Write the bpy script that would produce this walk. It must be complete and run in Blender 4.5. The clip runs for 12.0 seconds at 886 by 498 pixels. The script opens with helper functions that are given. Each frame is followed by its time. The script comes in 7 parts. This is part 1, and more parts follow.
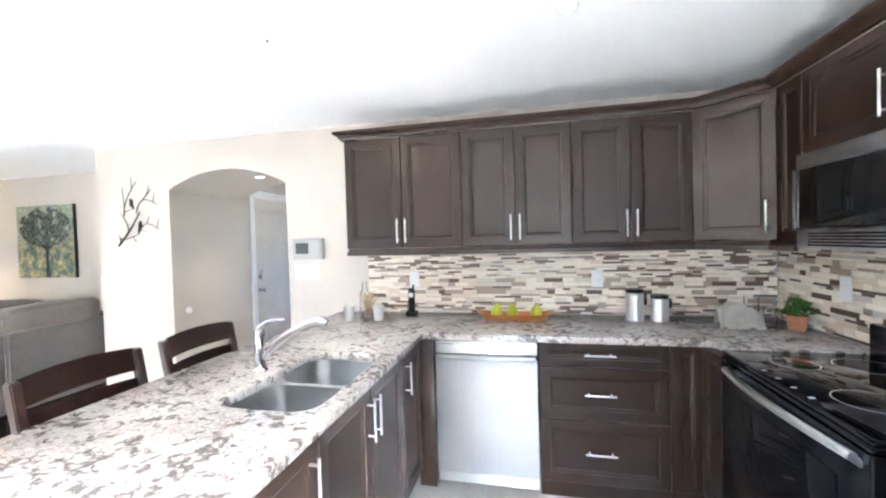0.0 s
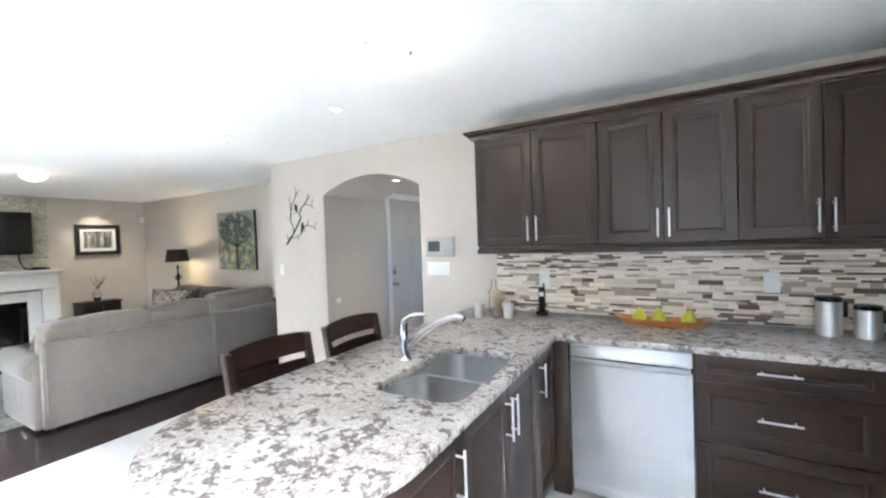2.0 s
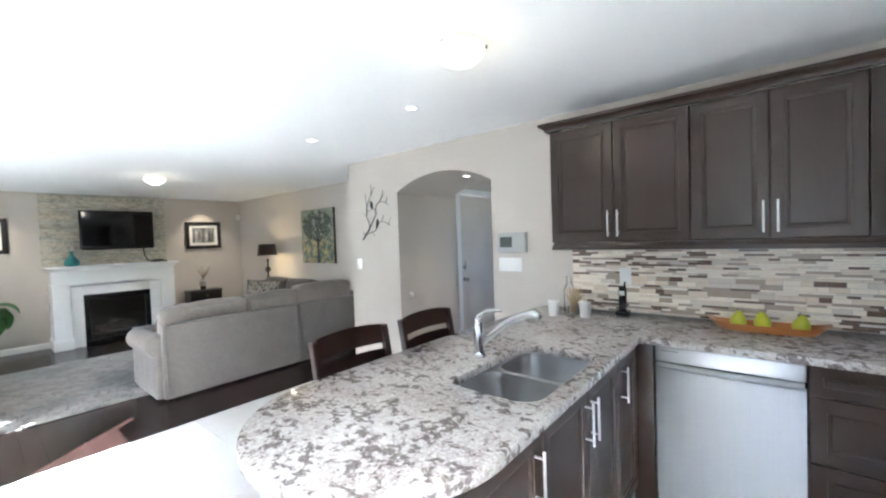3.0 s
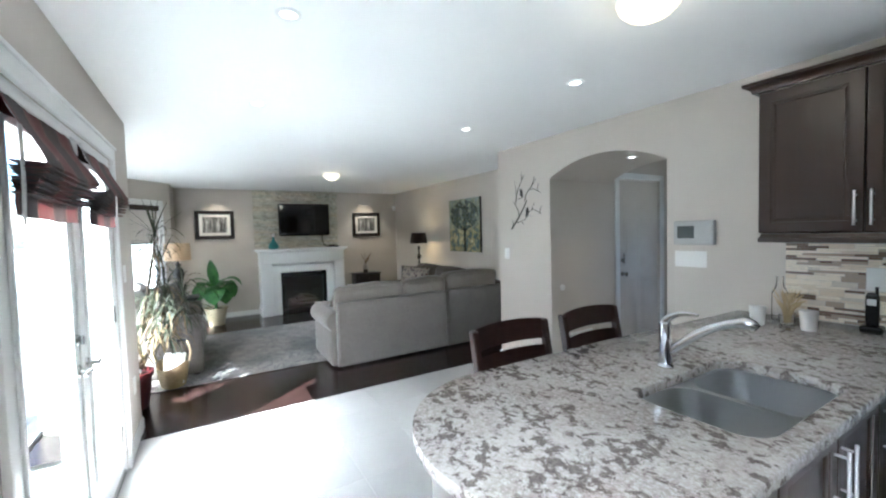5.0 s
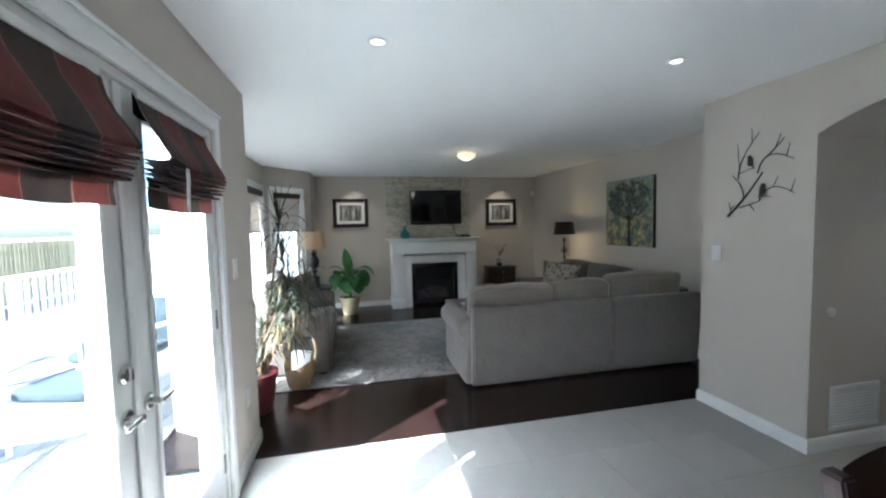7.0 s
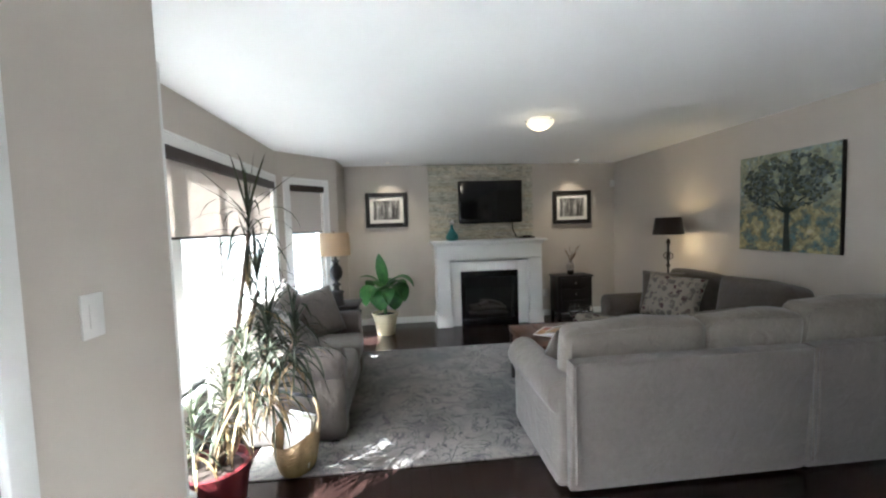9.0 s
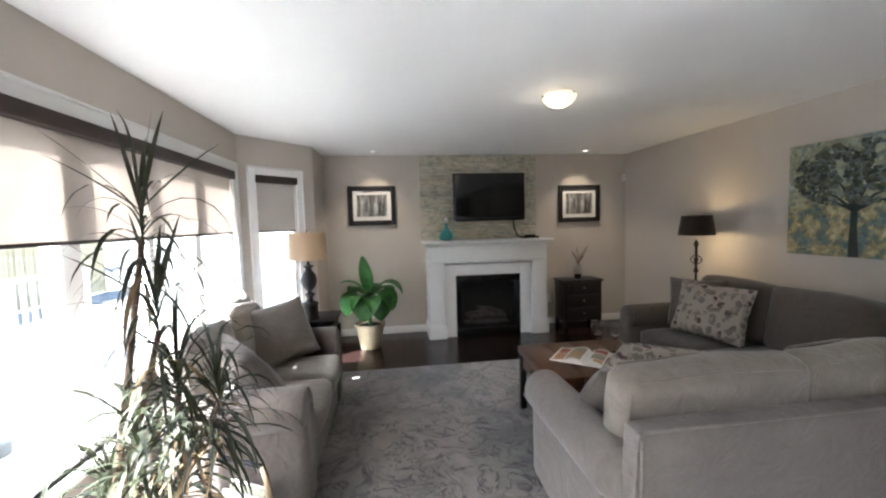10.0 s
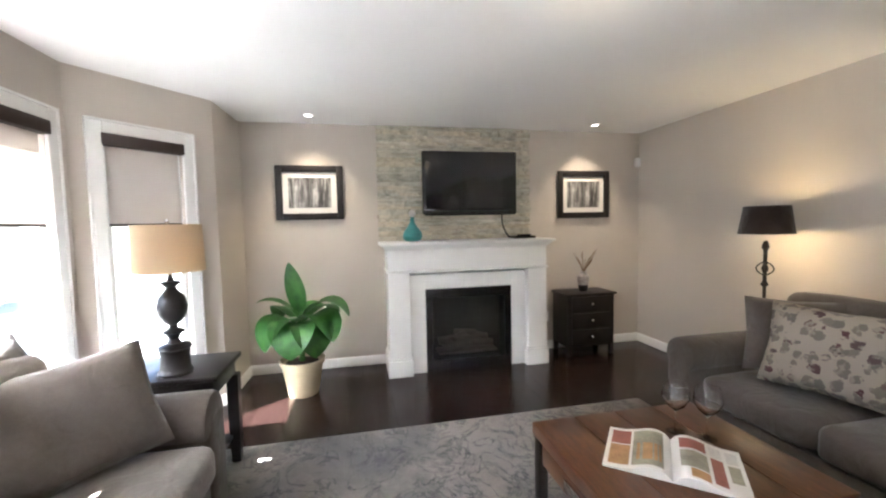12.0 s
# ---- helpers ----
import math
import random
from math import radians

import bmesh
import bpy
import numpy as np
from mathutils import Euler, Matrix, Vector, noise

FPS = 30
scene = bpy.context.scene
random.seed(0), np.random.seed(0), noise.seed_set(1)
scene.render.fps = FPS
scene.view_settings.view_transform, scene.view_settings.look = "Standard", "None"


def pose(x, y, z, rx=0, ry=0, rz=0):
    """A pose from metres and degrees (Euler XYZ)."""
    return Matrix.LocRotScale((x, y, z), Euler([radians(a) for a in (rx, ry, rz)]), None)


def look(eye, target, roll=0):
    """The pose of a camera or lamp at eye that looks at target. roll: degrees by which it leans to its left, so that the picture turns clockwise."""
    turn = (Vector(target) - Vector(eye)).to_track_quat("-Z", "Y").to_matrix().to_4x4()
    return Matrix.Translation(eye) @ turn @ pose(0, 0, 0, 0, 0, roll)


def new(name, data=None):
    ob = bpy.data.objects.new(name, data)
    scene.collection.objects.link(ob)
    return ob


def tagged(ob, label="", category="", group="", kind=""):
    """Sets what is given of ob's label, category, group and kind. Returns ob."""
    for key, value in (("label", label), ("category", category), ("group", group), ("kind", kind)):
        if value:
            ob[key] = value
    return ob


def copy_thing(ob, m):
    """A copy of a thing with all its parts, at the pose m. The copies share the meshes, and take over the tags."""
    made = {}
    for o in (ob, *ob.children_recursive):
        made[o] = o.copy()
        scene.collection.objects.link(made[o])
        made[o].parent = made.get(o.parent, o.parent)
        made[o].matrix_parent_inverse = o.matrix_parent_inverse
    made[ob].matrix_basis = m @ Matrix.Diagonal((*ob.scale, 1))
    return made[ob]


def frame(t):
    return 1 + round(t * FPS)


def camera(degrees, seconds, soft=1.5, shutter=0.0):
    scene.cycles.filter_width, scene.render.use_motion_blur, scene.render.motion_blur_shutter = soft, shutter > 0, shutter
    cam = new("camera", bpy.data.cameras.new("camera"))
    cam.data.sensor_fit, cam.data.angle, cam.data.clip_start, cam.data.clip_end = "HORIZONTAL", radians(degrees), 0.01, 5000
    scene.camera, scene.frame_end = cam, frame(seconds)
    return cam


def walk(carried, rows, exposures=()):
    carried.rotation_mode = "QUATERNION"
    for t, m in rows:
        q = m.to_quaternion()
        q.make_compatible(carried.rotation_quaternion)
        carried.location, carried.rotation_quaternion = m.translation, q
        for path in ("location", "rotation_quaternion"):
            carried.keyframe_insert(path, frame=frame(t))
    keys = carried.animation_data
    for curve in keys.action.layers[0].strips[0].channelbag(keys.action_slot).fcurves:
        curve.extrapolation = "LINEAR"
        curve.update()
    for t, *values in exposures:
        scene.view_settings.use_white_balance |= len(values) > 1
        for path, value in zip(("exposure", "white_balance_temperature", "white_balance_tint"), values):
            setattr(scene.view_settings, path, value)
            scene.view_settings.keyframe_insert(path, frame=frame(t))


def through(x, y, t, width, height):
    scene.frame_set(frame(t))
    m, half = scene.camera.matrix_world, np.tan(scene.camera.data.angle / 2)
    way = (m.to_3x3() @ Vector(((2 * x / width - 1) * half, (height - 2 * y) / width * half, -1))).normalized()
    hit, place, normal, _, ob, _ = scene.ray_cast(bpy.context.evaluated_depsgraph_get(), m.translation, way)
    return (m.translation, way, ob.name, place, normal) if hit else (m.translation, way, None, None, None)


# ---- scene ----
cam = camera(96.5, 12.0, soft=2.2)
PATH = [
    (0, (0.191, 0.02, 1.47), (-0.247, 1.97, 1.421), -1.6),
    (0.5, (0.178, 0.021, 1.472), (-0.395, 1.936, 1.424), -1.7),
    (1, (0.159, 0.017, 1.476), (-0.551, 1.886, 1.429), -1.8),
    (1.5, (0.138, 0.011, 1.478), (-0.714, 1.82, 1.432), -1.9),
    (2, (0.116, 0.001, 1.481), (-0.875, 1.738, 1.434), -2.0),
    (2.5, (0.097, -0.011, 1.484), (-1.034, 1.638, 1.432), -2.0),
    (3, (0.084, -0.014, 1.485), (-1.187, 1.53, 1.426), -2.0),
    (5, (-0.084, -0.021, 1.476), (-1.802, 0.999, 1.39), -1.6),
    (5.5, (-0.25, 0.003, 1.478), (-2.05, 0.87, 1.378), -1.4),
    (6, (-0.473, 0.065, 1.469), (-2.34, 0.773, 1.361), -1.5),
    (6.5, (-0.729, 0.118, 1.464), (-2.645, 0.68, 1.352), -1.5),
    (7, (-1.037, 0.169, 1.483), (-2.986, 0.6, 1.357), -1.3),
    (9, (-2.419, 0.307, 1.459), (-4.405, 0.514, 1.342), -1.8),
    (9.5, (-2.754, 0.318, 1.464), (-4.738, 0.542, 1.34), -1.7),
    (10, (-3.094, 0.332, 1.479), (-5.072, 0.592, 1.343), -1.6),
    (10.5, (-3.427, 0.378, 1.466), (-5.4, 0.675, 1.331), -1.6),
    (11, (-3.757, 0.424, 1.432), (-5.725, 0.76, 1.309), -1.4),
    (11.5, (-4.097, 0.498, 1.414), (-6.059, 0.865, 1.292), -1.2),
    (12, (-4.42, 0.557, 1.394), (-6.374, 0.965, 1.269), -1.2),
]
EXPOSURES = [(0, 5.35, 5500, 9), (1.5, 4.9, 5450, 8), (3, 4.5, 5350, 6), (5, 3.95, 5250, 4), (6, 3.55, 5200, 3), (6.8, 3.15, 5200, 4), (9, 3.7, 5500, 7), (10.5, 3.9, 5750, 12), (12, 4.6, 5800, 12)]
walk(cam, [(t, look(eye, target, roll)) for t, eye, target, roll in PATH], EXPOSURES)
SKY, SUN = 0.085, 5.0


# ---- light ----
SUN_WAY = Vector((-0.895, 1.145, -1.46))
world = bpy.data.worlds.new("sky")
scene.world = world
world.use_nodes = True
wn = world.node_tree
sky = wn.nodes.new("ShaderNodeTexSky")
sky.sky_type, sky.sun_disc = "NISHITA", False
sky.sun_elevation, sky.sun_rotation = radians(45.1), radians(142.0)
sky.dust_density, sky.air_density = 1.6, 1.0
wn.nodes["Background"].inputs["Strength"].default_value = SKY
wn.links.new(sky.outputs["Color"], wn.nodes["Background"].inputs["Color"])
sun_data = bpy.data.lights.new("sun", "SUN")
sun_data.energy, sun_data.angle, sun_data.color = SUN, radians(0.5), (1.0, 0.95, 0.88)
sun = new("sun", sun_data)
sun.matrix_world = look(-SUN_WAY * 8, (0, 0, 0))


# ---- materials ----
def nodes_of(name):
    m = bpy.data.materials.new(name)
    m.use_nodes = True
    t = m.node_tree
    return m, t, t.nodes["Principled BSDF"]


def node(t, kind, **values):
    n = t.nodes.new(kind)
    for k, v in values.items():
        n.inputs[k.replace("_", " ")].default_value = v
    return n


def coords(t, scale=(1, 1, 1)):
    c = t.nodes.new("ShaderNodeTexCoord")
    m = node(t, "ShaderNodeMapping", Scale=scale)
    t.links.new(c.outputs["Object"], m.inputs["Vector"])
    return m.outputs["Vector"]


def ramp(t, fac, stops):
    r = t.nodes.new("ShaderNodeValToRGB")
    e = r.color_ramp.elements
    while len(e) < len(stops):
        e.new(0.5)
    for el, (p, c) in zip(e, stops):
        el.position, el.color = p, (*c, 1)
    t.links.new(fac, r.inputs["Fac"])
    return r.outputs["Color"]


def mixed(t, fac, a, b, kind="MIX"):
    m = t.nodes.new("ShaderNodeMix")
    m.data_type, m.blend_type = "RGBA", kind
    for sock, v in ((m.inputs[0], fac), (m.inputs[6], a), (m.inputs[7], b)):
        if isinstance(v, (int, float)):
            sock.default_value = v
        elif isinstance(v, tuple):
            sock.default_value = (*v, 1)
        else:
            t.links.new(v, sock)
    return m.outputs[2]


def bump(t, p, height, strength, distance=0.002):
    b = node(t, "ShaderNodeBump", Strength=strength, Distance=distance)
    t.links.new(height, b.inputs["Height"])
    t.links.new(b.outputs["Normal"], p.inputs["Normal"])


def noise_out(t, vec, scale, detail=4.0, rough=0.55, dist=0.0):
    n = node(t, "ShaderNodeTexNoise", Scale=scale, Detail=detail, Roughness=rough, Distortion=dist)
    t.links.new(vec, n.inputs["Vector"])
    return n.outputs["Fac"]


def surface(name, base, rough, metal=0.0, vary=0.12, scale=3.0, fine=120.0, relief=0.15, stretch=(1, 1, 1), per_piece=0.0, coat=0.0, spec=0.5):
    """A plain material with slow and fine variation, and a fine relief."""
    m, t, p = nodes_of(name)
    v = coords(t, stretch)
    slow, quick = noise_out(t, v, scale), noise_out(t, v, fine, 3.0)
    dark = tuple(c * (1 - vary) for c in base)
    light = tuple(min(1.0, c * (1 + vary)) for c in base)
    c = mixed(t, 0.35, ramp(t, slow, [(0.3, dark), (0.7, light)]), ramp(t, quick, [(0.3, dark), (0.7, light)]))
    if per_piece:
        info = t.nodes.new("ShaderNodeObjectInfo")
        lo, hi = 1 - per_piece, 1 + per_piece
        c = mixed(t, 1.0, c, ramp(t, info.outputs["Random"], [(0, (lo / hi,) * 3), (1, (1.0,) * 3)]), "MULTIPLY")
    t.links.new(c, p.inputs["Base Color"])
    rr = t.nodes.new("ShaderNodeMapRange")
    rr.inputs["To Min"].default_value, rr.inputs["To Max"].default_value = max(0.02, rough - 0.06), min(1, rough + 0.06)
    t.links.new(slow, rr.inputs["Value"])
    t.links.new(rr.outputs["Result"], p.inputs["Roughness"])
    p.inputs["Metallic"].default_value = metal
    p.inputs["Coat Weight"].default_value = coat
    p.inputs["Specular IOR Level"].default_value = spec
    if relief:
        bump(t, p, quick, relief)
    return m


def glow(name, color, strength, rough=0.4):
    m, t, p = nodes_of(name)
    p.inputs["Base Color"].default_value = (*color, 1)
    p.inputs["Roughness"].default_value = rough
    p.inputs["Emission Color"].default_value = (*color, 1)
    p.inputs["Emission Strength"].default_value = strength
    return m


def glass(name, tint=(1, 1, 1), rough=0.0):
    m, t, p = nodes_of(name)
    p.inputs["Base Color"].default_value = (*tint, 1)
    p.inputs["Roughness"].default_value = rough
    p.inputs["Transmission Weight"].default_value = 1.0
    p.inputs["IOR"].default_value = 1.45
    return m


def granite():
    m, t, p = nodes_of("granite")
    v = coords(t, (1.0, 1.1, 1.0))
    cloud = noise_out(t, v, 4.0, 6.0, 0.6, 0.3)
    blot = noise_out(t, v, 29.0, 5.0, 0.68, 0.5)
    speck = noise_out(t, v, 90.0, 4.0, 0.7, 0.1)
    small = noise_out(t, v, 55.0, 3.0, 0.6, 0.1)
    base = ramp(t, cloud, [(0.3, (0.26, 0.214, 0.19)), (0.48, (0.385, 0.342, 0.316)), (0.64, (0.50, 0.463, 0.44))])
    base = mixed(t, ramp(t, speck, [(0.42, (0, 0, 0)), (0.66, (1, 1, 1))]), base, (0.56, 0.526, 0.50))
    base = mixed(t, ramp(t, small, [(0.52, (0, 0, 0)), (0.66, (0.6,) * 3)]), base, (0.27, 0.235, 0.212))
    gate = ramp(t, noise_out(t, v, 8.0, 4.0, 0.65, 0.5), [(0.36, (0.0,) * 3), (0.62, (0.19,) * 3)])
    shifted = t.nodes.new("ShaderNodeMath"); shifted.operation = "ADD"
    t.links.new(blot, shifted.inputs[0]); t.links.new(gate, shifted.inputs[1])
    mask = ramp(t, shifted.outputs[0], [(0.63, (0, 0, 0)), (0.70, (0.82,) * 3)])
    t.links.new(mixed(t, mask, base, ramp(t, speck, [(0.3, (0.04, 0.029, 0.025)), (0.7, (0.17, 0.137, 0.122))])), p.inputs["Base Color"])
    p.inputs["Roughness"].default_value = 0.12
    bump(t, p, speck, 0.03)
    return m


def rug_pattern():
    m, t, p = nodes_of("rug_wool")
    v = coords(t)
    cloud = noise_out(t, v, 1.6, 6.0, 0.62, 0.5)
    warp = node(t, "ShaderNodeTexNoise", Scale=4.2, Detail=7.0, Roughness=0.64, Distortion=1.8)
    t.links.new(v, warp.inputs["Vector"])
    a = t.nodes.new("ShaderNodeMath"); a.operation = "SUBTRACT"; a.inputs[1].default_value = 0.5
    t.links.new(warp.outputs["Fac"], a.inputs[0])
    b = t.nodes.new("ShaderNodeMath"); b.operation = "ABSOLUTE"
    t.links.new(a.outputs[0], b.inputs[0])
    vein = ramp(t, b.outputs[0], [(0.0, (1, 1, 1)), (0.016, (0.9,) * 3), (0.036, (0, 0, 0))])
    gate = ramp(t, noise_out(t, v, 2.2, 3.0, 0.6), [(0.34, (0, 0, 0)), (0.46, (1, 1, 1))])
    both = mixed(t, 1.0, vein, gate, "MULTIPLY")
    warm = ramp(t, noise_out(t, v, 0.8, 3.0), [(0.4, (0, 0, 0)), (0.65, (1, 1, 1))])
    ground = ramp(t, cloud, [(0.25, (0.058, 0.058, 0.062)), (0.42, (0.110, 0.105, 0.098)), (0.58, (0.24, 0.222, 0.202)), (0.75, (0.085, 0.085, 0.088))])
    ground = mixed(t, mixed(t, 0.5, warm, (0, 0, 0)), ground, (0.17, 0.138, 0.11))
    pile = noise_out(t, v, 260.0, 2.0)
    ground = mixed(t, 0.25, ground, ramp(t, pile, [(0.3, (0.2, 0.2, 0.2)), (0.7, (0.75, 0.75, 0.75))]), "OVERLAY")
    wear = mixed(t, 1.0, both, ramp(t, noise_out(t, v, 9.0, 4.0, 0.7), [(0.35, (0.25,) * 3), (0.6, (0.95,) * 3)]), "MULTIPLY")
    t.links.new(mixed(t, wear, ground, (0.022, 0.023, 0.028)), p.inputs["Base Color"])
    p.inputs["Roughness"].default_value = 0.95
    p.inputs["Sheen Weight"].default_value = 0.2
    bump(t, p, pile, 0.5, 0.004)
    return m


def fabric(name, base, vary=0.14, sheen=0.35, weave=420.0, wrinkle=0.5):
    m, t, p = nodes_of(name)
    v = coords(t)
    slow, nap, thread = noise_out(t, v, 5.0, 4.0), noise_out(t, v, 30.0, 5.0, 0.65, 0.6), noise_out(t, v, weave, 2.0)
    crease = noise_out(t, v, 9.0, 3.0, 0.5, 1.2)
    lo, hi = tuple(c * (1 - vary) for c in base), tuple(min(1, c * (1 + vary)) for c in base)
    c = mixed(t, 0.5, ramp(t, slow, [(0.3, lo), (0.7, hi)]), ramp(t, nap, [(0.35, lo), (0.65, hi)]))
    c = mixed(t, 0.2, c, ramp(t, thread, [(0.3, (0.25,) * 3), (0.7, (0.75,) * 3)]), "OVERLAY")
    t.links.new(c, p.inputs["Base Color"])
    p.inputs["Roughness"].default_value = 0.9
    p.inputs["Sheen Weight"].default_value = sheen
    p.inputs["Specular IOR Level"].default_value = 0.2
    big = node(t, "ShaderNodeBump", Strength=wrinkle, Distance=0.02)
    t.links.new(crease, big.inputs["Height"])
    fine = node(t, "ShaderNodeBump", Strength=0.35, Distance=0.0015)
    t.links.new(thread, fine.inputs["Height"])
    t.links.new(big.outputs["Normal"], fine.inputs["Normal"])
    t.links.new(fine.outputs["Normal"], p.inputs["Normal"])
    return m


def print_fabric():
    """Cream cushion cloth with scattered grey and plum motifs."""
    m, t, p = nodes_of("print_fabric")
    v = coords(t)
    vo = node(t, "ShaderNodeTexVoronoi", Scale=19.0, Randomness=0.6)
    nz = node(t, "ShaderNodeTexNoise", Scale=26.0, Detail=3.0)
    t.links.new(v, nz.inputs["Vector"])
    t.links.new(mixed(t, 0.06, v, nz.outputs["Color"]), vo.inputs["Vector"])
    spot = ramp(t, vo.outputs["Distance"], [(0.45, (1, 1, 1)), (0.52, (0, 0, 0))])
    sep = t.nodes.new("ShaderNodeSeparateColor")
    t.links.new(vo.outputs["Color"], sep.inputs["Color"])
    ink = ramp(t, sep.outputs["Red"], [(0.0, (0.14, 0.125, 0.11)), (0.72, (0.185, 0.158, 0.135)), (0.80, (0.085, 0.028, 0.035)), (1.0, (0.09, 0.068, 0.066))])
    leaf = mixed(t, ramp(t, nz.outputs["Fac"], [(0.52, (0, 0, 0)), (0.62, (1, 1, 1))]), ink, (0.26, 0.23, 0.19))
    t.links.new(mixed(t, spot, (0.33, 0.285, 0.23), leaf), p.inputs["Base Color"])
    p.inputs["Roughness"].default_value = 0.9
    bump(t, p, noise_out(t, v, 420.0, 2.0), 0.3, 0.0015)
    return m


def stripe_fabric():
    """Brick red and dark brown stripes with pale stitched lines."""
    m, t, p = nodes_of("stripe_fabric")
    v = coords(t)
    sep = t.nodes.new("ShaderNodeSeparateXYZ")
    t.links.new(v, sep.inputs["Vector"])
    k = t.nodes.new("ShaderNodeMath"); k.operation = "MULTIPLY"; k.inputs[1].default_value = 1 / 0.30
    f = t.nodes.new("ShaderNodeMath"); f.operation = "FRACT"
    t.links.new(sep.outputs["X"], k.inputs[0]); t.links.new(k.outputs[0], f.inputs[0])
    wash = noise_out(t, v, 60.0, 3.0)
    red, brown, thread = (0.125, 0.027, 0.019), (0.042, 0.024, 0.017), (0.28, 0.175, 0.12)
    col = ramp(t, f.outputs[0], [(0.0, thread), (0.02, red), (0.49, red), (0.5, thread), (0.52, brown), (0.98, brown)])
    col = mixed(t, 0.35, col, ramp(t, wash, [(0.3, (0.25,) * 3), (0.7, (0.75,) * 3)]), "OVERLAY")
    t.links.new(col, p.inputs["Base Color"])
    p.inputs["Roughness"].default_value = 0.75
    p.inputs["Sheen Weight"].default_value = 0.15
    bump(t, p, noise_out(t, v, 300.0, 2.0), 0.3, 0.0015)
    return m


def shade_cloth(name, base, through=0.55):
    m, t, p = nodes_of(name)
    v = coords(t)
    col = ramp(t, noise_out(t, v, 350.0, 2.0), [(0.3, tuple(c * 0.9 for c in base)), (0.7, base)])
    t.links.new(col, p.inputs["Base Color"])
    p.inputs["Roughness"].default_value = 0.9
    tr = t.nodes.new("ShaderNodeBsdfTranslucent")
    t.links.new(col, tr.inputs["Color"])
    mx = node(t, "ShaderNodeMixShader", Fac=through)
    t.links.new(p.outputs[0], mx.inputs[1]); t.links.new(tr.outputs[0], mx.inputs[2])
    t.links.new(mx.outputs[0], t.nodes["Material Output"].inputs["Surface"])
    return m


def wood(name, dark, light, rough, grain=(1, 9, 9), per_piece=0.25, coat=0.0, spec=0.5):
    m, t, p = nodes_of(name)
    v = coords(t, grain)
    info = t.nodes.new("ShaderNodeObjectInfo")
    add = t.nodes.new("ShaderNodeVectorMath")
    t.links.new(v, add.inputs[0]); t.links.new(info.outputs["Random"], add.inputs[1])
    g = noise_out(t, add.outputs[0], 6.0, 7.0, 0.65, 0.4)
    f = noise_out(t, add.outputs[0], 40.0, 4.0, 0.6)
    c = mixed(t, 0.3, ramp(t, g, [(0.3, dark), (0.7, light)]), ramp(t, f, [(0.3, dark), (0.7, light)]))
    lo = (1 - per_piece) / (1 + per_piece)
    c = mixed(t, 1.0, c, ramp(t, info.outputs["Random"], [(0, (lo,) * 3), (1, (1,) * 3)]), "MULTIPLY")
    t.links.new(c, p.inputs["Base Color"])
    p.inputs["Roughness"].default_value = rough
    p.inputs["Coat Weight"].default_value = coat
    p.inputs["Specular IOR Level"].default_value = spec
    bump(t, p, g, 0.08)
    return m


def painting():
    """Canvas with a dark spreading tree over a mottled blue, ochre and green ground."""
    m, t, p = nodes_of("canvas_painting")
    v = coords(t)
    dab = node(t, "ShaderNodeTexVoronoi", Scale=34.0)
    t.links.new(v, dab.inputs["Vector"])
    sep = t.nodes.new("ShaderNodeSeparateXYZ")
    t.links.new(v, sep.inputs["Vector"])
    low = ramp(t, noise_out(t, v, 7.0, 5.0, 0.7), [(0.32, (0.06, 0.15, 0.18)), (0.45, (0.15, 0.18, 0.14)), (0.53, (0.36, 0.31, 0.15)), (0.64, (0.46, 0.42, 0.26)), (0.76, (0.18, 0.32, 0.37))])
    top = ramp(t, noise_out(t, v, 6.0, 5.0, 0.7), [(0.35, (0.12, 0.17, 0.17)), (0.5, (0.30, 0.31, 0.20)), (0.62, (0.24, 0.30, 0.30)), (0.75, (0.44, 0.44, 0.32))])
    up = t.nodes.new("ShaderNodeMapRange")
    up.inputs["From Min"].default_value, up.inputs["From Max"].default_value = -0.1, 0.1
    t.links.new(sep.outputs["Z"], up.inputs["Value"])
    ground = mixed(t, up.outputs["Result"], low, top)
    spots = t.nodes.new("ShaderNodeSeparateColor")
    t.links.new(dab.outputs["Color"], spots.inputs["Color"])
    t.links.new(mixed(t, 0.35, ground, ramp(t, spots.outputs["Green"], [(0.1, (0.12,) * 3), (0.9, (0.9,) * 3)]), "OVERLAY"), p.inputs["Base Color"])
    p.inputs["Roughness"].default_value = 0.6
    bump(t, p, dab.outputs["Distance"], 0.3, 0.002)
    return m


def photo():
    """Grey woodland photograph: pale mist between dark upright trunks."""
    m, t, p = nodes_of("woodland_photograph")
    v = coords(t, (1, 26, 3))
    a = noise_out(t, v, 1.0, 4.0, 0.6, 0.3)
    b = noise_out(t, coords(t), 14.0, 5.0, 0.7)
    c = mixed(t, 0.6, ramp(t, a, [(0.36, (0.03,) * 3), (0.5, (0.18,) * 3), (0.66, (0.55,) * 3)]), ramp(t, b, [(0.3, (0.03,) * 3), (0.7, (0.6,) * 3)]), "OVERLAY")
    t.links.new(c, p.inputs["Base Color"])
    p.inputs["Roughness"].default_value = 0.35
    return m


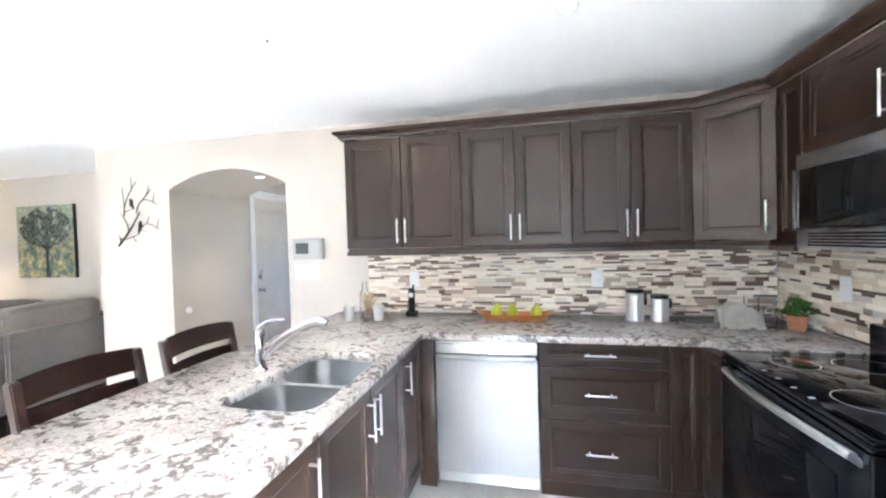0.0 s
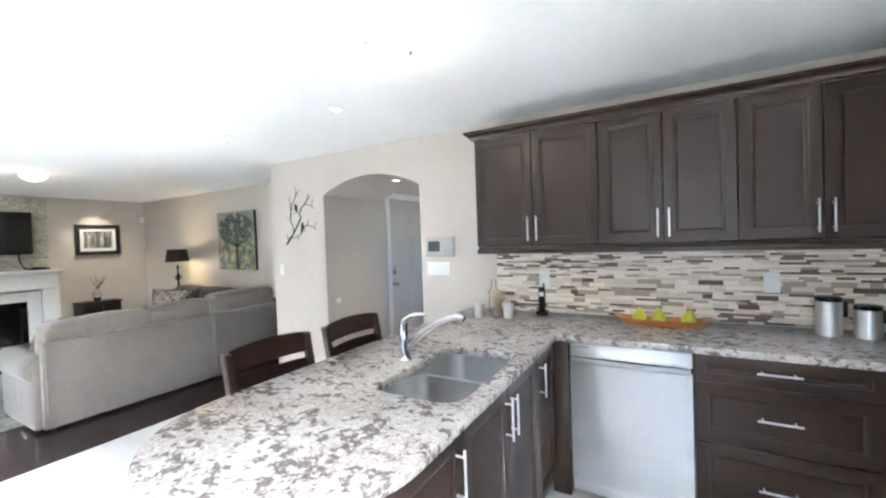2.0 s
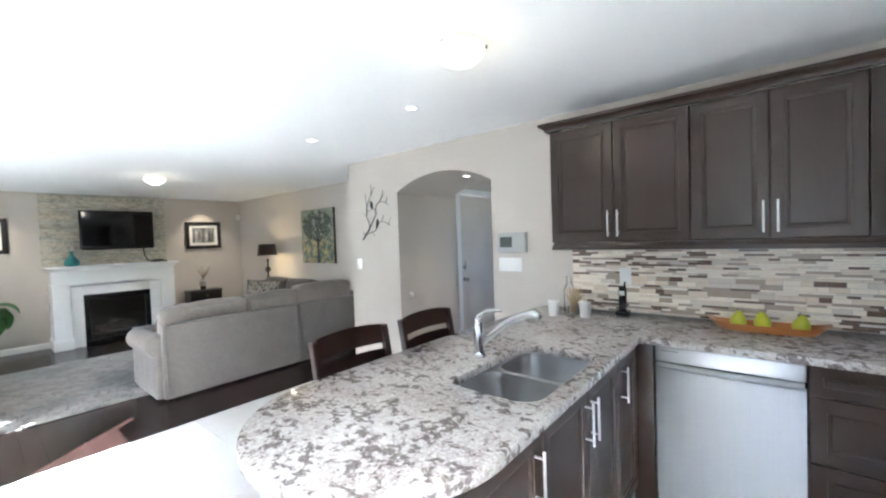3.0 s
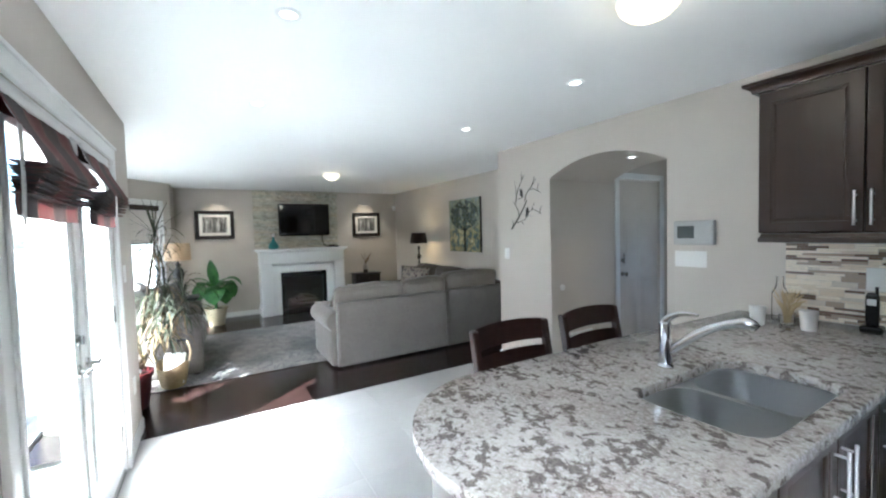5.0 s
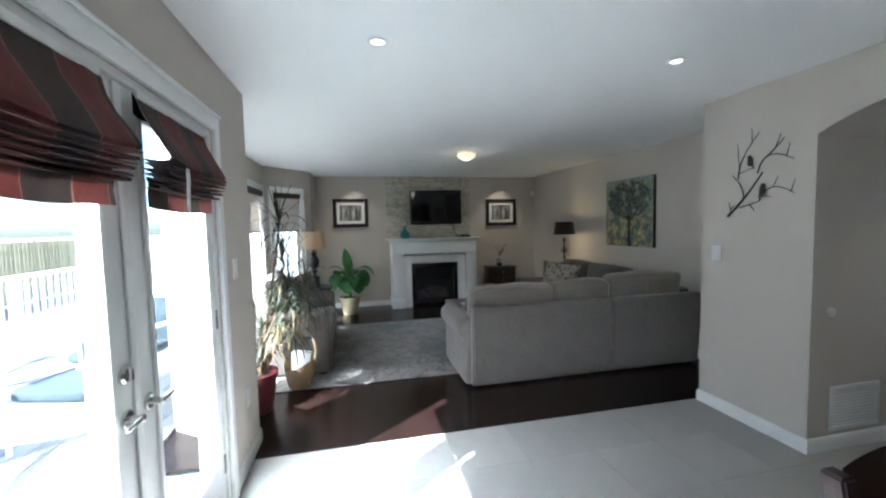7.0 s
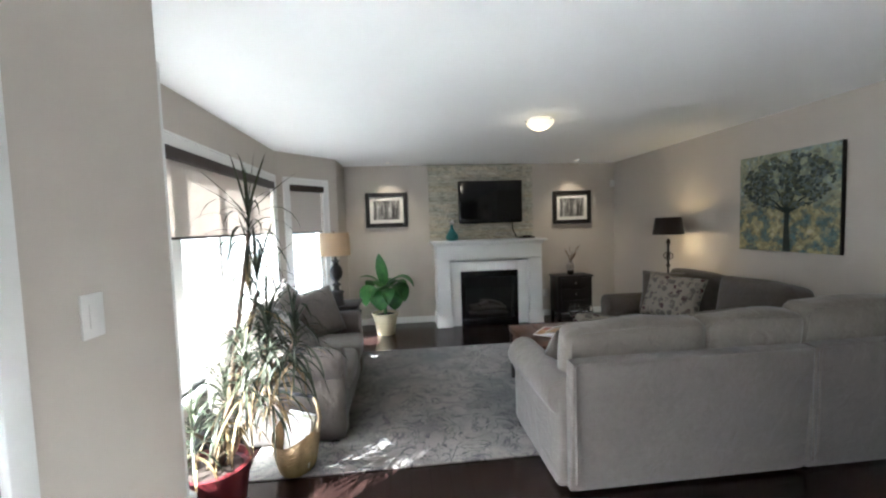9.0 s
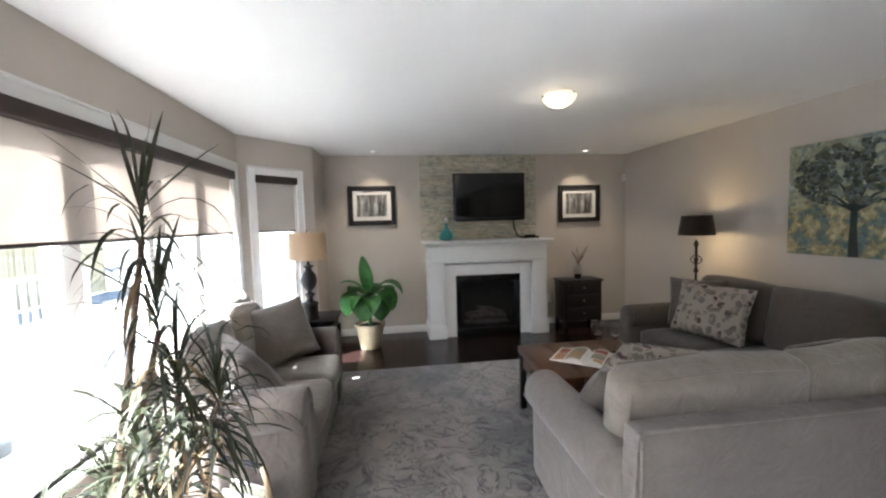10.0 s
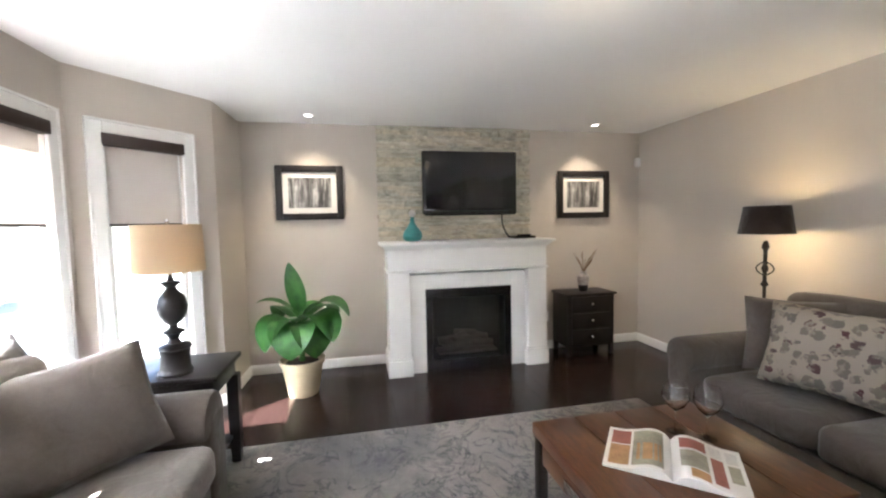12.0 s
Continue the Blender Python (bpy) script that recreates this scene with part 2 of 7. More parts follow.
def leaf_material(name, dark, light, rough=0.4):
    m, t, p = nodes_of(name)
    v = coords(t)
    c = ramp(t, noise_out(t, v, 9.0, 4.0), [(0.3, dark), (0.7, light)])
    t.links.new(c, p.inputs["Base Color"])
    p.inputs["Roughness"].default_value = rough
    tr = t.nodes.new("ShaderNodeBsdfTranslucent")
    t.links.new(c, tr.inputs["Color"])
    mx = node(t, "ShaderNodeMixShader", Fac=0.25)
    t.links.new(p.outputs[0], mx.inputs[1]); t.links.new(tr.outputs[0], mx.inputs[2])
    t.links.new(mx.outputs[0], t.nodes["Material Output"].inputs["Surface"])
    return m


def brushed(name, base, rough, turned):
    """Brushed steel whose highlights stretch across the brush marks."""
    m = surface(name, base, rough, 1.0, 0.03, 3, 90, 0.0, (40, 40, 0.6))
    t = m.node_tree
    p = t.nodes["Principled BSDF"]
    tg = t.nodes.new("ShaderNodeTangent")
    tg.direction_type, tg.axis = "RADIAL", "Z"
    t.links.new(tg.outputs["Tangent"], p.inputs["Tangent"])
    p.inputs["Anisotropic"].default_value = 0.8
    p.inputs["Anisotropic Rotation"].default_value = turned
    return m


def ledge_stone():
    """Split ledgestone: each stone its own tone of grey-green, buff or slate, mottled and rough."""
    m, t, p = nodes_of("ledge_stone")
    v = coords(t, (0.15, 0.8, 0.13))
    info = t.nodes.new("ShaderNodeObjectInfo")
    add = t.nodes.new("ShaderNodeVectorMath")
    t.links.new(v, add.inputs[0]); t.links.new(info.outputs["Random"], add.inputs[1])
    tone = ramp(t, info.outputs["Random"], [(0.0, (0.36, 0.345, 0.28)), (0.2, (0.50, 0.475, 0.39)), (0.38, (0.42, 0.415, 0.345)), (0.55, (0.54, 0.485, 0.365)), (0.72, (0.40, 0.375, 0.30)), (0.86, (0.57, 0.54, 0.455)), (1.0, (0.46, 0.405, 0.295))])
    blotch = noise_out(t, add.outputs[0], 4.5, 5.0, 0.65, 0.4)
    grain = noise_out(t, add.outputs[0], 24.0, 4.0, 0.6)
    c = mixed(t, 0.7, tone, ramp(t, blotch, [(0.3, (0.2,) * 3), (0.7, (0.78,) * 3)]), "OVERLAY")
    c = mixed(t, 0.15, c, ramp(t, grain, [(0.3, (0.25,) * 3), (0.7, (0.75,) * 3)]), "OVERLAY")
    t.links.new(c, p.inputs["Base Color"])
    p.inputs["Roughness"].default_value = 0.85
    bump(t, p, blotch, 0.6, 0.01)
    return m


WALL = surface("wall_paint", (0.535, 0.488, 0.43), 0.75, vary=0.03, scale=1.5, fine=260, relief=0.08)
WHITE = surface("ceiling_paint", (0.89, 0.89, 0.88), 0.9, vary=0.02, scale=1.2, fine=180, relief=0.12)
TRIM = surface("white_trim_paint", (0.78, 0.78, 0.76), 0.35, vary=0.03, fine=60, relief=0.03)
TILE = surface("cream_porcelain", (0.38, 0.366, 0.348), 0.5, vary=0.05, scale=4, fine=40, relief=0.03, per_piece=0.04, spec=0.35)
GROUT = surface("grout", (0.36, 0.347, 0.33), 0.9, vary=0.05)
PLANK = wood("dark_hardwood", (0.0115, 0.0062, 0.0052), (0.024, 0.0125, 0.0105), 0.2, (1.2, 14, 14), 0.2, 0.0, 0.33)
CAB = wood("espresso_cabinet", (0.031, 0.0170, 0.0112), (0.040, 0.0222, 0.0148), 0.30, (14, 14, 1.2), 0.05, 0.0, 0.5)
STEEL = brushed("brushed_steel", (0.82, 0.82, 0.83), 0.5, 0.25)
SINK = surface("sink_steel", (0.60, 0.595, 0.585), 0.30, 1.0, 0.03, 2, 90, 0.0)
CHROME = surface("chrome", (0.72, 0.72, 0.73), 0.07, 1.0, 0.02, relief=0)
NICKEL = surface("brushed_nickel", (0.58, 0.57, 0.55), 0.25, 1.0, 0.04, relief=0.02)
BLACK = surface("black_enamel", (0.012, 0.012, 0.013), 0.18, vary=0.2, relief=0.02)
FIREBLACK = surface("sooty_black_steel", (0.010, 0.0095, 0.009), 0.7, vary=0.3, relief=0.1)
BLACKGLASS = surface("black_glass", (0.008, 0.008, 0.009), 0.04, vary=0.1, relief=0)
GRANITE = granite()
RUG = rug_pattern()
# one sofa cloth in three tones: the two paler ones have daylight painted in
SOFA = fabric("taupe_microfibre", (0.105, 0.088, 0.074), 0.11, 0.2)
SOFA_LIT = fabric("lit_taupe_microfibre", (0.170, 0.150, 0.131), 0.11, 0.25, wrinkle=0.45)
SOFA_CUSHION = fabric("sunlit_taupe_microfibre", (0.215, 0.188, 0.156), 0.10, 0.3, wrinkle=0.6)
PILLOW = fabric("taupe_cushion", (0.125, 0.104, 0.087), 0.16, 0.3, wrinkle=0.25)
PRINT = print_fabric()
STRIPE = stripe_fabric()
ROLLER = shade_cloth("roller_cloth", (0.60, 0.55, 0.50), 0.32)
LINEN = shade_cloth("linen_shade", (0.74, 0.60, 0.42), 0.6)
DARKSHADE = fabric("brown_shade", (0.035, 0.024, 0.02), 0.2, 0.2)
DARKWOOD = wood("black_brown_wood", (0.006, 0.0045, 0.0045), (0.012, 0.0085, 0.0078), 0.42, (3, 3, 3), 0.05)
CHAIRWOOD = wood("chair_wood", (0.022, 0.009, 0.007), (0.045, 0.018, 0.013), 0.3, (3, 3, 3), 0.05, 0.2)
TABLEWOOD = wood("walnut_top", (0.038, 0.0125, 0.005), (0.135, 0.048, 0.0155), 0.36, (1.5, 8, 8), 0.1)
IRON = surface("dark_iron", (0.03, 0.025, 0.023), 0.45, 0.6, 0.2)
VALANCE = surface("brown_valance", (0.035, 0.022, 0.017), 0.6, vary=0.1)
TERRACOTTA = surface("red_glazed_pot", (0.085, 0.010, 0.012), 0.38, vary=0.15)
CLAY = surface("terracotta", (0.36, 0.16, 0.08), 0.8, vary=0.15)
CREAMPOT = surface("cream_pot", (0.50, 0.425, 0.285), 0.5, vary=0.12, scale=8)
SOIL = surface("soil", (0.03, 0.020, 0.014), 0.95, vary=0.4, fine=90, relief=0.8)
BASKETRY = surface("woven_straw", (0.38, 0.285, 0.165), 0.8, vary=0.3, scale=20, fine=160, relief=0.5)
PAPER = surface("paper", (0.75, 0.74, 0.71), 0.6, vary=0.03)
INK1 = surface("printed_ochre", (0.42, 0.24, 0.10), 0.5, vary=0.4, scale=14)
INK2 = surface("printed_red", (0.30, 0.09, 0.065), 0.5, vary=0.3, scale=14)
INK3 = surface("printed_sage", (0.30, 0.29, 0.22), 0.5, vary=0.4, scale=14)
INK4 = surface("printed_text_grey", (0.45, 0.45, 0.44), 0.6, vary=0.1)
TEAL = surface("teal_ceramic", (0.03, 0.20, 0.20), 0.3, vary=0.3, scale=14)
CERAMIC = surface("white_ceramic", (0.62, 0.60, 0.57), 0.3, vary=0.04)
VASEWARE = surface("mottled_vase", (0.40, 0.36, 0.34), 0.35, vary=0.5, scale=25)
CANE = surface("dracaena_cane", (0.10, 0.068, 0.042), 0.85, vary=0.3, scale=30)
TWIG = surface("dry_twig", (0.20, 0.13, 0.08), 0.9, vary=0.2)
STRAW = surface("dried_grass", (0.48, 0.36, 0.20), 0.9, vary=0.2)
WIREBLACK = surface("black_wire", (0.02, 0.019, 0.018), 0.5, 0.5, vary=0.2)
LEAF = leaf_material("banana_leaf", (0.020, 0.080, 0.018), (0.060, 0.19, 0.035), 0.38)
DRACAENA = leaf_material("dracaena_leaf", (0.014, 0.021, 0.009), (0.042, 0.046, 0.020), 0.6)
DRYLEAF = leaf_material("dry_leaf", (0.11, 0.072, 0.030), (0.22, 0.16, 0.075), 0.75)
HERB = leaf_material("herb_leaf", (0.03, 0.10, 0.012), (0.08, 0.20, 0.03))
PEAR = surface("green_pear", (0.48, 0.50, 0.03), 0.35, vary=0.1, scale=20)
TRAYWOOD = wood("orange_wood", (0.36, 0.13, 0.03), (0.52, 0.21, 0.06), 0.35, (2, 9, 9), 0.05)
CLOTH = fabric("cream_towel", (0.70, 0.66, 0.58), 0.08, 0.3)
PANE = glass("window_glass", (0.84, 0.85, 0.84))
CLEAR = glass("clear_glass")
BULB = glow("lamp_glass", (1.0, 0.80, 0.50), 0.09)
SPOT = glow("downlight_lens", (1.0, 0.90, 0.76), 0.5)
CANVAS = painting()
LEAFPAINT = [surface(n, c, 0.6, vary=0.3, scale=30) for n, c in (("paint_dark_teal", (0.035, 0.05, 0.046)), ("paint_olive", (0.09, 0.10, 0.06)), ("paint_slate", (0.12, 0.15, 0.145)))]
TREEPAINT = surface("painted_tree", (0.022, 0.035, 0.032), 0.6, vary=0.5, scale=30)
PHOTO = photo()
MATBOARD = surface("mat_board", (0.74, 0.73, 0.70), 0.8, vary=0.02)
LEDGE = ledge_stone()
GREYPLASTIC = surface("silver_plastic", (0.40, 0.395, 0.38), 0.4, vary=0.04, relief=0.02)
PLASTIC = surface("white_plastic", (0.74, 0.73, 0.70), 0.4, vary=0.03, relief=0.02)
SCREEN = surface("grey_display", (0.07, 0.078, 0.072), 0.25, vary=0.05, relief=0)
DOORPAINT = surface("door_paint", (0.58, 0.535, 0.48), 0.4, vary=0.03)
LOGS = surface("ceramic_logs", (0.075, 0.064, 0.056), 0.9, vary=0.4, scale=20, fine=60, relief=0.7)
MOSAIC = [surface(n, c, r, vary=0.08, scale=20, fine=80, relief=0.06) for n, c, r in (
    ("mosaic_cream", (0.80, 0.71, 0.58), 0.35), ("mosaic_sand", (0.68, 0.565, 0.43), 0.3), ("mosaic_taupe", (0.40, 0.315, 0.24), 0.25),
    ("mosaic_brown", (0.15, 0.098, 0.068), 0.14), ("mosaic_glass", (0.66, 0.59, 0.50), 0.1))]
GRASS = surface("pale_gravel", (0.26, 0.26, 0.23), 0.95, vary=0.35, scale=2, fine=60, relief=0.6)
DECK = wood("deck_board", (0.34, 0.335, 0.325), (0.46, 0.455, 0.44), 0.7, (1, 9, 9), 0.15)
FENCE = wood("fence_board", (0.42, 0.34, 0.19), (0.56, 0.47, 0.29), 0.8, (9, 9, 1), 0.2)
SIDING = surface("neighbour_brick", (0.36, 0.29, 0.25), 0.9, vary=0.15, scale=8, fine=40)
ROOFING = surface("roof_shingle", (0.10, 0.095, 0.09), 0.95, vary=0.2, scale=10)
BLUE = fabric("blue_outdoor_cloth", (0.055, 0.072, 0.084), 0.1, 0.1)
DARKPANE = surface("dark_window", (0.03, 0.035, 0.04), 0.08, relief=0)

# ---- building helpers ----
ORIGIN = {}


def thing(name, at, label, category, group="", kind=""):
    ob = new(name)
    ob.location = at
    ORIGIN[ob.name] = Vector(at)
    return tagged(ob, label, category, group, kind)


def mesh_from(name, bm, material, at=Vector((0, 0, 0)), smooth=True):
    bm.transform(Matrix.Translation(-at))
    bmesh.ops.recalc_face_normals(bm, faces=bm.faces)
    me = bpy.data.meshes.new(name)
    bm.to_mesh(me)
    bm.free()
    for m in material if isinstance(material, (list, tuple)) else (material,):
        me.materials.append(m)
    if smooth:
        for f in me.polygons:
            f.use_smooth = True
        me.set_sharp_from_angle(angle=radians(35))
    return me


def part(name, bm, material, parent, label="", smooth=True):
    """One mesh, given in world coordinates, as a part of a thing."""
    at = ORIGIN[parent.name]
    ob = new(name, mesh_from(name, bm, material, at, smooth))
    ob.parent = parent
    ORIGIN[ob.name] = at
    return tagged(ob, label)


def single(name, bm, material, at, label, category, group="", kind="", smooth=True):
    """A thing that is one mesh."""
    ob = new(name, mesh_from(name, bm, material, Vector(at), smooth))
    ob.location = at
    ORIGIN[ob.name] = Vector(at)
    return tagged(ob, label, category, group, kind)


def setting(name, bm, material, label="", smooth=False):
    ob = new(name, mesh_from(name, bm, material, Vector((0, 0, 0)), smooth))
    ORIGIN[ob.name] = Vector((0, 0, 0))
    return tagged(ob, label, kind="structure")


def box(x0, y0, z0, x1, y1, z1, bevel=0.0, bm=None, turn=None, segments=2):
    b = bmesh.new()
    bmesh.ops.create_cube(b, size=1)
    size = Vector((abs(x1 - x0), abs(y1 - y0), abs(z1 - z0)))
    bmesh.ops.scale(b, vec=size, verts=b.verts)
    if bevel:
        bmesh.ops.bevel(b, geom=list(b.edges), offset=min(bevel, min(size) * 0.45), segments=segments, profile=0.5, affect="EDGES")
    mid = Vector(((x0 + x1) / 2, (y0 + y1) / 2, (z0 + z1) / 2))
    b.transform(Matrix.Translation(mid) @ (turn if turn else Matrix()))
    return merge(bm, b)


def merge(bm, b):
    if bm is None:
        return b
    me = bpy.data.meshes.new("tmp")
    b.to_mesh(me)
    b.free()
    bm.from_mesh(me)
    bpy.data.meshes.remove(me)
    return bm


def lathe(profile, at, n=24, bm=None, turn=None):
    b = bmesh.new()
    rings = []
    for r, z in profile:
        rings.append([b.verts.new((r * math.cos(2 * math.pi * i / n), r * math.sin(2 * math.pi * i / n), z)) for i in range(n)])
    for a, c in zip(rings, rings[1:]):
        for i in range(n):
            b.faces.new((a[i], a[(i + 1) % n], c[(i + 1) % n], c[i]))
    b.faces.new(rings[0][::-1])
    b.faces.new(rings[-1])
    b.transform(Matrix.Translation(at) @ (turn if turn else Matrix()))
    return merge(bm, b)


def tube(points, radius, n=8, bm=None):
    """A round tube along points; radius is one number or one for each point."""
    b = bmesh.new()
    pts = [Vector(p) for p in points]
    rad = radius if isinstance(radius, (list, tuple)) else [radius] * len(pts)
    rings = []
    side = None
    for i, p in enumerate(pts):
        d = (pts[min(i + 1, len(pts) - 1)] - pts[max(i - 1, 0)]).normalized()
        if side is None:
            side = d.orthogonal().normalized()
        side = (side - d * side.dot(d)).normalized()
        up = d.cross(side)
        rings.append([b.verts.new(p + rad[i] * (math.cos(2 * math.pi * k / n) * side + math.sin(2 * math.pi * k / n) * up)) for k in range(n)])
    for a, c in zip(rings, rings[1:]):
        for k in range(n):
            b.faces.new((a[k], a[(k + 1) % n], c[(k + 1) % n], c[k]))
    b.faces.new(rings[0][::-1])
    b.faces.new(rings[-1])
    return merge(bm, b)


def arc(a, b, c, n=10):
    """Points on a smooth curve from a over b to c."""
    a, b, c = Vector(a), Vector(b), Vector(c)
    ctrl = 2 * b - (a + c) / 2
    return [(1 - t) ** 2 * a + 2 * t * (1 - t) * ctrl + t * t * c for t in (i / n for i in range(n + 1))]


def soft(x0, y0, z0, x1, y1, z1, r=0.06, puff=0.02, cuts=9, bm=None, turn=None, crumple=0.0, seed=0.0):
    """A stuffed block with rounded edges and bulging faces."""
    half = Vector((abs(x1 - x0), abs(y1 - y0), abs(z1 - z0))) / 2
    mid = Vector(((x0 + x1) / 2, (y0 + y1) / 2, (z0 + z1) / 2))
    b = bmesh.new()
    bmesh.ops.create_cube(b, size=2)
    bmesh.ops.subdivide_edges(b, edges=list(b.edges), cuts=cuts, use_grid_fill=True)
    r = min(r, min(half) * 0.95)
    for v in b.verts:
        p = Vector([math.copysign(abs(c) ** 0.6, c) for c in v.co])
        q = Vector([p[i] * half[i] for i in range(3)])
        inner = Vector([max(-(half[i] - r), min(half[i] - r, q[i])) for i in range(3)])
        d = q - inner
        if d.length > 1e-6:
            q = inner + d.normalized() * r
        for i in range(3):
            o = [k for k in range(3) if k != i]
            q[i] += puff * p[i] * (1 - p[o[0]] ** 2) * (1 - p[o[1]] ** 2)
        if crumple:
            q += crumple * noise.noise_vector((q + mid) * 4.0 + Vector((seed, 0, 0)))
        v.co = q
    b.transform(Matrix.Translation(mid) @ (turn if turn else Matrix()))
    return merge(bm, b)


def cushion(w, h, thick, place, bm=None, n=16, seed=0.0):
    """A square throw cushion, pinched at its corners, in its own plane x-z."""
    b = bmesh.new()
    for s in (-1, 1):
        grid = []
        for i in range(n + 1):
            row = []
            for j in range(n + 1):
                u, v = 2 * i / n - 1, 2 * j / n - 1
                bulge = ((1 - u ** 4) * (1 - v ** 4)) ** 0.55
                pull = 1 - 0.07 * (1 - abs(u * v)) * max(abs(u), abs(v)) ** 6
                crease = 0.006 * noise.noise(Vector((u * 3 + seed, v * 3, s)))
                row.append(b.verts.new((u * w / 2 * pull, s * (thick / 2 * bulge + crease * bulge + 0.004), v * h / 2 * pull)))
            grid.append(row)
        for i in range(n):
            for j in range(n):
                b.faces.new((grid[i][j], grid[i + 1][j], grid[i + 1][j + 1], grid[i][j + 1]))
        if s == -1:
            first = grid
    rim = lambda g: [g[i][0] for i in range(n)] + [g[n][j] for j in range(n)] + [g[n - i][n] for i in range(n)] + [g[0][n - j] for j in range(n)]
    a, c = rim(first), rim(grid)
    for i in range(len(a)):
        b.faces.new((a[i], a[(i + 1) % len(a)], c[(i + 1) % len(a)], c[i]))
    b.transform(place)
    return merge(bm, b)


def sheet(outline, z0, z1, holes=(), bevel=0.0):
    """A flat slab with the outline (x, y), and holes through it."""
    b = bmesh.new()
    for loop in (outline, *holes):
        vs = [b.verts.new((x, y, z1)) for x, y in loop]
        for i in range(len(vs)):
            b.edges.new((vs[i], vs[(i + 1) % len(vs)]))
    bmesh.ops.triangle_fill(b, use_beauty=True, edges=list(b.edges))
    ext = bmesh.ops.extrude_face_region(b, geom=list(b.faces))
    low = [v for v in ext["geom"] if isinstance(v, bmesh.types.BMVert)]
    bmesh.ops.translate(b, vec=(0, 0, z0 - z1), verts=low)
    bmesh.ops.recalc_face_normals(b, faces=b.faces)
    if bevel:
        rims = [e for e in b.edges if e.is_manifold and e.calc_face_angle(0) > 1.2 and abs(e.verts[0].co.z - e.verts[1].co.z) < 1e-5]
        bmesh.ops.bevel(b, geom=rims, offset=bevel, segments=2, profile=0.5, affect="EDGES")
    return b


def wall_with_holes(p, q, z0, z1, thick, holes, side=1):
    """A wall from p to q (x, y), its room face on that line, with holes (u0, u1, z0, z1) through it. side: where its thickness lies."""
    p, q = Vector(p), Vector(q)
    d = (q - p).normalized()
    nrm = Vector((-d.y, d.x)) * side
    length = (q - p).length
    us = sorted({0.0, length, *[h[0] for h in holes], *[h[1] for h in holes]})
    zs = sorted({z0, z1, *[h[2] for h in holes], *[h[3] for h in holes]})
    solid = lambda u, z: not any(h[0] < u < h[1] and h[2] < z < h[3] for h in holes)
    b = bmesh.new()
    grid = {}

    def vert(u, z, k):
        key = (round(u, 4), round(z, 4), k)
        if key not in grid:
            xy = p + d * u + nrm * thick * k
            grid[key] = b.verts.new((xy.x, xy.y, z))
        return grid[key]

    for i in range(len(us) - 1):
        for j in range(len(zs) - 1):
            u0, u1, a, c = us[i], us[i + 1], zs[j], zs[j + 1]
            if not solid((u0 + u1) / 2, (a + c) / 2):
                continue
            for k in (0, 1):
                b.faces.new([vert(u, z, k) for u, z in ((u0, a), (u1, a), (u1, c), (u0, c))])
            for (ua, za), (ub, zb), ou, oz in (((u0, a), (u1, a), 0, -1), ((u1, a), (u1, c), 1, 0), ((u1, c), (u0, c), 0, 1), ((u0, c), (u0, a), -1, 0)):
                um, zm = (ua + ub) / 2 + ou * 1e-3, (za + zb) / 2 + oz * 1e-3
                if um < 0 or um > length or zm < z0 or zm > z1 or not solid(um, zm):
                    b.faces.new((vert(ua, za, 0), vert(ub, zb, 0), vert(ub, zb, 1), vert(ua, za, 1)))
    return b


def extruded(profile, path, bm=None):
    """A moulding: profile (out, up) swept along a level path of (x, y, z); out is to the right of the way."""
    b = bmesh.new()
    pts = [Vector(p) for p in path]
    rings = []
    for i, p in enumerate(pts):
        a = (pts[i] - pts[i - 1]).normalized() if i else (pts[1] - pts[0]).normalized()
        c = (pts[i + 1] - pts[i]).normalized() if i + 1 < len(pts) else a
        na, nc = Vector((a.y, -a.x, 0)), Vector((c.y, -c.x, 0))
        m = (na + nc).normalized()
        m = m / max(0.3, m.dot(na))
        rings.append([b.verts.new(p + m * o + Vector((0, 0, u))) for o, u in profile])
    n = len(profile)
    for r, s in zip(rings, rings[1:]):
        for k in range(n):
            b.faces.new((r[k], r[(k + 1) % n], s[(k + 1) % n], s[k]))
    b.faces.new(rings[0])
    b.faces.new(rings[-1][::-1])
    return merge(bm, b)

# ---- the rooms ----
H, XE, YN, XC, YS, XF, YL = 2.37, 1.68, 2.87, -3.70, -0.53, -8.40, 3.68
XW = -3.945
BAY = [(-3.945, -0.53), (-4.36, -1.10), (-7.15, -1.10), (-7.79, -0.52), (-8.40, -0.50)]

setting("floor", box(XC, -0.62, -0.1, 1.9, 2.9, -0.006), GROUT, "grout bed under cream floor tiles")
wood_floor = setting("floor_wood", sheet([(XC, -0.60), (XC, 3.9), (-8.6, 3.9), (-8.6, -0.65), (-7.79, -0.65), (-7.2, -1.2), (-4.3, -1.2), (-3.88, -0.60)], -0.1, -0.006), PLANK, "dark hardwood living room floor")
setting("floor_hall", box(-3.1, 2.9, -0.1, -1.3, 5.8, 0.0), TILE, "cream tiled hall floor")
# left open east of the hall so that sky reaches the added wall opening
setting("ceiling", sheet([(1.85, -0.62), (1.85, 3.80), (-1.36, 3.80), (-1.36, 5.8), (-8.6, 5.8), (-8.6, -0.62), (-7.83, -0.64), (-7.2, -1.22), (-4.3, -1.22), (-3.8, -0.62)], H, H + 0.1), WHITE, "smooth white ceiling")


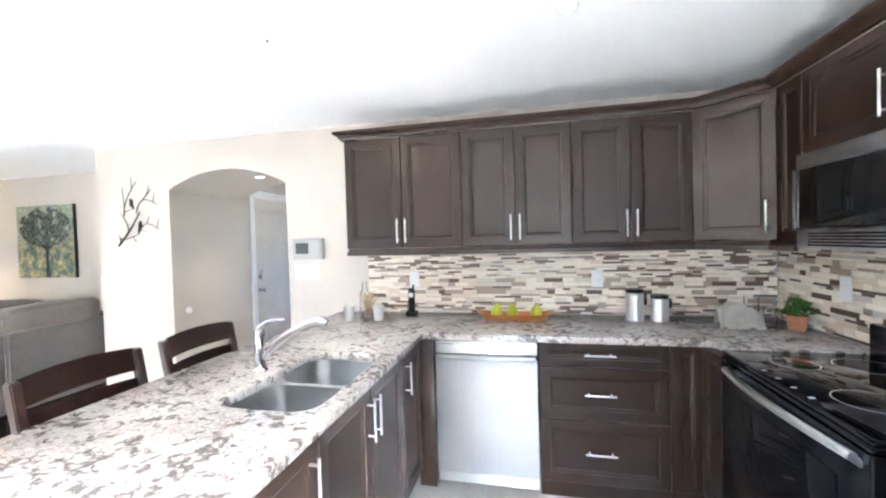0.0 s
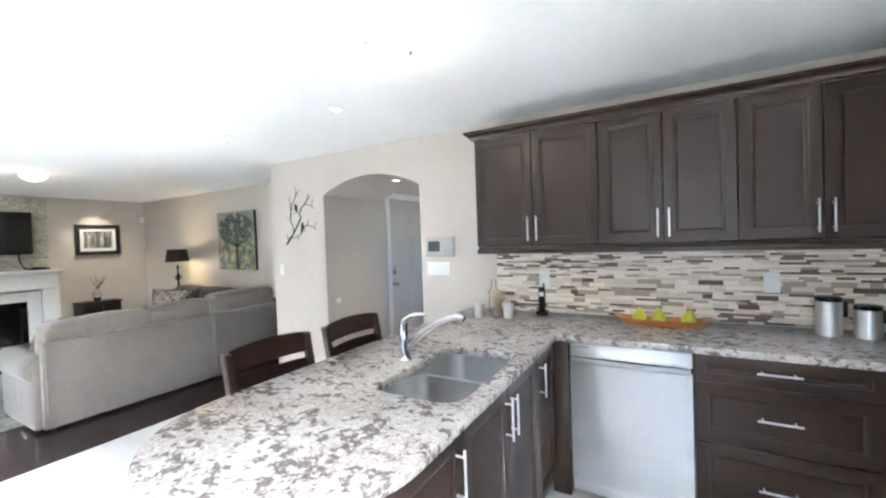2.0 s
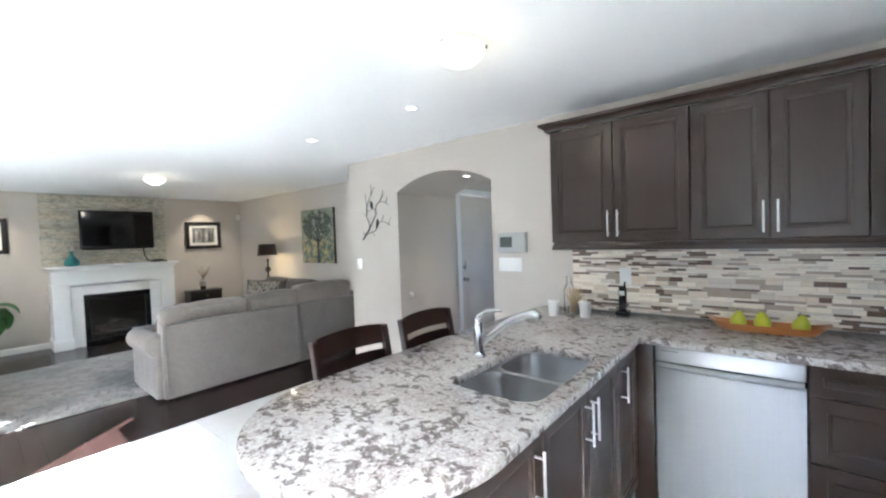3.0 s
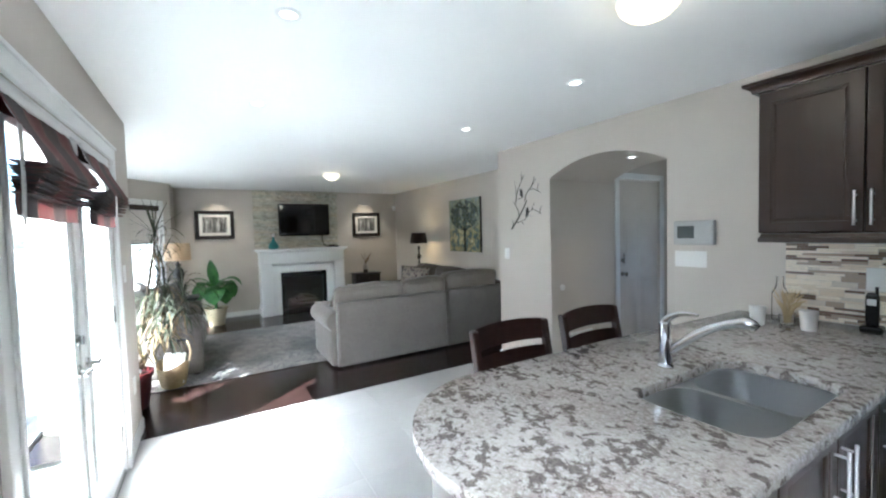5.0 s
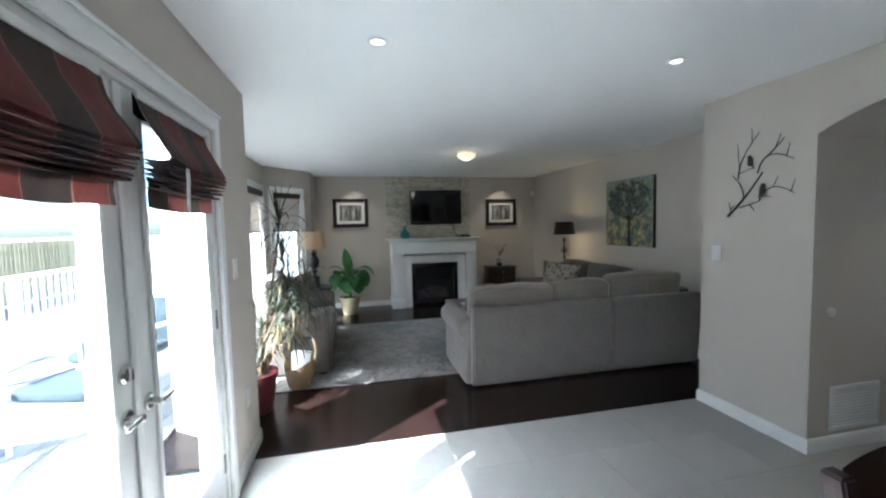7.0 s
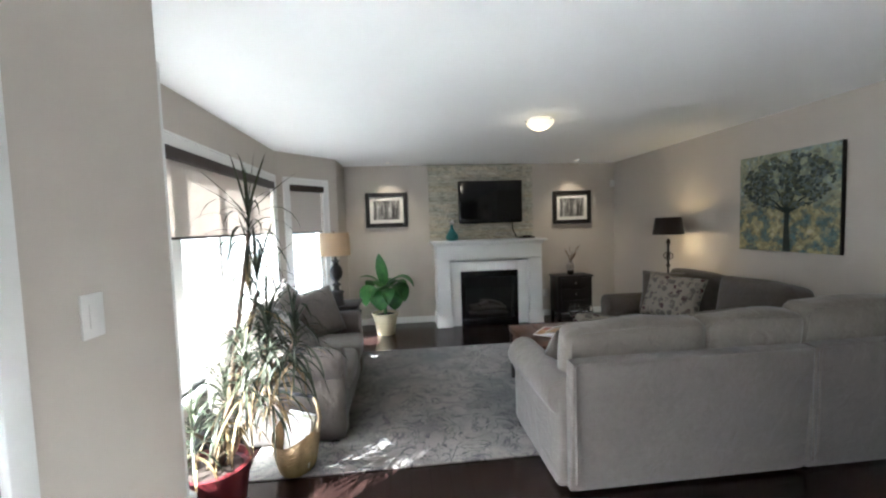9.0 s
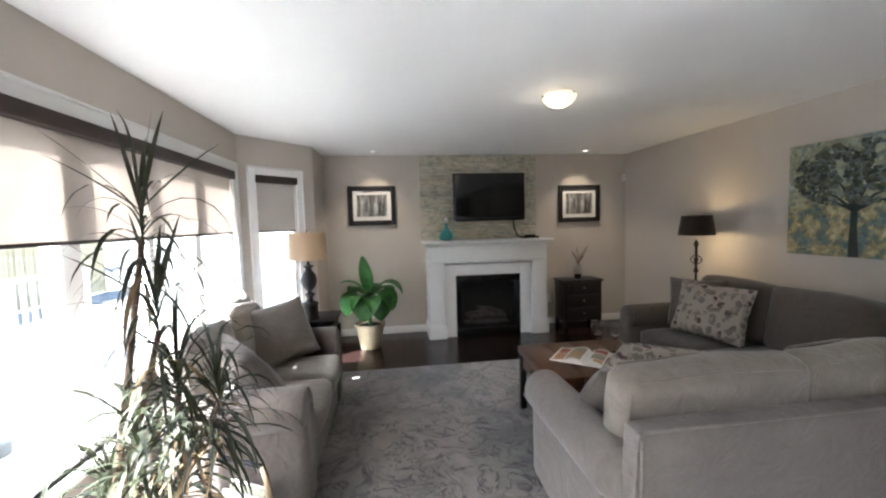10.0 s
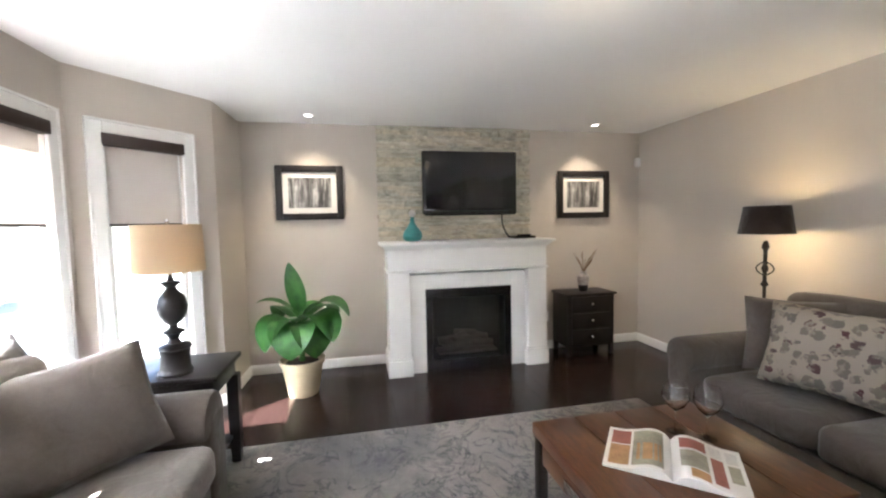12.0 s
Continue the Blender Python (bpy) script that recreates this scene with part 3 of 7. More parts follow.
def arch_wall():
    b = box(-3.67, YN, 0, -2.88, 3.79, H)
    box(-1.735, YN, 0, 1.85, 3.79, H, bm=b)
    n, x0, x1, spring, rise = 18, -2.88, -1.735, 1.965, 0.145
    half, mid = (x1 - x0) / 2, (x0 + x1) / 2
    r = (half * half + rise * rise) / (2 * rise)
    low = [(mid + half * (2 * i / n - 1), spring + rise - r + math.sqrt(r * r - (half * (2 * i / n - 1)) ** 2)) for i in range(n + 1)]
    for k in range(n):
        (xa, za), (xb, zb) = low[k], low[k + 1]
        quad = [[b.verts.new((x, y, z)) for x, z in ((xa, za), (xb, zb), (xb, H), (xa, H))] for y in (YN, 3.79)]
        b.faces.new(quad[0]); b.faces.new(quad[1][::-1])
        b.faces.new((quad[0][0], quad[1][0], quad[1][1], quad[0][1]))
    bmesh.ops.remove_doubles(b, verts=b.verts, dist=1e-4)
    return b


setting("wall_north", arch_wall(), WALL, "taupe kitchen wall with an arched passage")
setting("wall_east", box(XE, -0.62, 0, XE + 0.15, YN, H), WALL, "taupe kitchen wall behind the stove")
setting("wall_living_north", box(-8.55, YL, 0, -3.67, YL + 0.12, H), WALL, "taupe living room wall")
setting("wall_fireplace", box(XF - 0.15, -0.65, 0, XF, YL, H), WALL, "taupe wall behind the fireplace")
# the second hole is for an added, unseen window that lights the kitchen
setting("wall_south", wall_with_holes((XW, YS), (XE, YS), 0, H, 0.14, [(-3.29 - XW, -1.66 - XW, 0.0, 1.985), (-0.25 - XW, 1.05 - XW, 0.98, 2.0)], -1), WALL, "taupe wall round the patio doors")
setting("wall_bay_near", wall_with_holes(BAY[1], BAY[0], 0, H, 0.14, [(0.12, 0.58, 0.45, 2.0)], -1), WALL, "taupe angled bay wall")
setting("wall_bay_middle", wall_with_holes(BAY[2], BAY[1], 0, H, 0.14, [(0.16, 2.64, 0.42, 2.0)], -1), WALL, "taupe bay wall under the wide window")
setting("wall_bay_far", wall_with_holes(BAY[3], BAY[2], 0, H, 0.14, [(0.235, 0.695, 0.42, 2.0)], -1), WALL, "taupe angled bay wall")
setting("wall_bay_end", wall_with_holes(BAY[4], BAY[3], 0, H, 0.14, [], -1), WALL, "taupe short wall beside the bay")
setting("wall_hall_west", wall_with_holes((-2.95, 3.79), (-2.95, 5.7), 0, H, 0.14, [(0.235, 1.045, 0.0, 2.03)], 1), WALL, "taupe hall wall round the panelled door")
setting("wall_hall_end", box(-3.1, 5.6, 0, -1.3, 5.75, H), WALL)
# the opening is an addition out of view, sized to brighten the hall door
setting("wall_hall_east", wall_with_holes((-1.5, 3.79), (-1.5, 5.6), 0, H, 0.14, [(0.50, 0.80, 1.15, 2.0)], -1), WALL, "taupe hall wall with an added unseen opening that lets in daylight")

SKIRT = [(0, 0), (0.014, 0), (0.014, 0.07), (0.009, 0.085), (0.004, 0.092), (0, 0.092)]
for name, path in (("baseboard_fireplace", [(XF, -0.5, 0), (XF, YL, 0)]),
                   ("baseboard_north", [(XF, YL, 0), (-3.67, YL, 0), (-3.67, YN, 0), (-2.88, YN, 0), (-2.88, 3.79, 0)]),
                   ("baseboard_bay_end", [(-7.79, -0.52, 0), (XF, -0.5, 0)]),
                   ("baseboard_bay", [p + (0,) for p in BAY[:4]]),
                   ("baseboard_patio", [(-3.37, YS, 0), (XW, YS, 0)])):
    setting(name, extruded(SKIRT, path), TRIM, "white moulded baseboard", True)

def framed(name, p, q, u0, u1, z0, z1, panes, sill, label):
    """A window in the wall from p to q: casing, frame bars and one pane for each bay. Room side to the left of the way."""
    p, q = Vector((*p, 0)), Vector((*q, 0))
    d = (q - p).normalized()
    rot = Matrix.Translation(p) @ Matrix(((d.x, -d.y, 0, 0), (d.y, d.x, 0, 0), (0, 0, 1, 0), (0, 0, 0, 1)))
    win = thing(name, (0, 0, 0), label, "window", kind="structure")

    def put(nm, b, m, lb="", smooth=False):
        b.transform(rot)
        return part(nm, b, m, win, lb, smooth)

    b = box(u0 - 0.07, 0.0, z0, u0, 0.022, z1 + 0.07, 0.005)
    box(u1, 0.0, z0, u1 + 0.07, 0.022, z1 + 0.07, 0.005, bm=b)
    box(u0, 0.0, z1, u1, 0.0215, z1 + 0.0695, 0.005, bm=b)
    box(u0 - 0.085, 0.0, z0, u0 - 0.0705, 0.03, z1 + 0.07, 0.004, bm=b)
    box(u1 + 0.0705, 0.0, z0, u1 + 0.085, 0.03, z1 + 0.07, 0.004, bm=b)
    box(u0 - 0.085, 0.0, z1 + 0.0705, u1 + 0.085, 0.03, z1 + 0.086, 0.004, bm=b)
    put("casing", b, TRIM)
    if sill:
        put("window_sill", box(u0 - 0.1, -0.12, z0 - 0.03, u1 + 0.1, 0.05, z0, 0.006), TRIM)
    b = box(u0, -0.13, z0, u0 + 0.035, -0.03, z1, 0.004)
    box(u1 - 0.035, -0.13, z0, u1, -0.03, z1, 0.004, bm=b)
    box(u0 + 0.035, -0.13, z1 - 0.04, u1 - 0.035, -0.03, z1, 0.004, bm=b)
    box(u0 + 0.035, -0.13, z0, u1 - 0.035, -0.03, z0 + 0.05, 0.004, bm=b)
    for u, w in panes[:-1]:
        box(u - w / 2, -0.125, z0 + 0.05, u + w / 2, -0.035, z1 - 0.04, 0.004, bm=b)
    put("window_frame", b, TRIM)
    edges = [(u0, 0.07)] + list(panes[:-1]) + [(u1, 0.07)]
    for (a, wa), (c, wc) in zip(edges, edges[1:]):
        pane = put("pane", box(a + wa / 2, -0.086, z0 + 0.05, c - wc / 2, -0.08, z1 - 0.04), PANE)
        pane.visible_shadow = False
    return win


def roller(p, q, u0, u1, z0, z1):
    """A roller blind half drawn down, inside its window."""
    p, q = Vector((*p, 0)), Vector((*q, 0))
    d = (q - p).normalized()
    rot = Matrix.Translation(p) @ Matrix(((d.x, -d.y, 0, 0), (d.y, d.x, 0, 0), (0, 0, 1, 0), (0, 0, 0, 1)))
    mid = rot @ Vector(((u0 + u1) / 2, 0, z0))
    ob = thing("roller_blind", mid, "half-lowered grey roller blind under a dark brown valance", "blind", "roller blinds of the bay")
    for nm, b, m in (("valance", box(u0 - 0.012, -0.025, z1 - 0.075, u1 + 0.012, 0.034, z1, 0.006), VALANCE),
                     ("fabric", box(u0 + 0.015, -0.016, z0, u1 - 0.015, -0.0145, z1 - 0.075), ROLLER),
                     ("bottom_bar", box(u0 + 0.012, -0.022, z0 - 0.018, u1 - 0.012, -0.009, z0, 0.004), VALANCE)):
        b.transform(rot)
        part(nm, b, m, ob)
    return ob


framed("window_1", BAY[2], BAY[1], 0.16, 2.64, 0.42, 2.0, [(0.80, 0.09), (1.40, 0.06), (2.02, 0.12), (0, 0)], True, "wide white four-light bay window")
framed("window_2", BAY[3], BAY[2], 0.235, 0.695, 0.42, 2.0, [(0, 0)], True, "narrow white bay window")
framed("window_3", BAY[1], BAY[0], 0.12, 0.58, 0.45, 2.0, [(0, 0)], True, "narrow white bay window")
# the last one is invented, out of view, to throw daylight on the cabinets
framed("window_4_added", (XW, YS), (XE, YS), -0.25 - XW, 1.05 - XW, 0.98, 2.0, [(0.40 - XW, 0.06), (0, 0)], True, "white kitchen window added out of view to light the cabinets")
roller(BAY[2], BAY[1], 0.165, 2.635, 1.44, 2.0)
roller(BAY[3], BAY[2], 0.24, 0.69, 1.44, 2.0)
roller(BAY[1], BAY[0], 0.125, 0.575, 1.44, 2.0)


# ---- patio doors ----
def patio_doors():
    x0, x1, top = -3.29, -1.66, 1.985
    fr = thing("door_frame_1", (-2.40, YS, 0), "white moulded casing round double patio doors", "door frame", kind="structure")
    b = box(x0 - 0.065, YS, 0, x0, YS + 0.022, top + 0.07, 0.005)
    box(x1, YS, 0, x1 + 0.065, YS + 0.022, top + 0.07, 0.005, bm=b)
    box(x0, YS, top, x1, YS + 0.0215, top + 0.0695, 0.005, bm=b)
    box(x0 - 0.08, YS, top + 0.0705, x1 + 0.08, YS + 0.03, top + 0.088, 0.005, bm=b)
    part("casing", b, TRIM, fr)
    b = box(x0, YS - 0.14, 0, x0 + 0.03, YS - 0.002, top, 0.003)
    box(x1 - 0.03, YS - 0.14, 0, x1, YS - 0.002, top, 0.003, bm=b)
    box(x0 + 0.03, YS - 0.14, top - 0.03, x1 - 0.03, YS - 0.002, top, 0.003, bm=b)
    part("jamb", b, TRIM, fr)
    part("threshold", box(x0 + 0.03, YS - 0.15, 0.0, x1 - 0.03, YS - 0.003, 0.022, 0.004), NICKEL, fr)
    mid = (x0 + x1) / 2
    for name, a, c, hinge in (("door_1", x0 + 0.033, mid - 0.002, -1), ("door_2", mid + 0.002, x1 - 0.033, 1)):
        d = thing(name, ((a + c) / 2, YS - 0.03, 0.022), "closed white full-glass patio door", "door", "patio doors", "structure")
        y0, y1 = YS - 0.06, YS - 0.015
        g0, g1, zb, zt = (a + 0.098 if hinge < 0 else a + 0.125), (c - 0.125 if hinge < 0 else c - 0.098), 0.30, 1.86
        b = box(a, y0, 0.026, g0, y1, 1.95, 0.004)
        box(g1, y0, 0.026, c, y1, 1.95, 0.004, bm=b)
        box(g0, y0, 0.026, g1, y1, zb, 0.004, bm=b)
        box(g0, y0, zt, g1, y1, 1.95, 0.004, bm=b)
        part("leaf", b, TRIM, d)
        bead = box(g0 - 0.012, y1, zb - 0.012, g0 + 0.01, y1 + 0.012, zt + 0.012, 0.004)
        box(g1 - 0.01, y1, zb - 0.012, g1 + 0.012, y1 + 0.012, zt + 0.012, 0.004, bm=bead)
        box(g0 + 0.01, y1, zb - 0.012, g1 - 0.01, y1 + 0.0115, zb + 0.01, 0.004, bm=bead)
        box(g0 + 0.01, y1, zt - 0.01, g1 - 0.01, y1 + 0.0115, zt + 0.012, 0.004, bm=bead)
        part("glazing_bead", bead, TRIM, d)
        pane = part("pane", box(g0, YS - 0.042, zb, g1, YS - 0.034, zt), PANE, d)
        pane.visible_shadow = False
        hx = a if hinge < 0 else c
        for z in (0.25, 1.02, 1.75):
            part("hinge", box(hx - 0.014, y1 - 0.003, z - 0.05, hx + 0.014, y1 + 0.008, z + 0.05, 0.003), NICKEL, d, "satin nickel hinge")
        kx = mid - 0.075 if hinge < 0 else mid + 0.06
        knob = lathe([(0.028, 0), (0.03, 0.006), (0.026, 0.01), (0.011, 0.012), (0.010, 0.045), (0.013, 0.05), (0.006, 0.054)], (kx, y1, 0.90), 20, turn=pose(0, 0, 0, -90))
        box(kx - (0.085 if hinge < 0 else 0.012), y1 + 0.038, 0.892, kx + (0.012 if hinge < 0 else 0.085), y1 + 0.052, 0.910, 0.006, bm=knob)
        part("lever_handle", knob, NICKEL, d, "satin nickel lever handle")
        if hinge > 0:
            bolt = lathe([(0.027, 0), (0.027, 0.008), (0.02, 0.014), (0.008, 0.015)], (kx, y1, 1.04), 20, turn=pose(0, 0, 0, -90))
            box(kx - 0.006, y1 + 0.014, 1.02, kx + 0.006, y1 + 0.03, 1.06, 0.004, bm=bolt)
            part("deadbolt", bolt, NICKEL, d, "satin nickel thumb-turn deadbolt")
    part("astragal", box(mid - 0.02, YS - 0.014, 0.03, mid + 0.02, YS - 0.004, 1.945, 0.004), TRIM, fr)
    for (a, c) in ((-3.11, -2.52), (-2.34, -1.685)):
        roman_blind(a, c)


def roman_blind(a, c):
    z_top, y = 1.93, YS + 0.008
    ob = thing("roman_blind", ((a + c) / 2, y, 1.55), "red and brown striped roman blind, gathered up", "blind", "roman blinds on the patio doors")

    def sheet_of(path, wave, seed, shift=0.0):
        b = bmesh.new()
        n = 24
        rows = []
        for k, (out, z) in enumerate(path):
            row = []
            for i in range(n + 1):
                u = i / n
                x = a + (c - a) * u + shift + 0.006 * noise.noise(Vector((k * 1.3, seed, u)))
                sag = -0.012 * wave * math.sin(math.pi * u)
                dz = sag + wave * 0.010 * noise.noise(Vector((x * 5, k * 0.7, seed)))
                ripple = 0.007 * noise.noise(Vector((x * 8, z * 5, seed))) + 0.004 * noise.noise(Vector((x * 21, z * 9, seed)))
                row.append(b.verts.new((x, y + max(0.002, out + wave * ripple), z + dz)))
            rows.append(row)
        for r, s in zip(rows, rows[1:]):
            for i in range(n):
                b.faces.new((r[i], r[i + 1], s[i + 1], s[i]))
        bmesh.ops.solidify(b, geom=list(b.faces), thickness=0.004)
        return b

    part("upper_panel", sheet_of([(0.012, z_top), (0.018, 1.908), (0.030, 1.868), (0.052, 1.822), (0.076, 1.78), (0.095, 1.745), (0.104, 1.722), (0.098, 1.712), (0.06, 1.712)], 1, 1.0), STRIPE, ob)
    for k in range(6):
        z, o = 1.712 - 0.0155 * k, 0.108 - 0.007 * k
        part("fold", sheet_of([(0.02, z + 0.006), (o - 0.02, z + 0.001), (o, z - 0.004), (o + 0.002, z - 0.009), (o - 0.008, z - 0.012), (0.02, z - 0.006)], 0.8, 2.0 + 1.7 * k, 0.009 * math.sin(2.6 * k)), STRIPE, ob)
    part("lower_flap", sheet_of([(0.030, 1.665), (0.036, 1.635), (0.032, 1.60), (0.034, 1.558)], 0.6, 9.0), STRIPE, ob)
    part("flap_fold", sheet_of([(0.026, 1.648), (0.044, 1.64), (0.045, 1.626), (0.026, 1.622)], 0.6, 15.0, 0.008), STRIPE, ob)
    part("head_rail", box(a + 0.005, y, 1.911, c - 0.005, y + 0.02, 1.938, 0.004), TRIM, ob)
    for x in (a + 0.004, c - 0.004):
        side = [(0.004, z_top), (0.016, 1.908), (0.028, 1.868), (0.044, 1.835), (0.020, 1.845), (0.004, 1.86)]
        b = bmesh.new()
        b.faces.new([b.verts.new((x, y + o, zz)) for o, zz in side])
        bmesh.ops.solidify(b, geom=list(b.faces), thickness=0.003)
        part("side_return", b, STRIPE, ob)
    for k in range(3):
        cx, out, top = (c + 0.016 - 0.012 * k, 0.055, 1.82) if c > -2.0 else (c - 0.09 - 0.012 * k, 0.118, 1.70)
        part("cord", tube([(cx, y + out, top), (cx - 0.001, y + out, 1.66), (cx + 0.003 * k, y + out - 0.004, 1.55 - 0.02 * k)], 0.0016, 6), PLASTIC, ob, "white pull cord")


patio_doors()


# ---- panelled hall door ----
def hall_door():
    x, y0, y1 = -2.95, 4.025, 4.835
    d = thing("door_3", (x - 0.03, (y0 + y1) / 2, 0), "closed white six-panel front door", "door", kind="structure")
    b = box(x - 0.06, y0 + 0.012, 0.01, x - 0.022, y1 - 0.012, 2.02)
    part("leaf", b, DOORPAINT, d)
    for (a, c) in ((y0 + 0.12, y0 + 0.36), (y1 - 0.36, y1 - 0.12)):
        for (za, zb) in ((0.22, 0.86), (1.0, 1.58), (1.68, 1.88)):
            b = box(x - 0.022, a, za, x - 0.016, c, zb, 0.004)
            box(x - 0.016, a + 0.04, za + 0.04, x - 0.009, c - 0.04, zb - 0.04, 0.005, bm=b)
            part("panel", b, DOORPAINT, d)
    k = lathe([(0.026, 0), (0.026, 0.006), (0.01, 0.012), (0.01, 0.035), (0.024, 0.045), (0.026, 0.06), (0.015, 0.068)], (x - 0.022, y0 + 0.09, 0.93), 20, turn=pose(0, 0, 0, 0, 90, 0))
    part("door_knob", k, NICKEL, d, "dark nickel door knob")
    k = lathe([(0.026, 0), (0.026, 0.012), (0.018, 0.02)], (x - 0.022, y0 + 0.09, 1.09), 20, turn=pose(0, 0, 0, 0, 90, 0))
    box(x - 0.004, y0 + 0.082, 1.05, x + 0.012, y0 + 0.098, 1.17, 0.004, bm=k)
    part("deadbolt", k, NICKEL, d, "dark nickel deadbolt and chain guard")
    b = box(x, y0 - 0.07, 0, x + 0.018, y0, 2.10, 0.004)
    box(x, y1, 0, x + 0.018, y1 + 0.07, 2.10, 0.004, bm=b)
    box(x, y0, 2.03, x + 0.0175, y1, 2.0995, 0.004, bm=b)
    part("casing", b, TRIM, d)


hall_door()


# ---- ceiling lamps ----
def downlight(x, y, z=H, power=0.0, tilt=None):
    ob = thing("downlight", (x, y, z - 0.004), "small round white recessed ceiling light, switched on", "ceiling light", "recessed ceiling lights")
    n = 28
    b = bmesh.new()
    prof = [(0.031, -0.002), (0.034, -0.007), (0.047, -0.006), (0.052, -0.002), (0.050, 0.0), (0.029, 0.0)]
    rings = [[b.verts.new((x + r * math.cos(2 * math.pi * i / n), y + r * math.sin(2 * math.pi * i / n), z + h)) for i in range(n)] for r, h in prof]
    for k in range(len(prof)):
        for i in range(n):
            a, c = rings[k], rings[(k + 1) % len(prof)]
            b.faces.new((a[i], a[(i + 1) % n], c[(i + 1) % n], c[i]))
    part("ring", b, TRIM, ob)
    part("lens", lathe([(0.031, -0.0035), (0.022, -0.0055), (0.001, -0.006)], (x, y, z), 24), SPOT, ob, "glowing lens")
    if power:
        d = bpy.data.lights.new("downlight_beam", "SPOT")
        d.energy, d.spot_size, d.spot_blend, d.color, d.shadow_soft_size = power, radians(95), 0.9, (1.0, 0.78, 0.52), 0.04
        lamp = new("downlight_beam", d)
        lamp.matrix_world = look((x, y, z - 0.02), tilt or (x, y, 0))


for x, y in ((-1.775, 1.96), (-2.98, 1.965), (-1.79, 0.30), (-3.02, 0.308), (0.344, 1.66)):
    downlight(x, y)
downlight(-8.10, 0.15, power=2.4, tilt=(-8.36, 0.13, 0))
downlight(-8.10, 2.93, power=2.4, tilt=(-8.36, 2.95, 0))
downlight(-2.30, 3.31, 2.108, power=1.3)


def dome_light(x, y, power):
    ob = thing("dome_light", (x, y, H), "round frosted glass flush ceiling light, switched on", "ceiling light", "dome ceiling lights")
    part("base_plate", lathe([(0.095, 0.0), (0.10, -0.010), (0.09, -0.021), (0.02, -0.021)], (x, y, H), 32), TRIM, ob)
    part("bowl", lathe([(0.112, -0.022), (0.118, -0.030), (0.108, -0.058), (0.080, -0.085), (0.04, -0.101), (0.002, -0.105)], (x, y, H), 36), BULB, ob, "glowing frosted glass bowl")
    for k in range(3):
        a = 2 * math.pi * k / 3 + 0.5
        part("clip", lathe([(0.009, -0.006), (0.011, 0), (0.009, 0.006)], (x + 0.120 * math.cos(a), y + 0.120 * math.sin(a), H - 0.031), 12), NICKEL, ob)
    d = bpy.data.lights.new("dome_lamp", "POINT")
    d.energy, d.color, d.shadow_soft_size = power, (1.0, 0.82, 0.58), 0.05
    lamp = new("dome_lamp", d)
    lamp.location = (x, y, H - 0.155)


dome_light(-5.82, 1.55, 0.14)
dome_light(-1.0, 1.47, 0.12)

# ---- kitchen ----
def bar_handle(p, q, out, parent, label="brushed steel bar handle"):
    """A round bar from p to q standing off its door in the direction out."""
    p, q, o = Vector(p), Vector(q), Vector(out)
    d = (q - p).normalized()
    b = tube([p + o * 0.032, q + o * 0.032], 0.0055, 10)
    for s in (p + d * 0.022, q - d * 0.022):
        tube([s, s + o * 0.034], 0.0045, 8, bm=b)
    return part("handle", b, STEEL, parent, label)


def shaker(parent, origin, along, out, w, z0, z1, name="door", rail=0.055):
    """A framed cabinet front with a stepped inner moulding and a recessed panel. origin is its lower corner on the carcass face."""
    o, a, n = Vector(origin), Vector(along), Vector(out)
    rot = Matrix(((a.x, n.x, 0, o.x), (a.y, n.y, 0, o.y), (0, 0, 1, 0), (0, 0, 0, 1)))
    t, g = 0.019, 0.0022
    b = bmesh.new()
    rings = []
    for inset, h in ((g, 0), (g, t - 0.003), (g + 0.003, t), (rail - 0.002, t), (rail, t - 0.001), (rail + 0.001, t - 0.005), (rail + 0.009, t - 0.006), (rail + 0.015, t - 0.010), (rail + 0.018, t - 0.0125)):
        rings.append([b.verts.new((u, h, z)) for u, z in ((inset, z0 + inset), (w - inset, z0 + inset), (w - inset, z1 - inset), (inset, z1 - inset))])
    for r, q in zip(rings, rings[1:]):
        for i in range(4):
            b.faces.new((r[i], r[(i + 1) % 4], q[(i + 1) % 4], q[i]))
    b.faces.new(rings[0][::-1])
    b.faces.new(rings[-1])
    b.transform(rot)
    return part(name, b, CAB, parent)


UY, U0, U1 = 2.56, 1.42, 2.165


def upper_unit(x0, x1):
    ob = thing("wall_cabinet", ((x0 + x1) / 2, (UY + YN) / 2, U0), "espresso shaker wall cabinet with two doors", "cabinet", "wall cabinets")
    part("body", box(x0 + 0.0005, UY, U0, x1 - 0.0005, YN, U1, 0.002), CAB, ob)
    m = (x0 + x1) / 2
    for a, c, hx in ((x0, m, m - 0.028), (m, x1, m + 0.028)):
        d = shaker(ob, (a, UY, 0), (1, 0, 0), (0, -1, 0), c - a, U0 + 0.002, U1 - 0.002)
        bar_handle((hx, UY - 0.019, U0 + 0.035), (hx, UY - 0.019, U0 + 0.195), (0, -1, 0), d)
    return ob


for a, c in ((-1.055, -0.245), (-0.245, 0.434), (0.434, 1.10)):
    upper_unit(a, c)

# corner cabinet set across the corner, then the run above the stove
P0, P1 = Vector((1.10, UY, 0)), Vector((1.385, 2.275, 0))


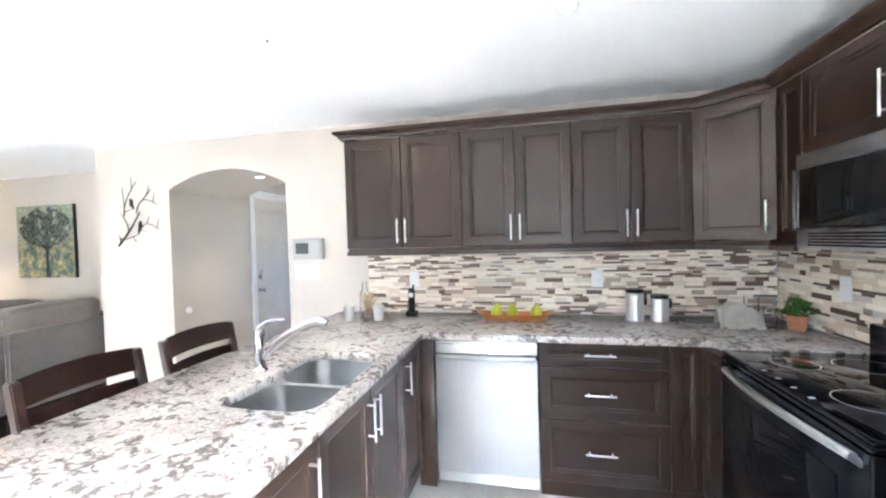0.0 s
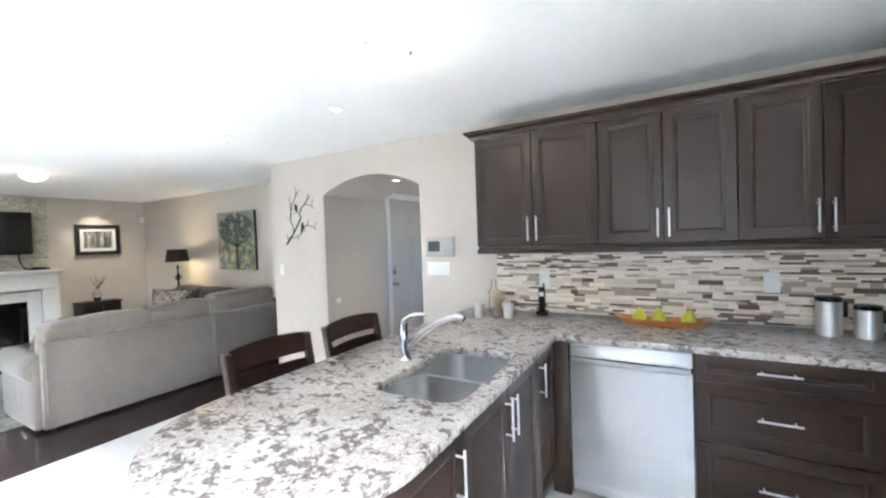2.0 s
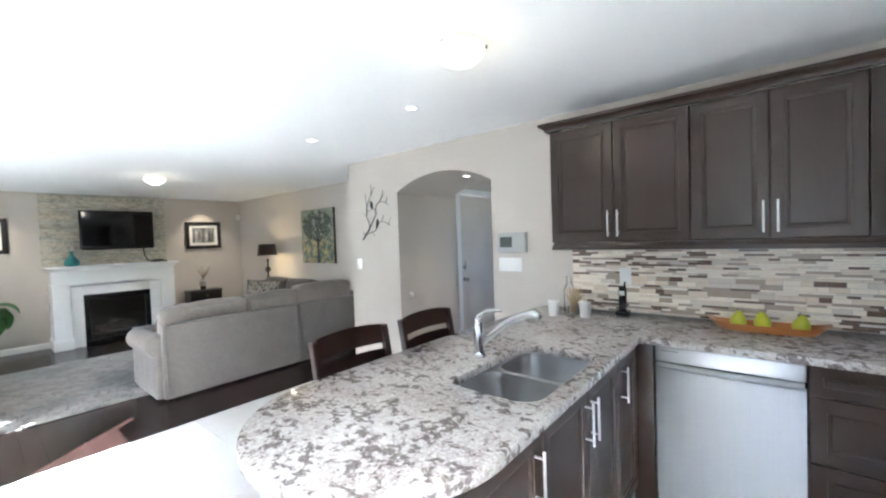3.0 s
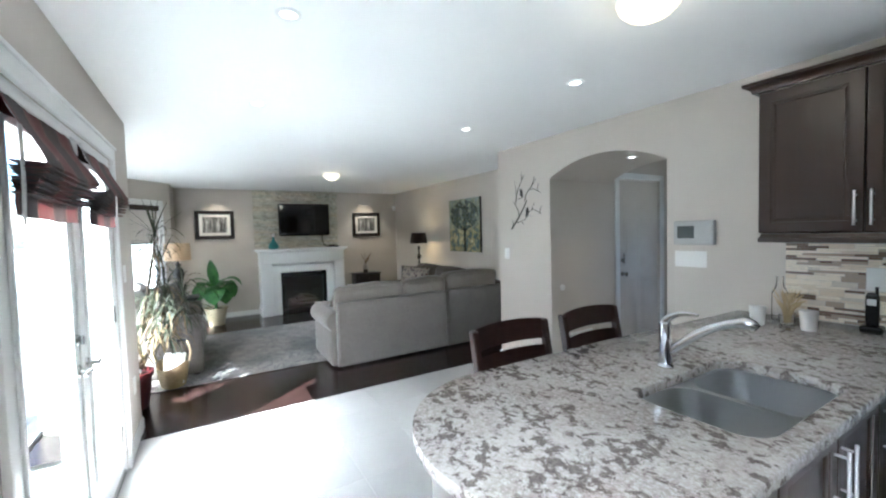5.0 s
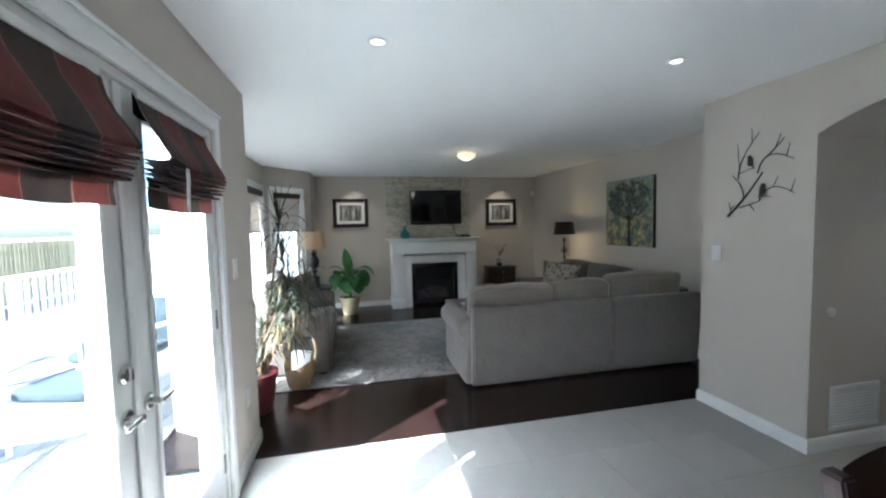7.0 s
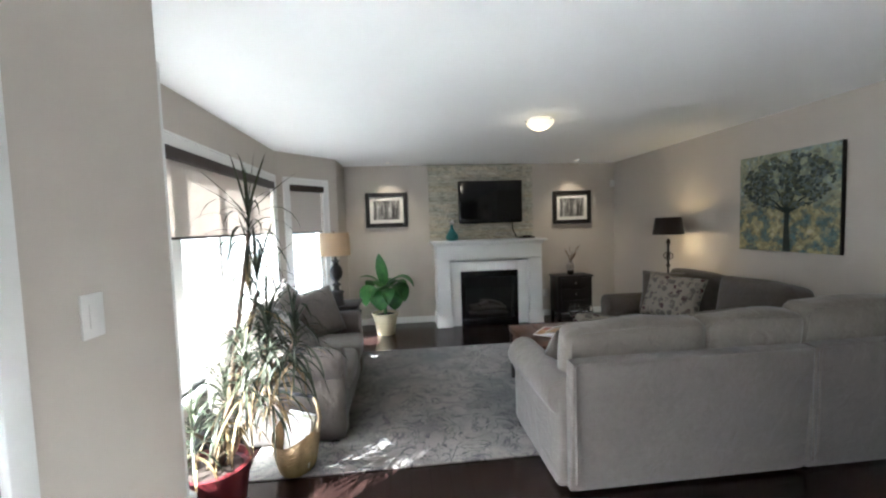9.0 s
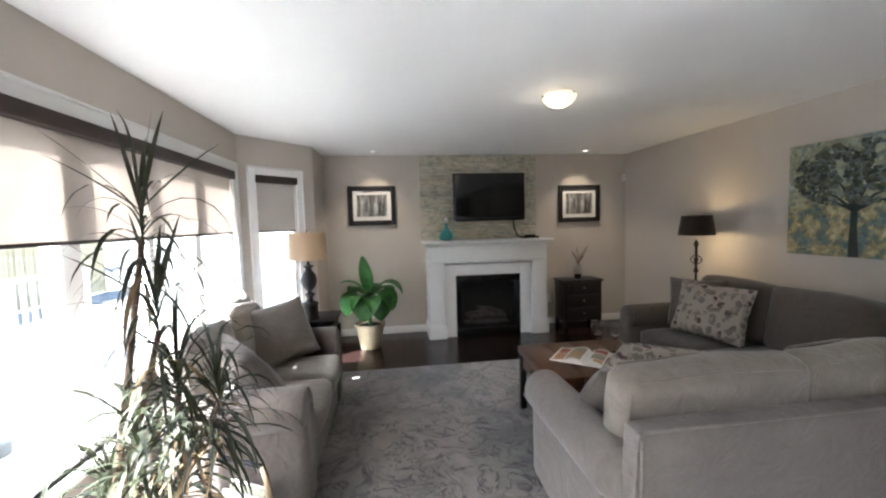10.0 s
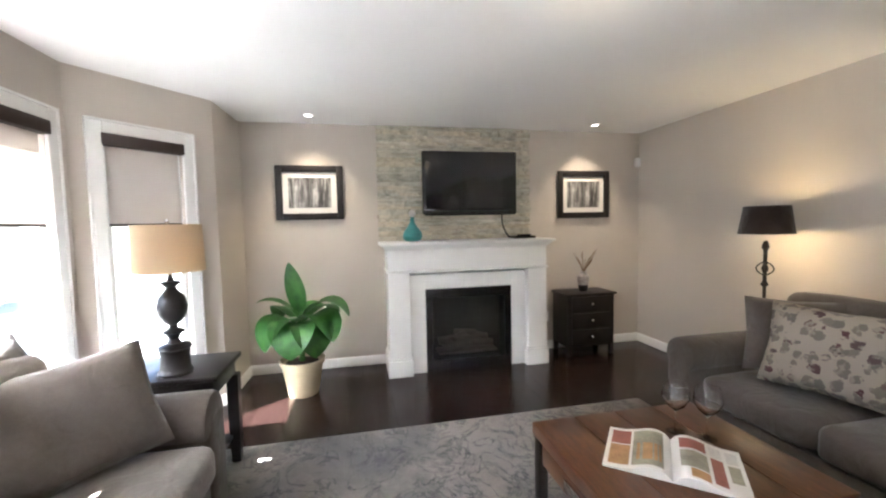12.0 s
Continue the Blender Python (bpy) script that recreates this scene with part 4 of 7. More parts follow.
def corner_unit():
    ob = thing("corner_cabinet", (1.45, 2.65, U0), "espresso corner wall cabinet with an angled door", "cabinet", "wall cabinets")
    part("body", sheet([(1.1005, YN), (1.1005, UY), (1.385, 2.2755), (XE, 2.2755), (XE, YN)], U0, U1), CAB, ob)
    d = (P1 - P0).normalized()
    n = Vector((-0.7071, -0.7071, 0))
    w = (P1 - P0).length
    dr = shaker(ob, P0 + d * 0.008, d, n, w - 0.016, U0 + 0.002, U1 - 0.002)
    h = P0 + d * (w - 0.045) + n * 0.019
    bar_handle((h.x, h.y, U0 + 0.04), (h.x, h.y, U0 + 0.20), n, dr)


corner_unit()
EX = 1.385


def east_uppers():
    ob = thing("wall_cabinet", (1.53, 2.17, U0), "narrow espresso filler cabinet beside the microwave", "cabinet", "wall cabinets")
    part("body", box(EX, 2.085, U0, XE, 2.2745, U1, 0.002), CAB, ob)
    shaker(ob, (EX, 2.2745, 0), (0, -1, 0), (-1, 0, 0), 0.189, U0 + 0.002, U1 - 0.002, rail=0.04)
    ob = thing("wall_cabinet", (1.53, 1.70, 1.84), "espresso cabinet with two doors over the microwave", "cabinet", "wall cabinets")
    part("body", box(EX, 1.1405, 1.80, XE, 2.0845, U1, 0.002), CAB, ob)
    for y in (2.0845, 1.6125):
        d = shaker(ob, (EX, y, 0), (0, -1, 0), (-1, 0, 0), 0.471, 1.802, U1 - 0.002, rail=0.05)
        hy = 1.6125 + (0.03 if y > 1.8 else -0.03)
        bar_handle((EX - 0.019, hy, 1.84), (EX - 0.019, hy, 2.0), (-1, 0, 0), d)
    ob = thing("wall_cabinet", (1.53, 0.95, U0), "espresso shaker wall cabinet with two doors", "cabinet", "wall cabinets")
    part("body", box(EX, 0.55, U0, XE, 1.14, U1, 0.002), CAB, ob)
    for y in (1.14, 0.845):
        d = shaker(ob, (EX, y, 0), (0, -1, 0), (-1, 0, 0), 0.295, U0 + 0.002, U1 - 0.002)
        hy = 0.845 + (0.03 if y > 1 else -0.03)
        bar_handle((EX - 0.019, hy, U0 + 0.035), (EX - 0.019, hy, U0 + 0.195), (-1, 0, 0), d)


east_uppers()
CROWN = [(0, 0), (0.022, 0), (0.026, 0.014), (0.05, 0.034), (0.056, 0.036), (0.056, 0.052), (0, 0.052)]
RAIL = [(0, 0), (0.006, -0.002), (0.012, -0.02), (0.018, -0.024), (0.018, -0.048), (0, -0.048)]
LINE = [(-1.055, YN, 0), (-1.055, UY - 0.019, 0), (1.108, UY - 0.019, 0), (1.372, 2.277, 0), (EX - 0.019, 2.268, 0), (EX - 0.019, 0.55, 0)]
lift = lambda z: [(x, y, z) for x, y, _ in LINE]
setting("trim_crown", extruded(CROWN, lift(U1)), CAB, "espresso crown moulding over the wall cabinets", True)
setting("trim_light_rail", extruded(RAIL, [(x - (0.018 if x > 1.2 else -0.018 if x < -1 else 0), y + 0.018, U0) for x, y, _ in LINE[:4]] + [(1.352, 2.09, U0)]), CAB, "espresso light rail under the wall cabinets", True)


def microwave():
    ob = thing("microwave", (1.50, 1.70, 1.38), "black and steel over-range microwave", "microwave")
    x = 1.34
    part("body", box(x + 0.02, 1.315, 1.385, XE, 2.08, 1.797, 0.004), STEEL, ob)
    part("top_panel", box(x, 1.315, 1.73, x + 0.0195, 2.08, 1.795, 0.003), STEEL, ob, "steel top panel")
    part("door", box(x - 0.012, 1.53, 1.475, x + 0.0195, 2.078, 1.727, 0.006), BLACKGLASS, ob, "black glass door")
    part("door_edge", box(x - 0.016, 2.062, 1.47, x - 0.0125, 2.079, 1.73, 0.0015), STEEL, ob)
    part("control_panel", box(x - 0.006, 1.316, 1.475, x + 0.0195, 1.526, 1.727, 0.004), BLACKGLASS, ob)
    h = tube(arc((x - 0.012, 1.50, 1.50), (x - 0.045, 1.50, 1.60), (x - 0.012, 1.50, 1.705), 8), 0.008, 10)
    part("handle", h, STEEL, ob)
    part("grille_frame", box(x, 1.32, 1.385, x + 0.0195, 2.08, 1.47, 0.004), STEEL, ob)
    for k in range(5):
        part("vent_slat", box(x - 0.004, 1.36, 1.40 + 0.012 * k, x - 0.0005, 2.0, 1.407 + 0.012 * k, 0.0015), BLACK, ob)


microwave()

# base units
BF, TOP = 2.295, 0.889


def drawer_base():
    ob = thing("drawer_base", (0.55, 2.58, 0), "espresso base cabinet with three drawers", "cabinet", "base cabinets")
    part("body", box(0.2155, BF, 0.1, 0.885, YN, TOP, 0.002), CAB, ob)
    part("toe_kick", box(0.2155, BF + 0.012, 0, 0.885, BF + 0.03, 0.1), CAB, ob)
    for z0, z1 in ((0.10, 0.452), (0.454, 0.746), (0.748, 0.885)):
        d = shaker(ob, (0.2155, BF, 0), (1, 0, 0), (0, -1, 0), 0.6695, z0, z1, "drawer_front", 0.045 if z1 - z0 < 0.2 else 0.055)
        zm = (z0 + z1) / 2
        bar_handle((0.455, BF - 0.019, zm + 0.005), (0.615, BF - 0.019, zm + 0.005), (0, -1, 0), d)
    ob = thing("base_cabinet", (1.0, 2.58, 0), "narrow espresso corner base cabinet with a plain front", "cabinet", "base cabinets")
    part("body", sheet([(0.8855, YN), (0.8855, BF), (1.045, BF), (1.06, 2.08), (XE, 2.08), (XE, YN)], 0.1, TOP), CAB, ob)
    part("toe_kick", box(0.8855, BF + 0.012, 0, 1.06, BF + 0.03, 0.1), CAB, ob)
    shaker(ob, (0.8855, BF, 0), (1, 0, 0), (0, -1, 0), 0.158, 0.10, TOP - 0.004, rail=0.045)
    d = (Vector((1.06, 2.08, 0)) - Vector((1.045, BF, 0))).normalized()
    shaker(ob, (1.046, BF - 0.004, 0), d, (-0.9976, -0.07, 0), 0.205, 0.10, TOP - 0.004, rail=0.045)


def peninsula_units():
    x = -0.490
    faces = [(0.52, 1.118, 1.066), (1.12, 1.524, 1.495), (1.526, 1.93, 1.556), (1.932, 2.262, 1.985)]
    for y0, y1, hy in faces:
        ob = thing("base_cabinet", ((x - 1.06) / 2, (y0 + y1) / 2, 0), "espresso shaker base cabinet of the peninsula", "cabinet", "base cabinets")
        part("body", box(-1.06, y0, 0.1, x, y1, 0.69, 0.002), CAB, ob)
        part("face_frame", box(x - 0.018, y0, 0.6905, x, y1, TOP, 0.002), CAB, ob)
        part("back_panel", box(-1.06, y0, 0.6905, -1.042, y1, TOP, 0.002), CAB, ob)
        part("toe_kick", box(x - 0.06, y0, 0, x - 0.045, y1, 0.1), CAB, ob)
        d = shaker(ob, (x, y1, 0), (0, -1, 0), (1, 0, 0), y1 - y0, 0.105, TOP - 0.01)
        bar_handle((x + 0.019, hy, 0.66), (x + 0.019, hy, 0.83), (1, 0, 0), d)
    ob = thing("end_panel", (-0.78, 0.51, 0), "espresso end panel of the peninsula", "panel")
    part("panel", box(-1.06, 0.50, 0.0, x + 0.019, 0.5195, TOP, 0.002), CAB, ob)
    part("trim", box(-1.06, 0.49, 0.0, x + 0.019, 0.4998, 0.09, 0.003), CAB, ob)
    ob = thing("filler_post", (-0.43, 2.28, 0), "espresso filler post beside the dishwasher", "panel")
    part("post", box(x, 2.264, 0.0, -0.388, 2.30, TOP, 0.002), CAB, ob)
    part("side", box(-0.402, 2.3005, 0.0, -0.388, YN, TOP, 0.002), CAB, ob)


drawer_base()
peninsula_units()


def dishwasher():
    ob = thing("dishwasher", (-0.085, 2.58, 0), "brushed stainless steel dishwasher with a bar pull", "dishwasher")
    x0, x1, y = -0.384, 0.211, 2.275
    part("tub", box(x0, y + 0.03, 0.09, x1, YN, 0.882, 0.003), BLACK, ob)
    b = bmesh.new()
    n = 12
    rows = []
    for z in (0.095, 0.10, 0.40, 0.755, 0.775):
        rows.append([b.verts.new((x0 + 0.003 + (x1 - x0 - 0.006) * i / n, y + 0.004 - 0.008 * (1 - (2 * i / n - 1) ** 2) * (0.4 + 0.6 * z / 0.775), z)) for i in range(n + 1)])
    for r, s in zip(rows, rows[1:]):
        for i in range(n):
            b.faces.new((r[i], r[i + 1], s[i + 1], s[i]))
    bmesh.ops.solidify(b, geom=list(b.faces), thickness=-0.02)
    part("door", b, STEEL, ob)
    part("control_strip", box(x0 + 0.003, y - 0.004, 0.80, x1 - 0.003, y + 0.028, 0.877, 0.006), STEEL, ob)
    h = bmesh.new()
    rows = []
    for z, o in ((0.777, 0.0), (0.772, 0.018), (0.782, 0.024), (0.795, 0.016), (0.799, 0.0)):
        rows.append([h.verts.new((x0 + 0.01 + (x1 - x0 - 0.02) * i / n, y - o - 0.012 * (1 - (2 * i / n - 1) ** 2) - 0.002, z)) for i in range(n + 1)])
    for r, s in zip(rows, rows[1:]):
        for i in range(n):
            h.faces.new((r[i], r[i + 1], s[i + 1], s[i]))
    bmesh.ops.solidify(h, geom=list(h.faces), thickness=-0.003)
    part("pull_bar", h, STEEL, ob)
    part("toe_panel", box(x0 + 0.004, y + 0.012, 0.03, x1 - 0.004, y + 0.028, 0.092, 0.003), STEEL, ob)
    part("badge", box(x0 + 0.03, y - 0.0055, 0.855, x0 + 0.11, y - 0.0042, 0.862), INK4, ob)


dishwasher()


# worktop
def rounded(x0, y0, x1, y1, r, n=7):
    pts = []
    for cx, cy, a in ((x1 - r, y1 - r, 0), (x0 + r, y1 - r, 90), (x0 + r, y0 + r, 180), (x1 - r, y0 + r, 270)):
        pts += [(cx + r * math.cos(radians(a + 90 * k / n)), cy + r * math.sin(radians(a + 90 * k / n))) for k in range(n + 1)]
    return pts


BOWLS = [(-0.885, 1.14, -0.505, 1.452, 0.085), (-0.875, 1.476, -0.505, 1.79, 0.085)]
CX, RX, RY = -0.885, 0.445, 0.425
end = [(CX + RX * math.cos(radians(a)), 0.835 + RY * math.sin(radians(a))) for a in range(180, 361, 6)]
outline = [(-1.33, 1.6), (-1.28, 2.865)] [::-1] + end + [(-0.44, 1.6), (-0.44, 2.215), (-0.43, 2.225), (1.055, 2.225), (1.072, 2.21), (1.08, 2.075), (1.676, 2.075), (1.676, 2.865)]
single("granite_worktop", sheet(outline, 0.89, 0.928, [rounded(-0.88, 1.143, -0.508, 1.787, 0.085)], 0.006), GRANITE, (0, 2.5, 0.89), "polished white granite worktop flecked brown and grey", "countertop")


def sink():
    ob = thing("kitchen_sink", (-0.68, 1.43, 0.70), "double-bowl undermount stainless steel sink", "sink")
    part("rim_plate", sheet([(-0.90, 1.125), (-0.49, 1.125), (-0.49, 1.805), (-0.90, 1.805)], 0.8835, 0.8872, [rounded(x0 - 0.002, y0 - 0.002, x1 + 0.002, y1 + 0.002, r) for x0, y0, x1, y1, r in BOWLS]), SINK, ob)
    for x0, y0, x1, y1, r in BOWLS:
        b = bmesh.new()
        rings = []
        for z, inset, rr in ((0.8895, -0.012, r + 0.012), (0.8885, 0.0, r), (0.76, 0.004, r), (0.725, 0.012, r), (0.708, 0.035, r), (0.704, 0.07, r * 0.7)):
            rings.append([b.verts.new((x, y, z)) for x, y in rounded(x0 + inset, y0 + inset, x1 - inset, y1 - inset, rr)])
        for a, c in zip(rings, rings[1:]):
            for i in range(len(a)):
                b.faces.new((a[i], a[(i + 1) % len(a)], c[(i + 1) % len(a)], c[i]))
        b.faces.new(rings[-1])
        bowl = part("bowl", b, SINK, ob)
        mx, my = (x0 + x1) / 2, (y0 + y1) / 2
        part("drain", lathe([(0.042, 0.7045), (0.042, 0.708), (0.03, 0.709), (0.026, 0.7055)], (mx, my, 0), 24), CHROME, bowl)


sink()


def faucet():
    ob = thing("faucet", (-0.955, 1.49, 0.928), "chrome pull-out kitchen faucet with a lever", "faucet")
    x, y, z = -0.955, 1.49, 0.928
    part("base_ring", lathe([(0.031, 0), (0.031, 0.006), (0.026, 0.012), (0.024, 0.02)], (x, y, z), 28), CHROME, ob)
    part("body", lathe([(0.024, 0.012), (0.0235, 0.06), (0.022, 0.11), (0.0225, 0.15), (0.021, 0.172), (0.012, 0.182), (0.002, 0.184)], (x, y, z), 28), CHROME, ob)
    sp = arc((x + 0.01, y + 0.005, z + 0.055), (x + 0.11, y + 0.045, z + 0.15), (x + 0.205, y + 0.082, z + 0.195), 12)
    part("spout", tube(sp, [0.017] * 6 + [0.0165, 0.016, 0.0155, 0.015, 0.015, 0.016, 0.016], 14), CHROME, ob)
    hd = arc(sp[-1], sp[-1] + Vector((0.03, 0.012, 0.004)), sp[-1] + Vector((0.052, 0.02, -0.008)), 5)
    part("spray_head", tube(hd, [0.0165, 0.019, 0.021, 0.021, 0.019, 0.016], 14), CHROME, ob, "chrome spray head")
    part("spray_face", lathe([(0.0135, 0), (0.0135, 0.004), (0.002, 0.005)], hd[-1], 14, turn=(hd[-1] - hd[-2]).to_track_quat("Z", "Y").to_matrix().to_4x4()), BLACK, ob, "black spray face")
    lv = arc((x, y, z + 0.178), (x + 0.045, y + 0.008, z + 0.212), (x + 0.115, y + 0.012, z + 0.218), 8)
    part("lever", tube(lv, [0.016, 0.0145, 0.0125, 0.011, 0.010, 0.009, 0.0085, 0.008, 0.006], 12), CHROME, ob)


faucet()


def stove():
    ob = thing("stove", (1.37, 1.69, 0), "black slide-in electric stove with a steel handle", "stove")
    x, y0, y1 = 1.04, 1.235, 2.068
    part("body", box(x + 0.03, y0, 0.02, XE - 0.02, y1, 0.905, 0.004), BLACK, ob)
    part("cooktop", box(x - 0.004, y0 - 0.002, 0.906, XE - 0.085, y1, 0.926, 0.006), BLACKGLASS, ob, "black glass cooktop")
    for cx, cy, r in ((1.22, 1.50, 0.10), (1.22, 1.88, 0.08), (1.46, 1.50, 0.08), (1.46, 1.88, 0.10)):
        n = 32
        b = bmesh.new()
        q = [[b.verts.new((cx + rr * math.cos(2 * math.pi * i / n), cy + rr * math.sin(2 * math.pi * i / n), 0.9266)) for i in range(n)] for rr in (r, r - 0.004)]
        for i in range(n):
            b.faces.new((q[0][i], q[0][(i + 1) % n], q[1][(i + 1) % n], q[1][i]))
        part("burner_ring", b, INK4, ob)
    part("backguard", box(XE - 0.084, y0, 0.906, XE - 0.022, y1, 1.06, 0.008), BLACK, ob)
    part("control_panel", box(x - 0.006, y0, 0.885, x + 0.029, y1, 0.9055, 0.006), BLACK, ob)
    for k in range(5):
        yy = y1 - 0.2 - 0.09 * k
        part("mark", box(x + 0.012, yy - 0.006, 0.9263, x + 0.03, yy + 0.006, 0.9268), INK4, ob)
    d = part("oven_door", box(x - 0.008, y0 + 0.004, 0.22, x + 0.029, y1 - 0.004, 0.88, 0.008), BLACK, ob)
    part("oven_window", box(x - 0.0105, y0 + 0.12, 0.36, x - 0.0083, y1 - 0.15, 0.765, 0.001), BLACKGLASS, d)
    h = tube(arc((x - 0.03, y1 - 0.09, 0.862), (x - 0.062, (y0 + y1) / 2, 0.866), (x - 0.03, y0 + 0.03, 0.862), 12), 0.0135, 12)
    for yy in (y1 - 0.10, y0 + 0.04):
        tube([(x - 0.004, yy, 0.84), (x - 0.034, yy, 0.862)], 0.011, 10, bm=h)
    part("handle", h, STEEL, d, "curved brushed steel handle")
    part("warming_drawer", box(x - 0.008, y0 + 0.004, 0.05, x + 0.029, y1 - 0.004, 0.212, 0.006), BLACK, ob)
    ob = thing("base_cabinet", (1.37, 0.93, 0), "espresso shaker base cabinet beside the stove", "cabinet", "base cabinets")
    part("body", box(1.066, 0.45, 0.1, XE, 1.19, TOP, 0.002), CAB, ob)
    shaker(ob, (1.066, 1.19, 0), (0, -1, 0), (-1, 0, 0), 0.74, 0.105, TOP - 0.01)
    single("granite_worktop", box(1.04, 0.45, 0.89, 1.676, 1.192, 0.928, 0.006), GRANITE, (1.36, 0.93, 0.89), "polished white granite worktop beside the stove", "countertop")


stove()


def outlet(x, y, z, w=0.075, h=0.118, facing=(0, -1, 0), label="white plastic wall socket plate", name="wall_socket", marks=2):
    n = Vector(facing)
    rot = Matrix.Translation((x, y, z)) @ n.to_track_quat("-Y", "Z").to_matrix().to_4x4()
    ob = thing(name, (x, y, z), label, "socket" if name == "wall_socket" else "switch", "wall plates")
    b = box(-w / 2, -0.006, -h / 2, w / 2, 0.001, h / 2, 0.003)
    b.transform(rot)
    part("plate", b, PLASTIC, ob)
    for k in range(marks):
        if name == "wall_socket":
            b = box(-0.017, -0.0085, -0.04 + 0.045 * k, 0.017, -0.0062, -0.007 + 0.045 * k, 0.003)
        else:
            u = (k - (marks - 1) / 2) * 0.046
            b = box(u - 0.016, -0.0085, -0.033, u + 0.016, -0.0062, 0.033, 0.003)
        b.transform(rot)
        part("socket_face" if name == "wall_socket" else "rocker", b, PLASTIC, ob)
    return ob


outlet(-0.672, YN - 0.012, 1.175)
outlet(0.62, YN - 0.012, 1.175)
outlet(1.668, 2.30, 1.175, facing=(-1, 0, 0))
outlet(-1.57, YN, 1.24, 0.212, 0.112, label="white plastic four-gang light switch", name="light_switch", marks=4)
outlet(-3.535, YN, 1.215, 0.078, 0.118, label="white plastic light switch", name="light_switch", marks=1)
outlet(-3.566, YS, 1.247, 0.078, 0.12, (0, 1, 0), "white plastic light switch", "light_switch", 1)
outlet(-3.70, YS, 0.42, 0.075, 0.118, (0, 1, 0))
outlet(XF, 2.53, 0.36, 0.075, 0.118, (1, 0, 0))


def thermostat():
    ob = thing("thermostat", (-1.535, YN - 0.02, 1.42), "silver-grey wall thermostat with a dark display", "thermostat")
    part("case", box(-1.665, YN - 0.045, 1.34, -1.405, YN, 1.505, 0.008), GREYPLASTIC, ob)
    part("display", box(-1.637, YN - 0.0475, 1.385, -1.525, YN - 0.0452, 1.47, 0.002), SCREEN, ob)
    part("side_cover", box(-1.487, YN - 0.052, 1.345, -1.41, YN - 0.0452, 1.50, 0.005), GREYPLASTIC, ob)


thermostat()


def branch_art():
    """Black metal branch with two perched silhouettes of metal, hung flat on the wall."""
    ob = thing("wall_decoration", (-3.2, YN - 0.012, 1.5), "black metal branch wall decoration with perched shapes", "wall art")
    y = YN - 0.012
    P = lambda u, v: (-3.44 + u, y, 1.49 + v)
    trunk = arc(P(0, 0), P(0.135, 0.14), P(0.25, 0.295), 6)
    part("limb", tube(trunk, [0.0085 - 0.0007 * i for i in range(7)], 7), WIREBLACK, ob)
    bends = [((0.115, 0.104), (0.105, 0.20), (0.03, 0.295)), ((0.077, 0.265), (0.11, 0.41), (0.222, 0.563)), ((0.214, 0.288), (0.29, 0.40), (0.444, 0.352)), ((0.275, 0.392), (0.33, 0.44), (0.383, 0.494)),
             ((0.23, 0.104), (0.315, 0.188), (0.451, 0.138)), ((0.09, 0.062), (0.168, 0.081), (0.237, 0.104))]
    for ends in bends:
        part("limb", tube(arc(*(P(*e) for e in ends), 6), [0.0048 - 0.0004 * i for i in range(7)], 7), WIREBLACK, ob)
    for foot, tip in (((0.165, 0.08), (0.20, 0.035)), ((0.03, 0.024), (0.008, 0.105)), ((0.024, 0.05), (0.05, 0.082)), ((0.172, 0.50), (0.168, 0.60)), ((0.084, 0.341), (0.066, 0.517)), ((0.084, 0.303), (0.19, 0.335)),
                      ((0.33, 0.44), (0.36, 0.525)), ((0.398, 0.372), (0.418, 0.456)), ((0.32, 0.186), (0.352, 0.257)), ((0.43, 0.146), (0.454, 0.226)), ((0.237, 0.14), (0.32, 0.12))):
        part("twig", tube([P(*foot), P(*tip)], [0.0032, 0.0018], 6), WIREBLACK, ob)
    for u, v, lean in ((0.163, 0.352, 1), (0.25, 0.150, -1)):
        px, pz = P(u, v)[0], 1.49 + v
        b = soft(px - 0.017, y - 0.005, pz - 0.004, px + 0.017, y + 0.005, pz + 0.052, 0.015, 0.004, 5)
        soft(px - 0.013 - 0.006 * lean, y - 0.0045, pz + 0.042, px + 0.011 - 0.006 * lean, y + 0.0045, pz + 0.066, 0.011, 0.002, 4, bm=b)
        tube([(px + 0.010 * lean, y, pz + 0.01), (px + 0.024 * lean, y, pz - 0.028)], [0.008, 0.004], 6, bm=b)
        part("silhouette", b, WIREBLACK, ob)


branch_art()


def vent_and_sensor():
    ob = thing("air_return_grille", (-2.87, 3.25, 0.12), "white louvred air return grille low on the wall", "grille")
    x = -2.88
    b = box(x, 3.04, 0.12, x + 0.01, 3.46, 0.15, 0.003)
    box(x, 3.04, 0.38, x + 0.01, 3.46, 0.41, 0.003, bm=b)
    box(x, 3.04, 0.15, x + 0.01, 3.07, 0.38, 0.003, bm=b)
    box(x, 3.43, 0.15, x + 0.01, 3.46, 0.38, 0.003, bm=b)
    part("frame", b, TRIM, ob)
    for k in range(11):
        part("louvre", box(x + 0.001, 3.07, 0.155 + 0.0205 * k, x + 0.008, 3.43, 0.169 + 0.0205 * k, 0.002), TRIM, ob)
    ob = thing("wall_sensor", (x, 3.01, 0.885), "small white round wall sensor", "sensor")
    part("case", lathe([(0.03, 0), (0.03, 0.012), (0.02, 0.02), (0.002, 0.022)], (x, 3.02, 0.885), 18, turn=pose(0, 0, 0, 0, 90, 0)), PLASTIC, ob)


vent_and_sensor()


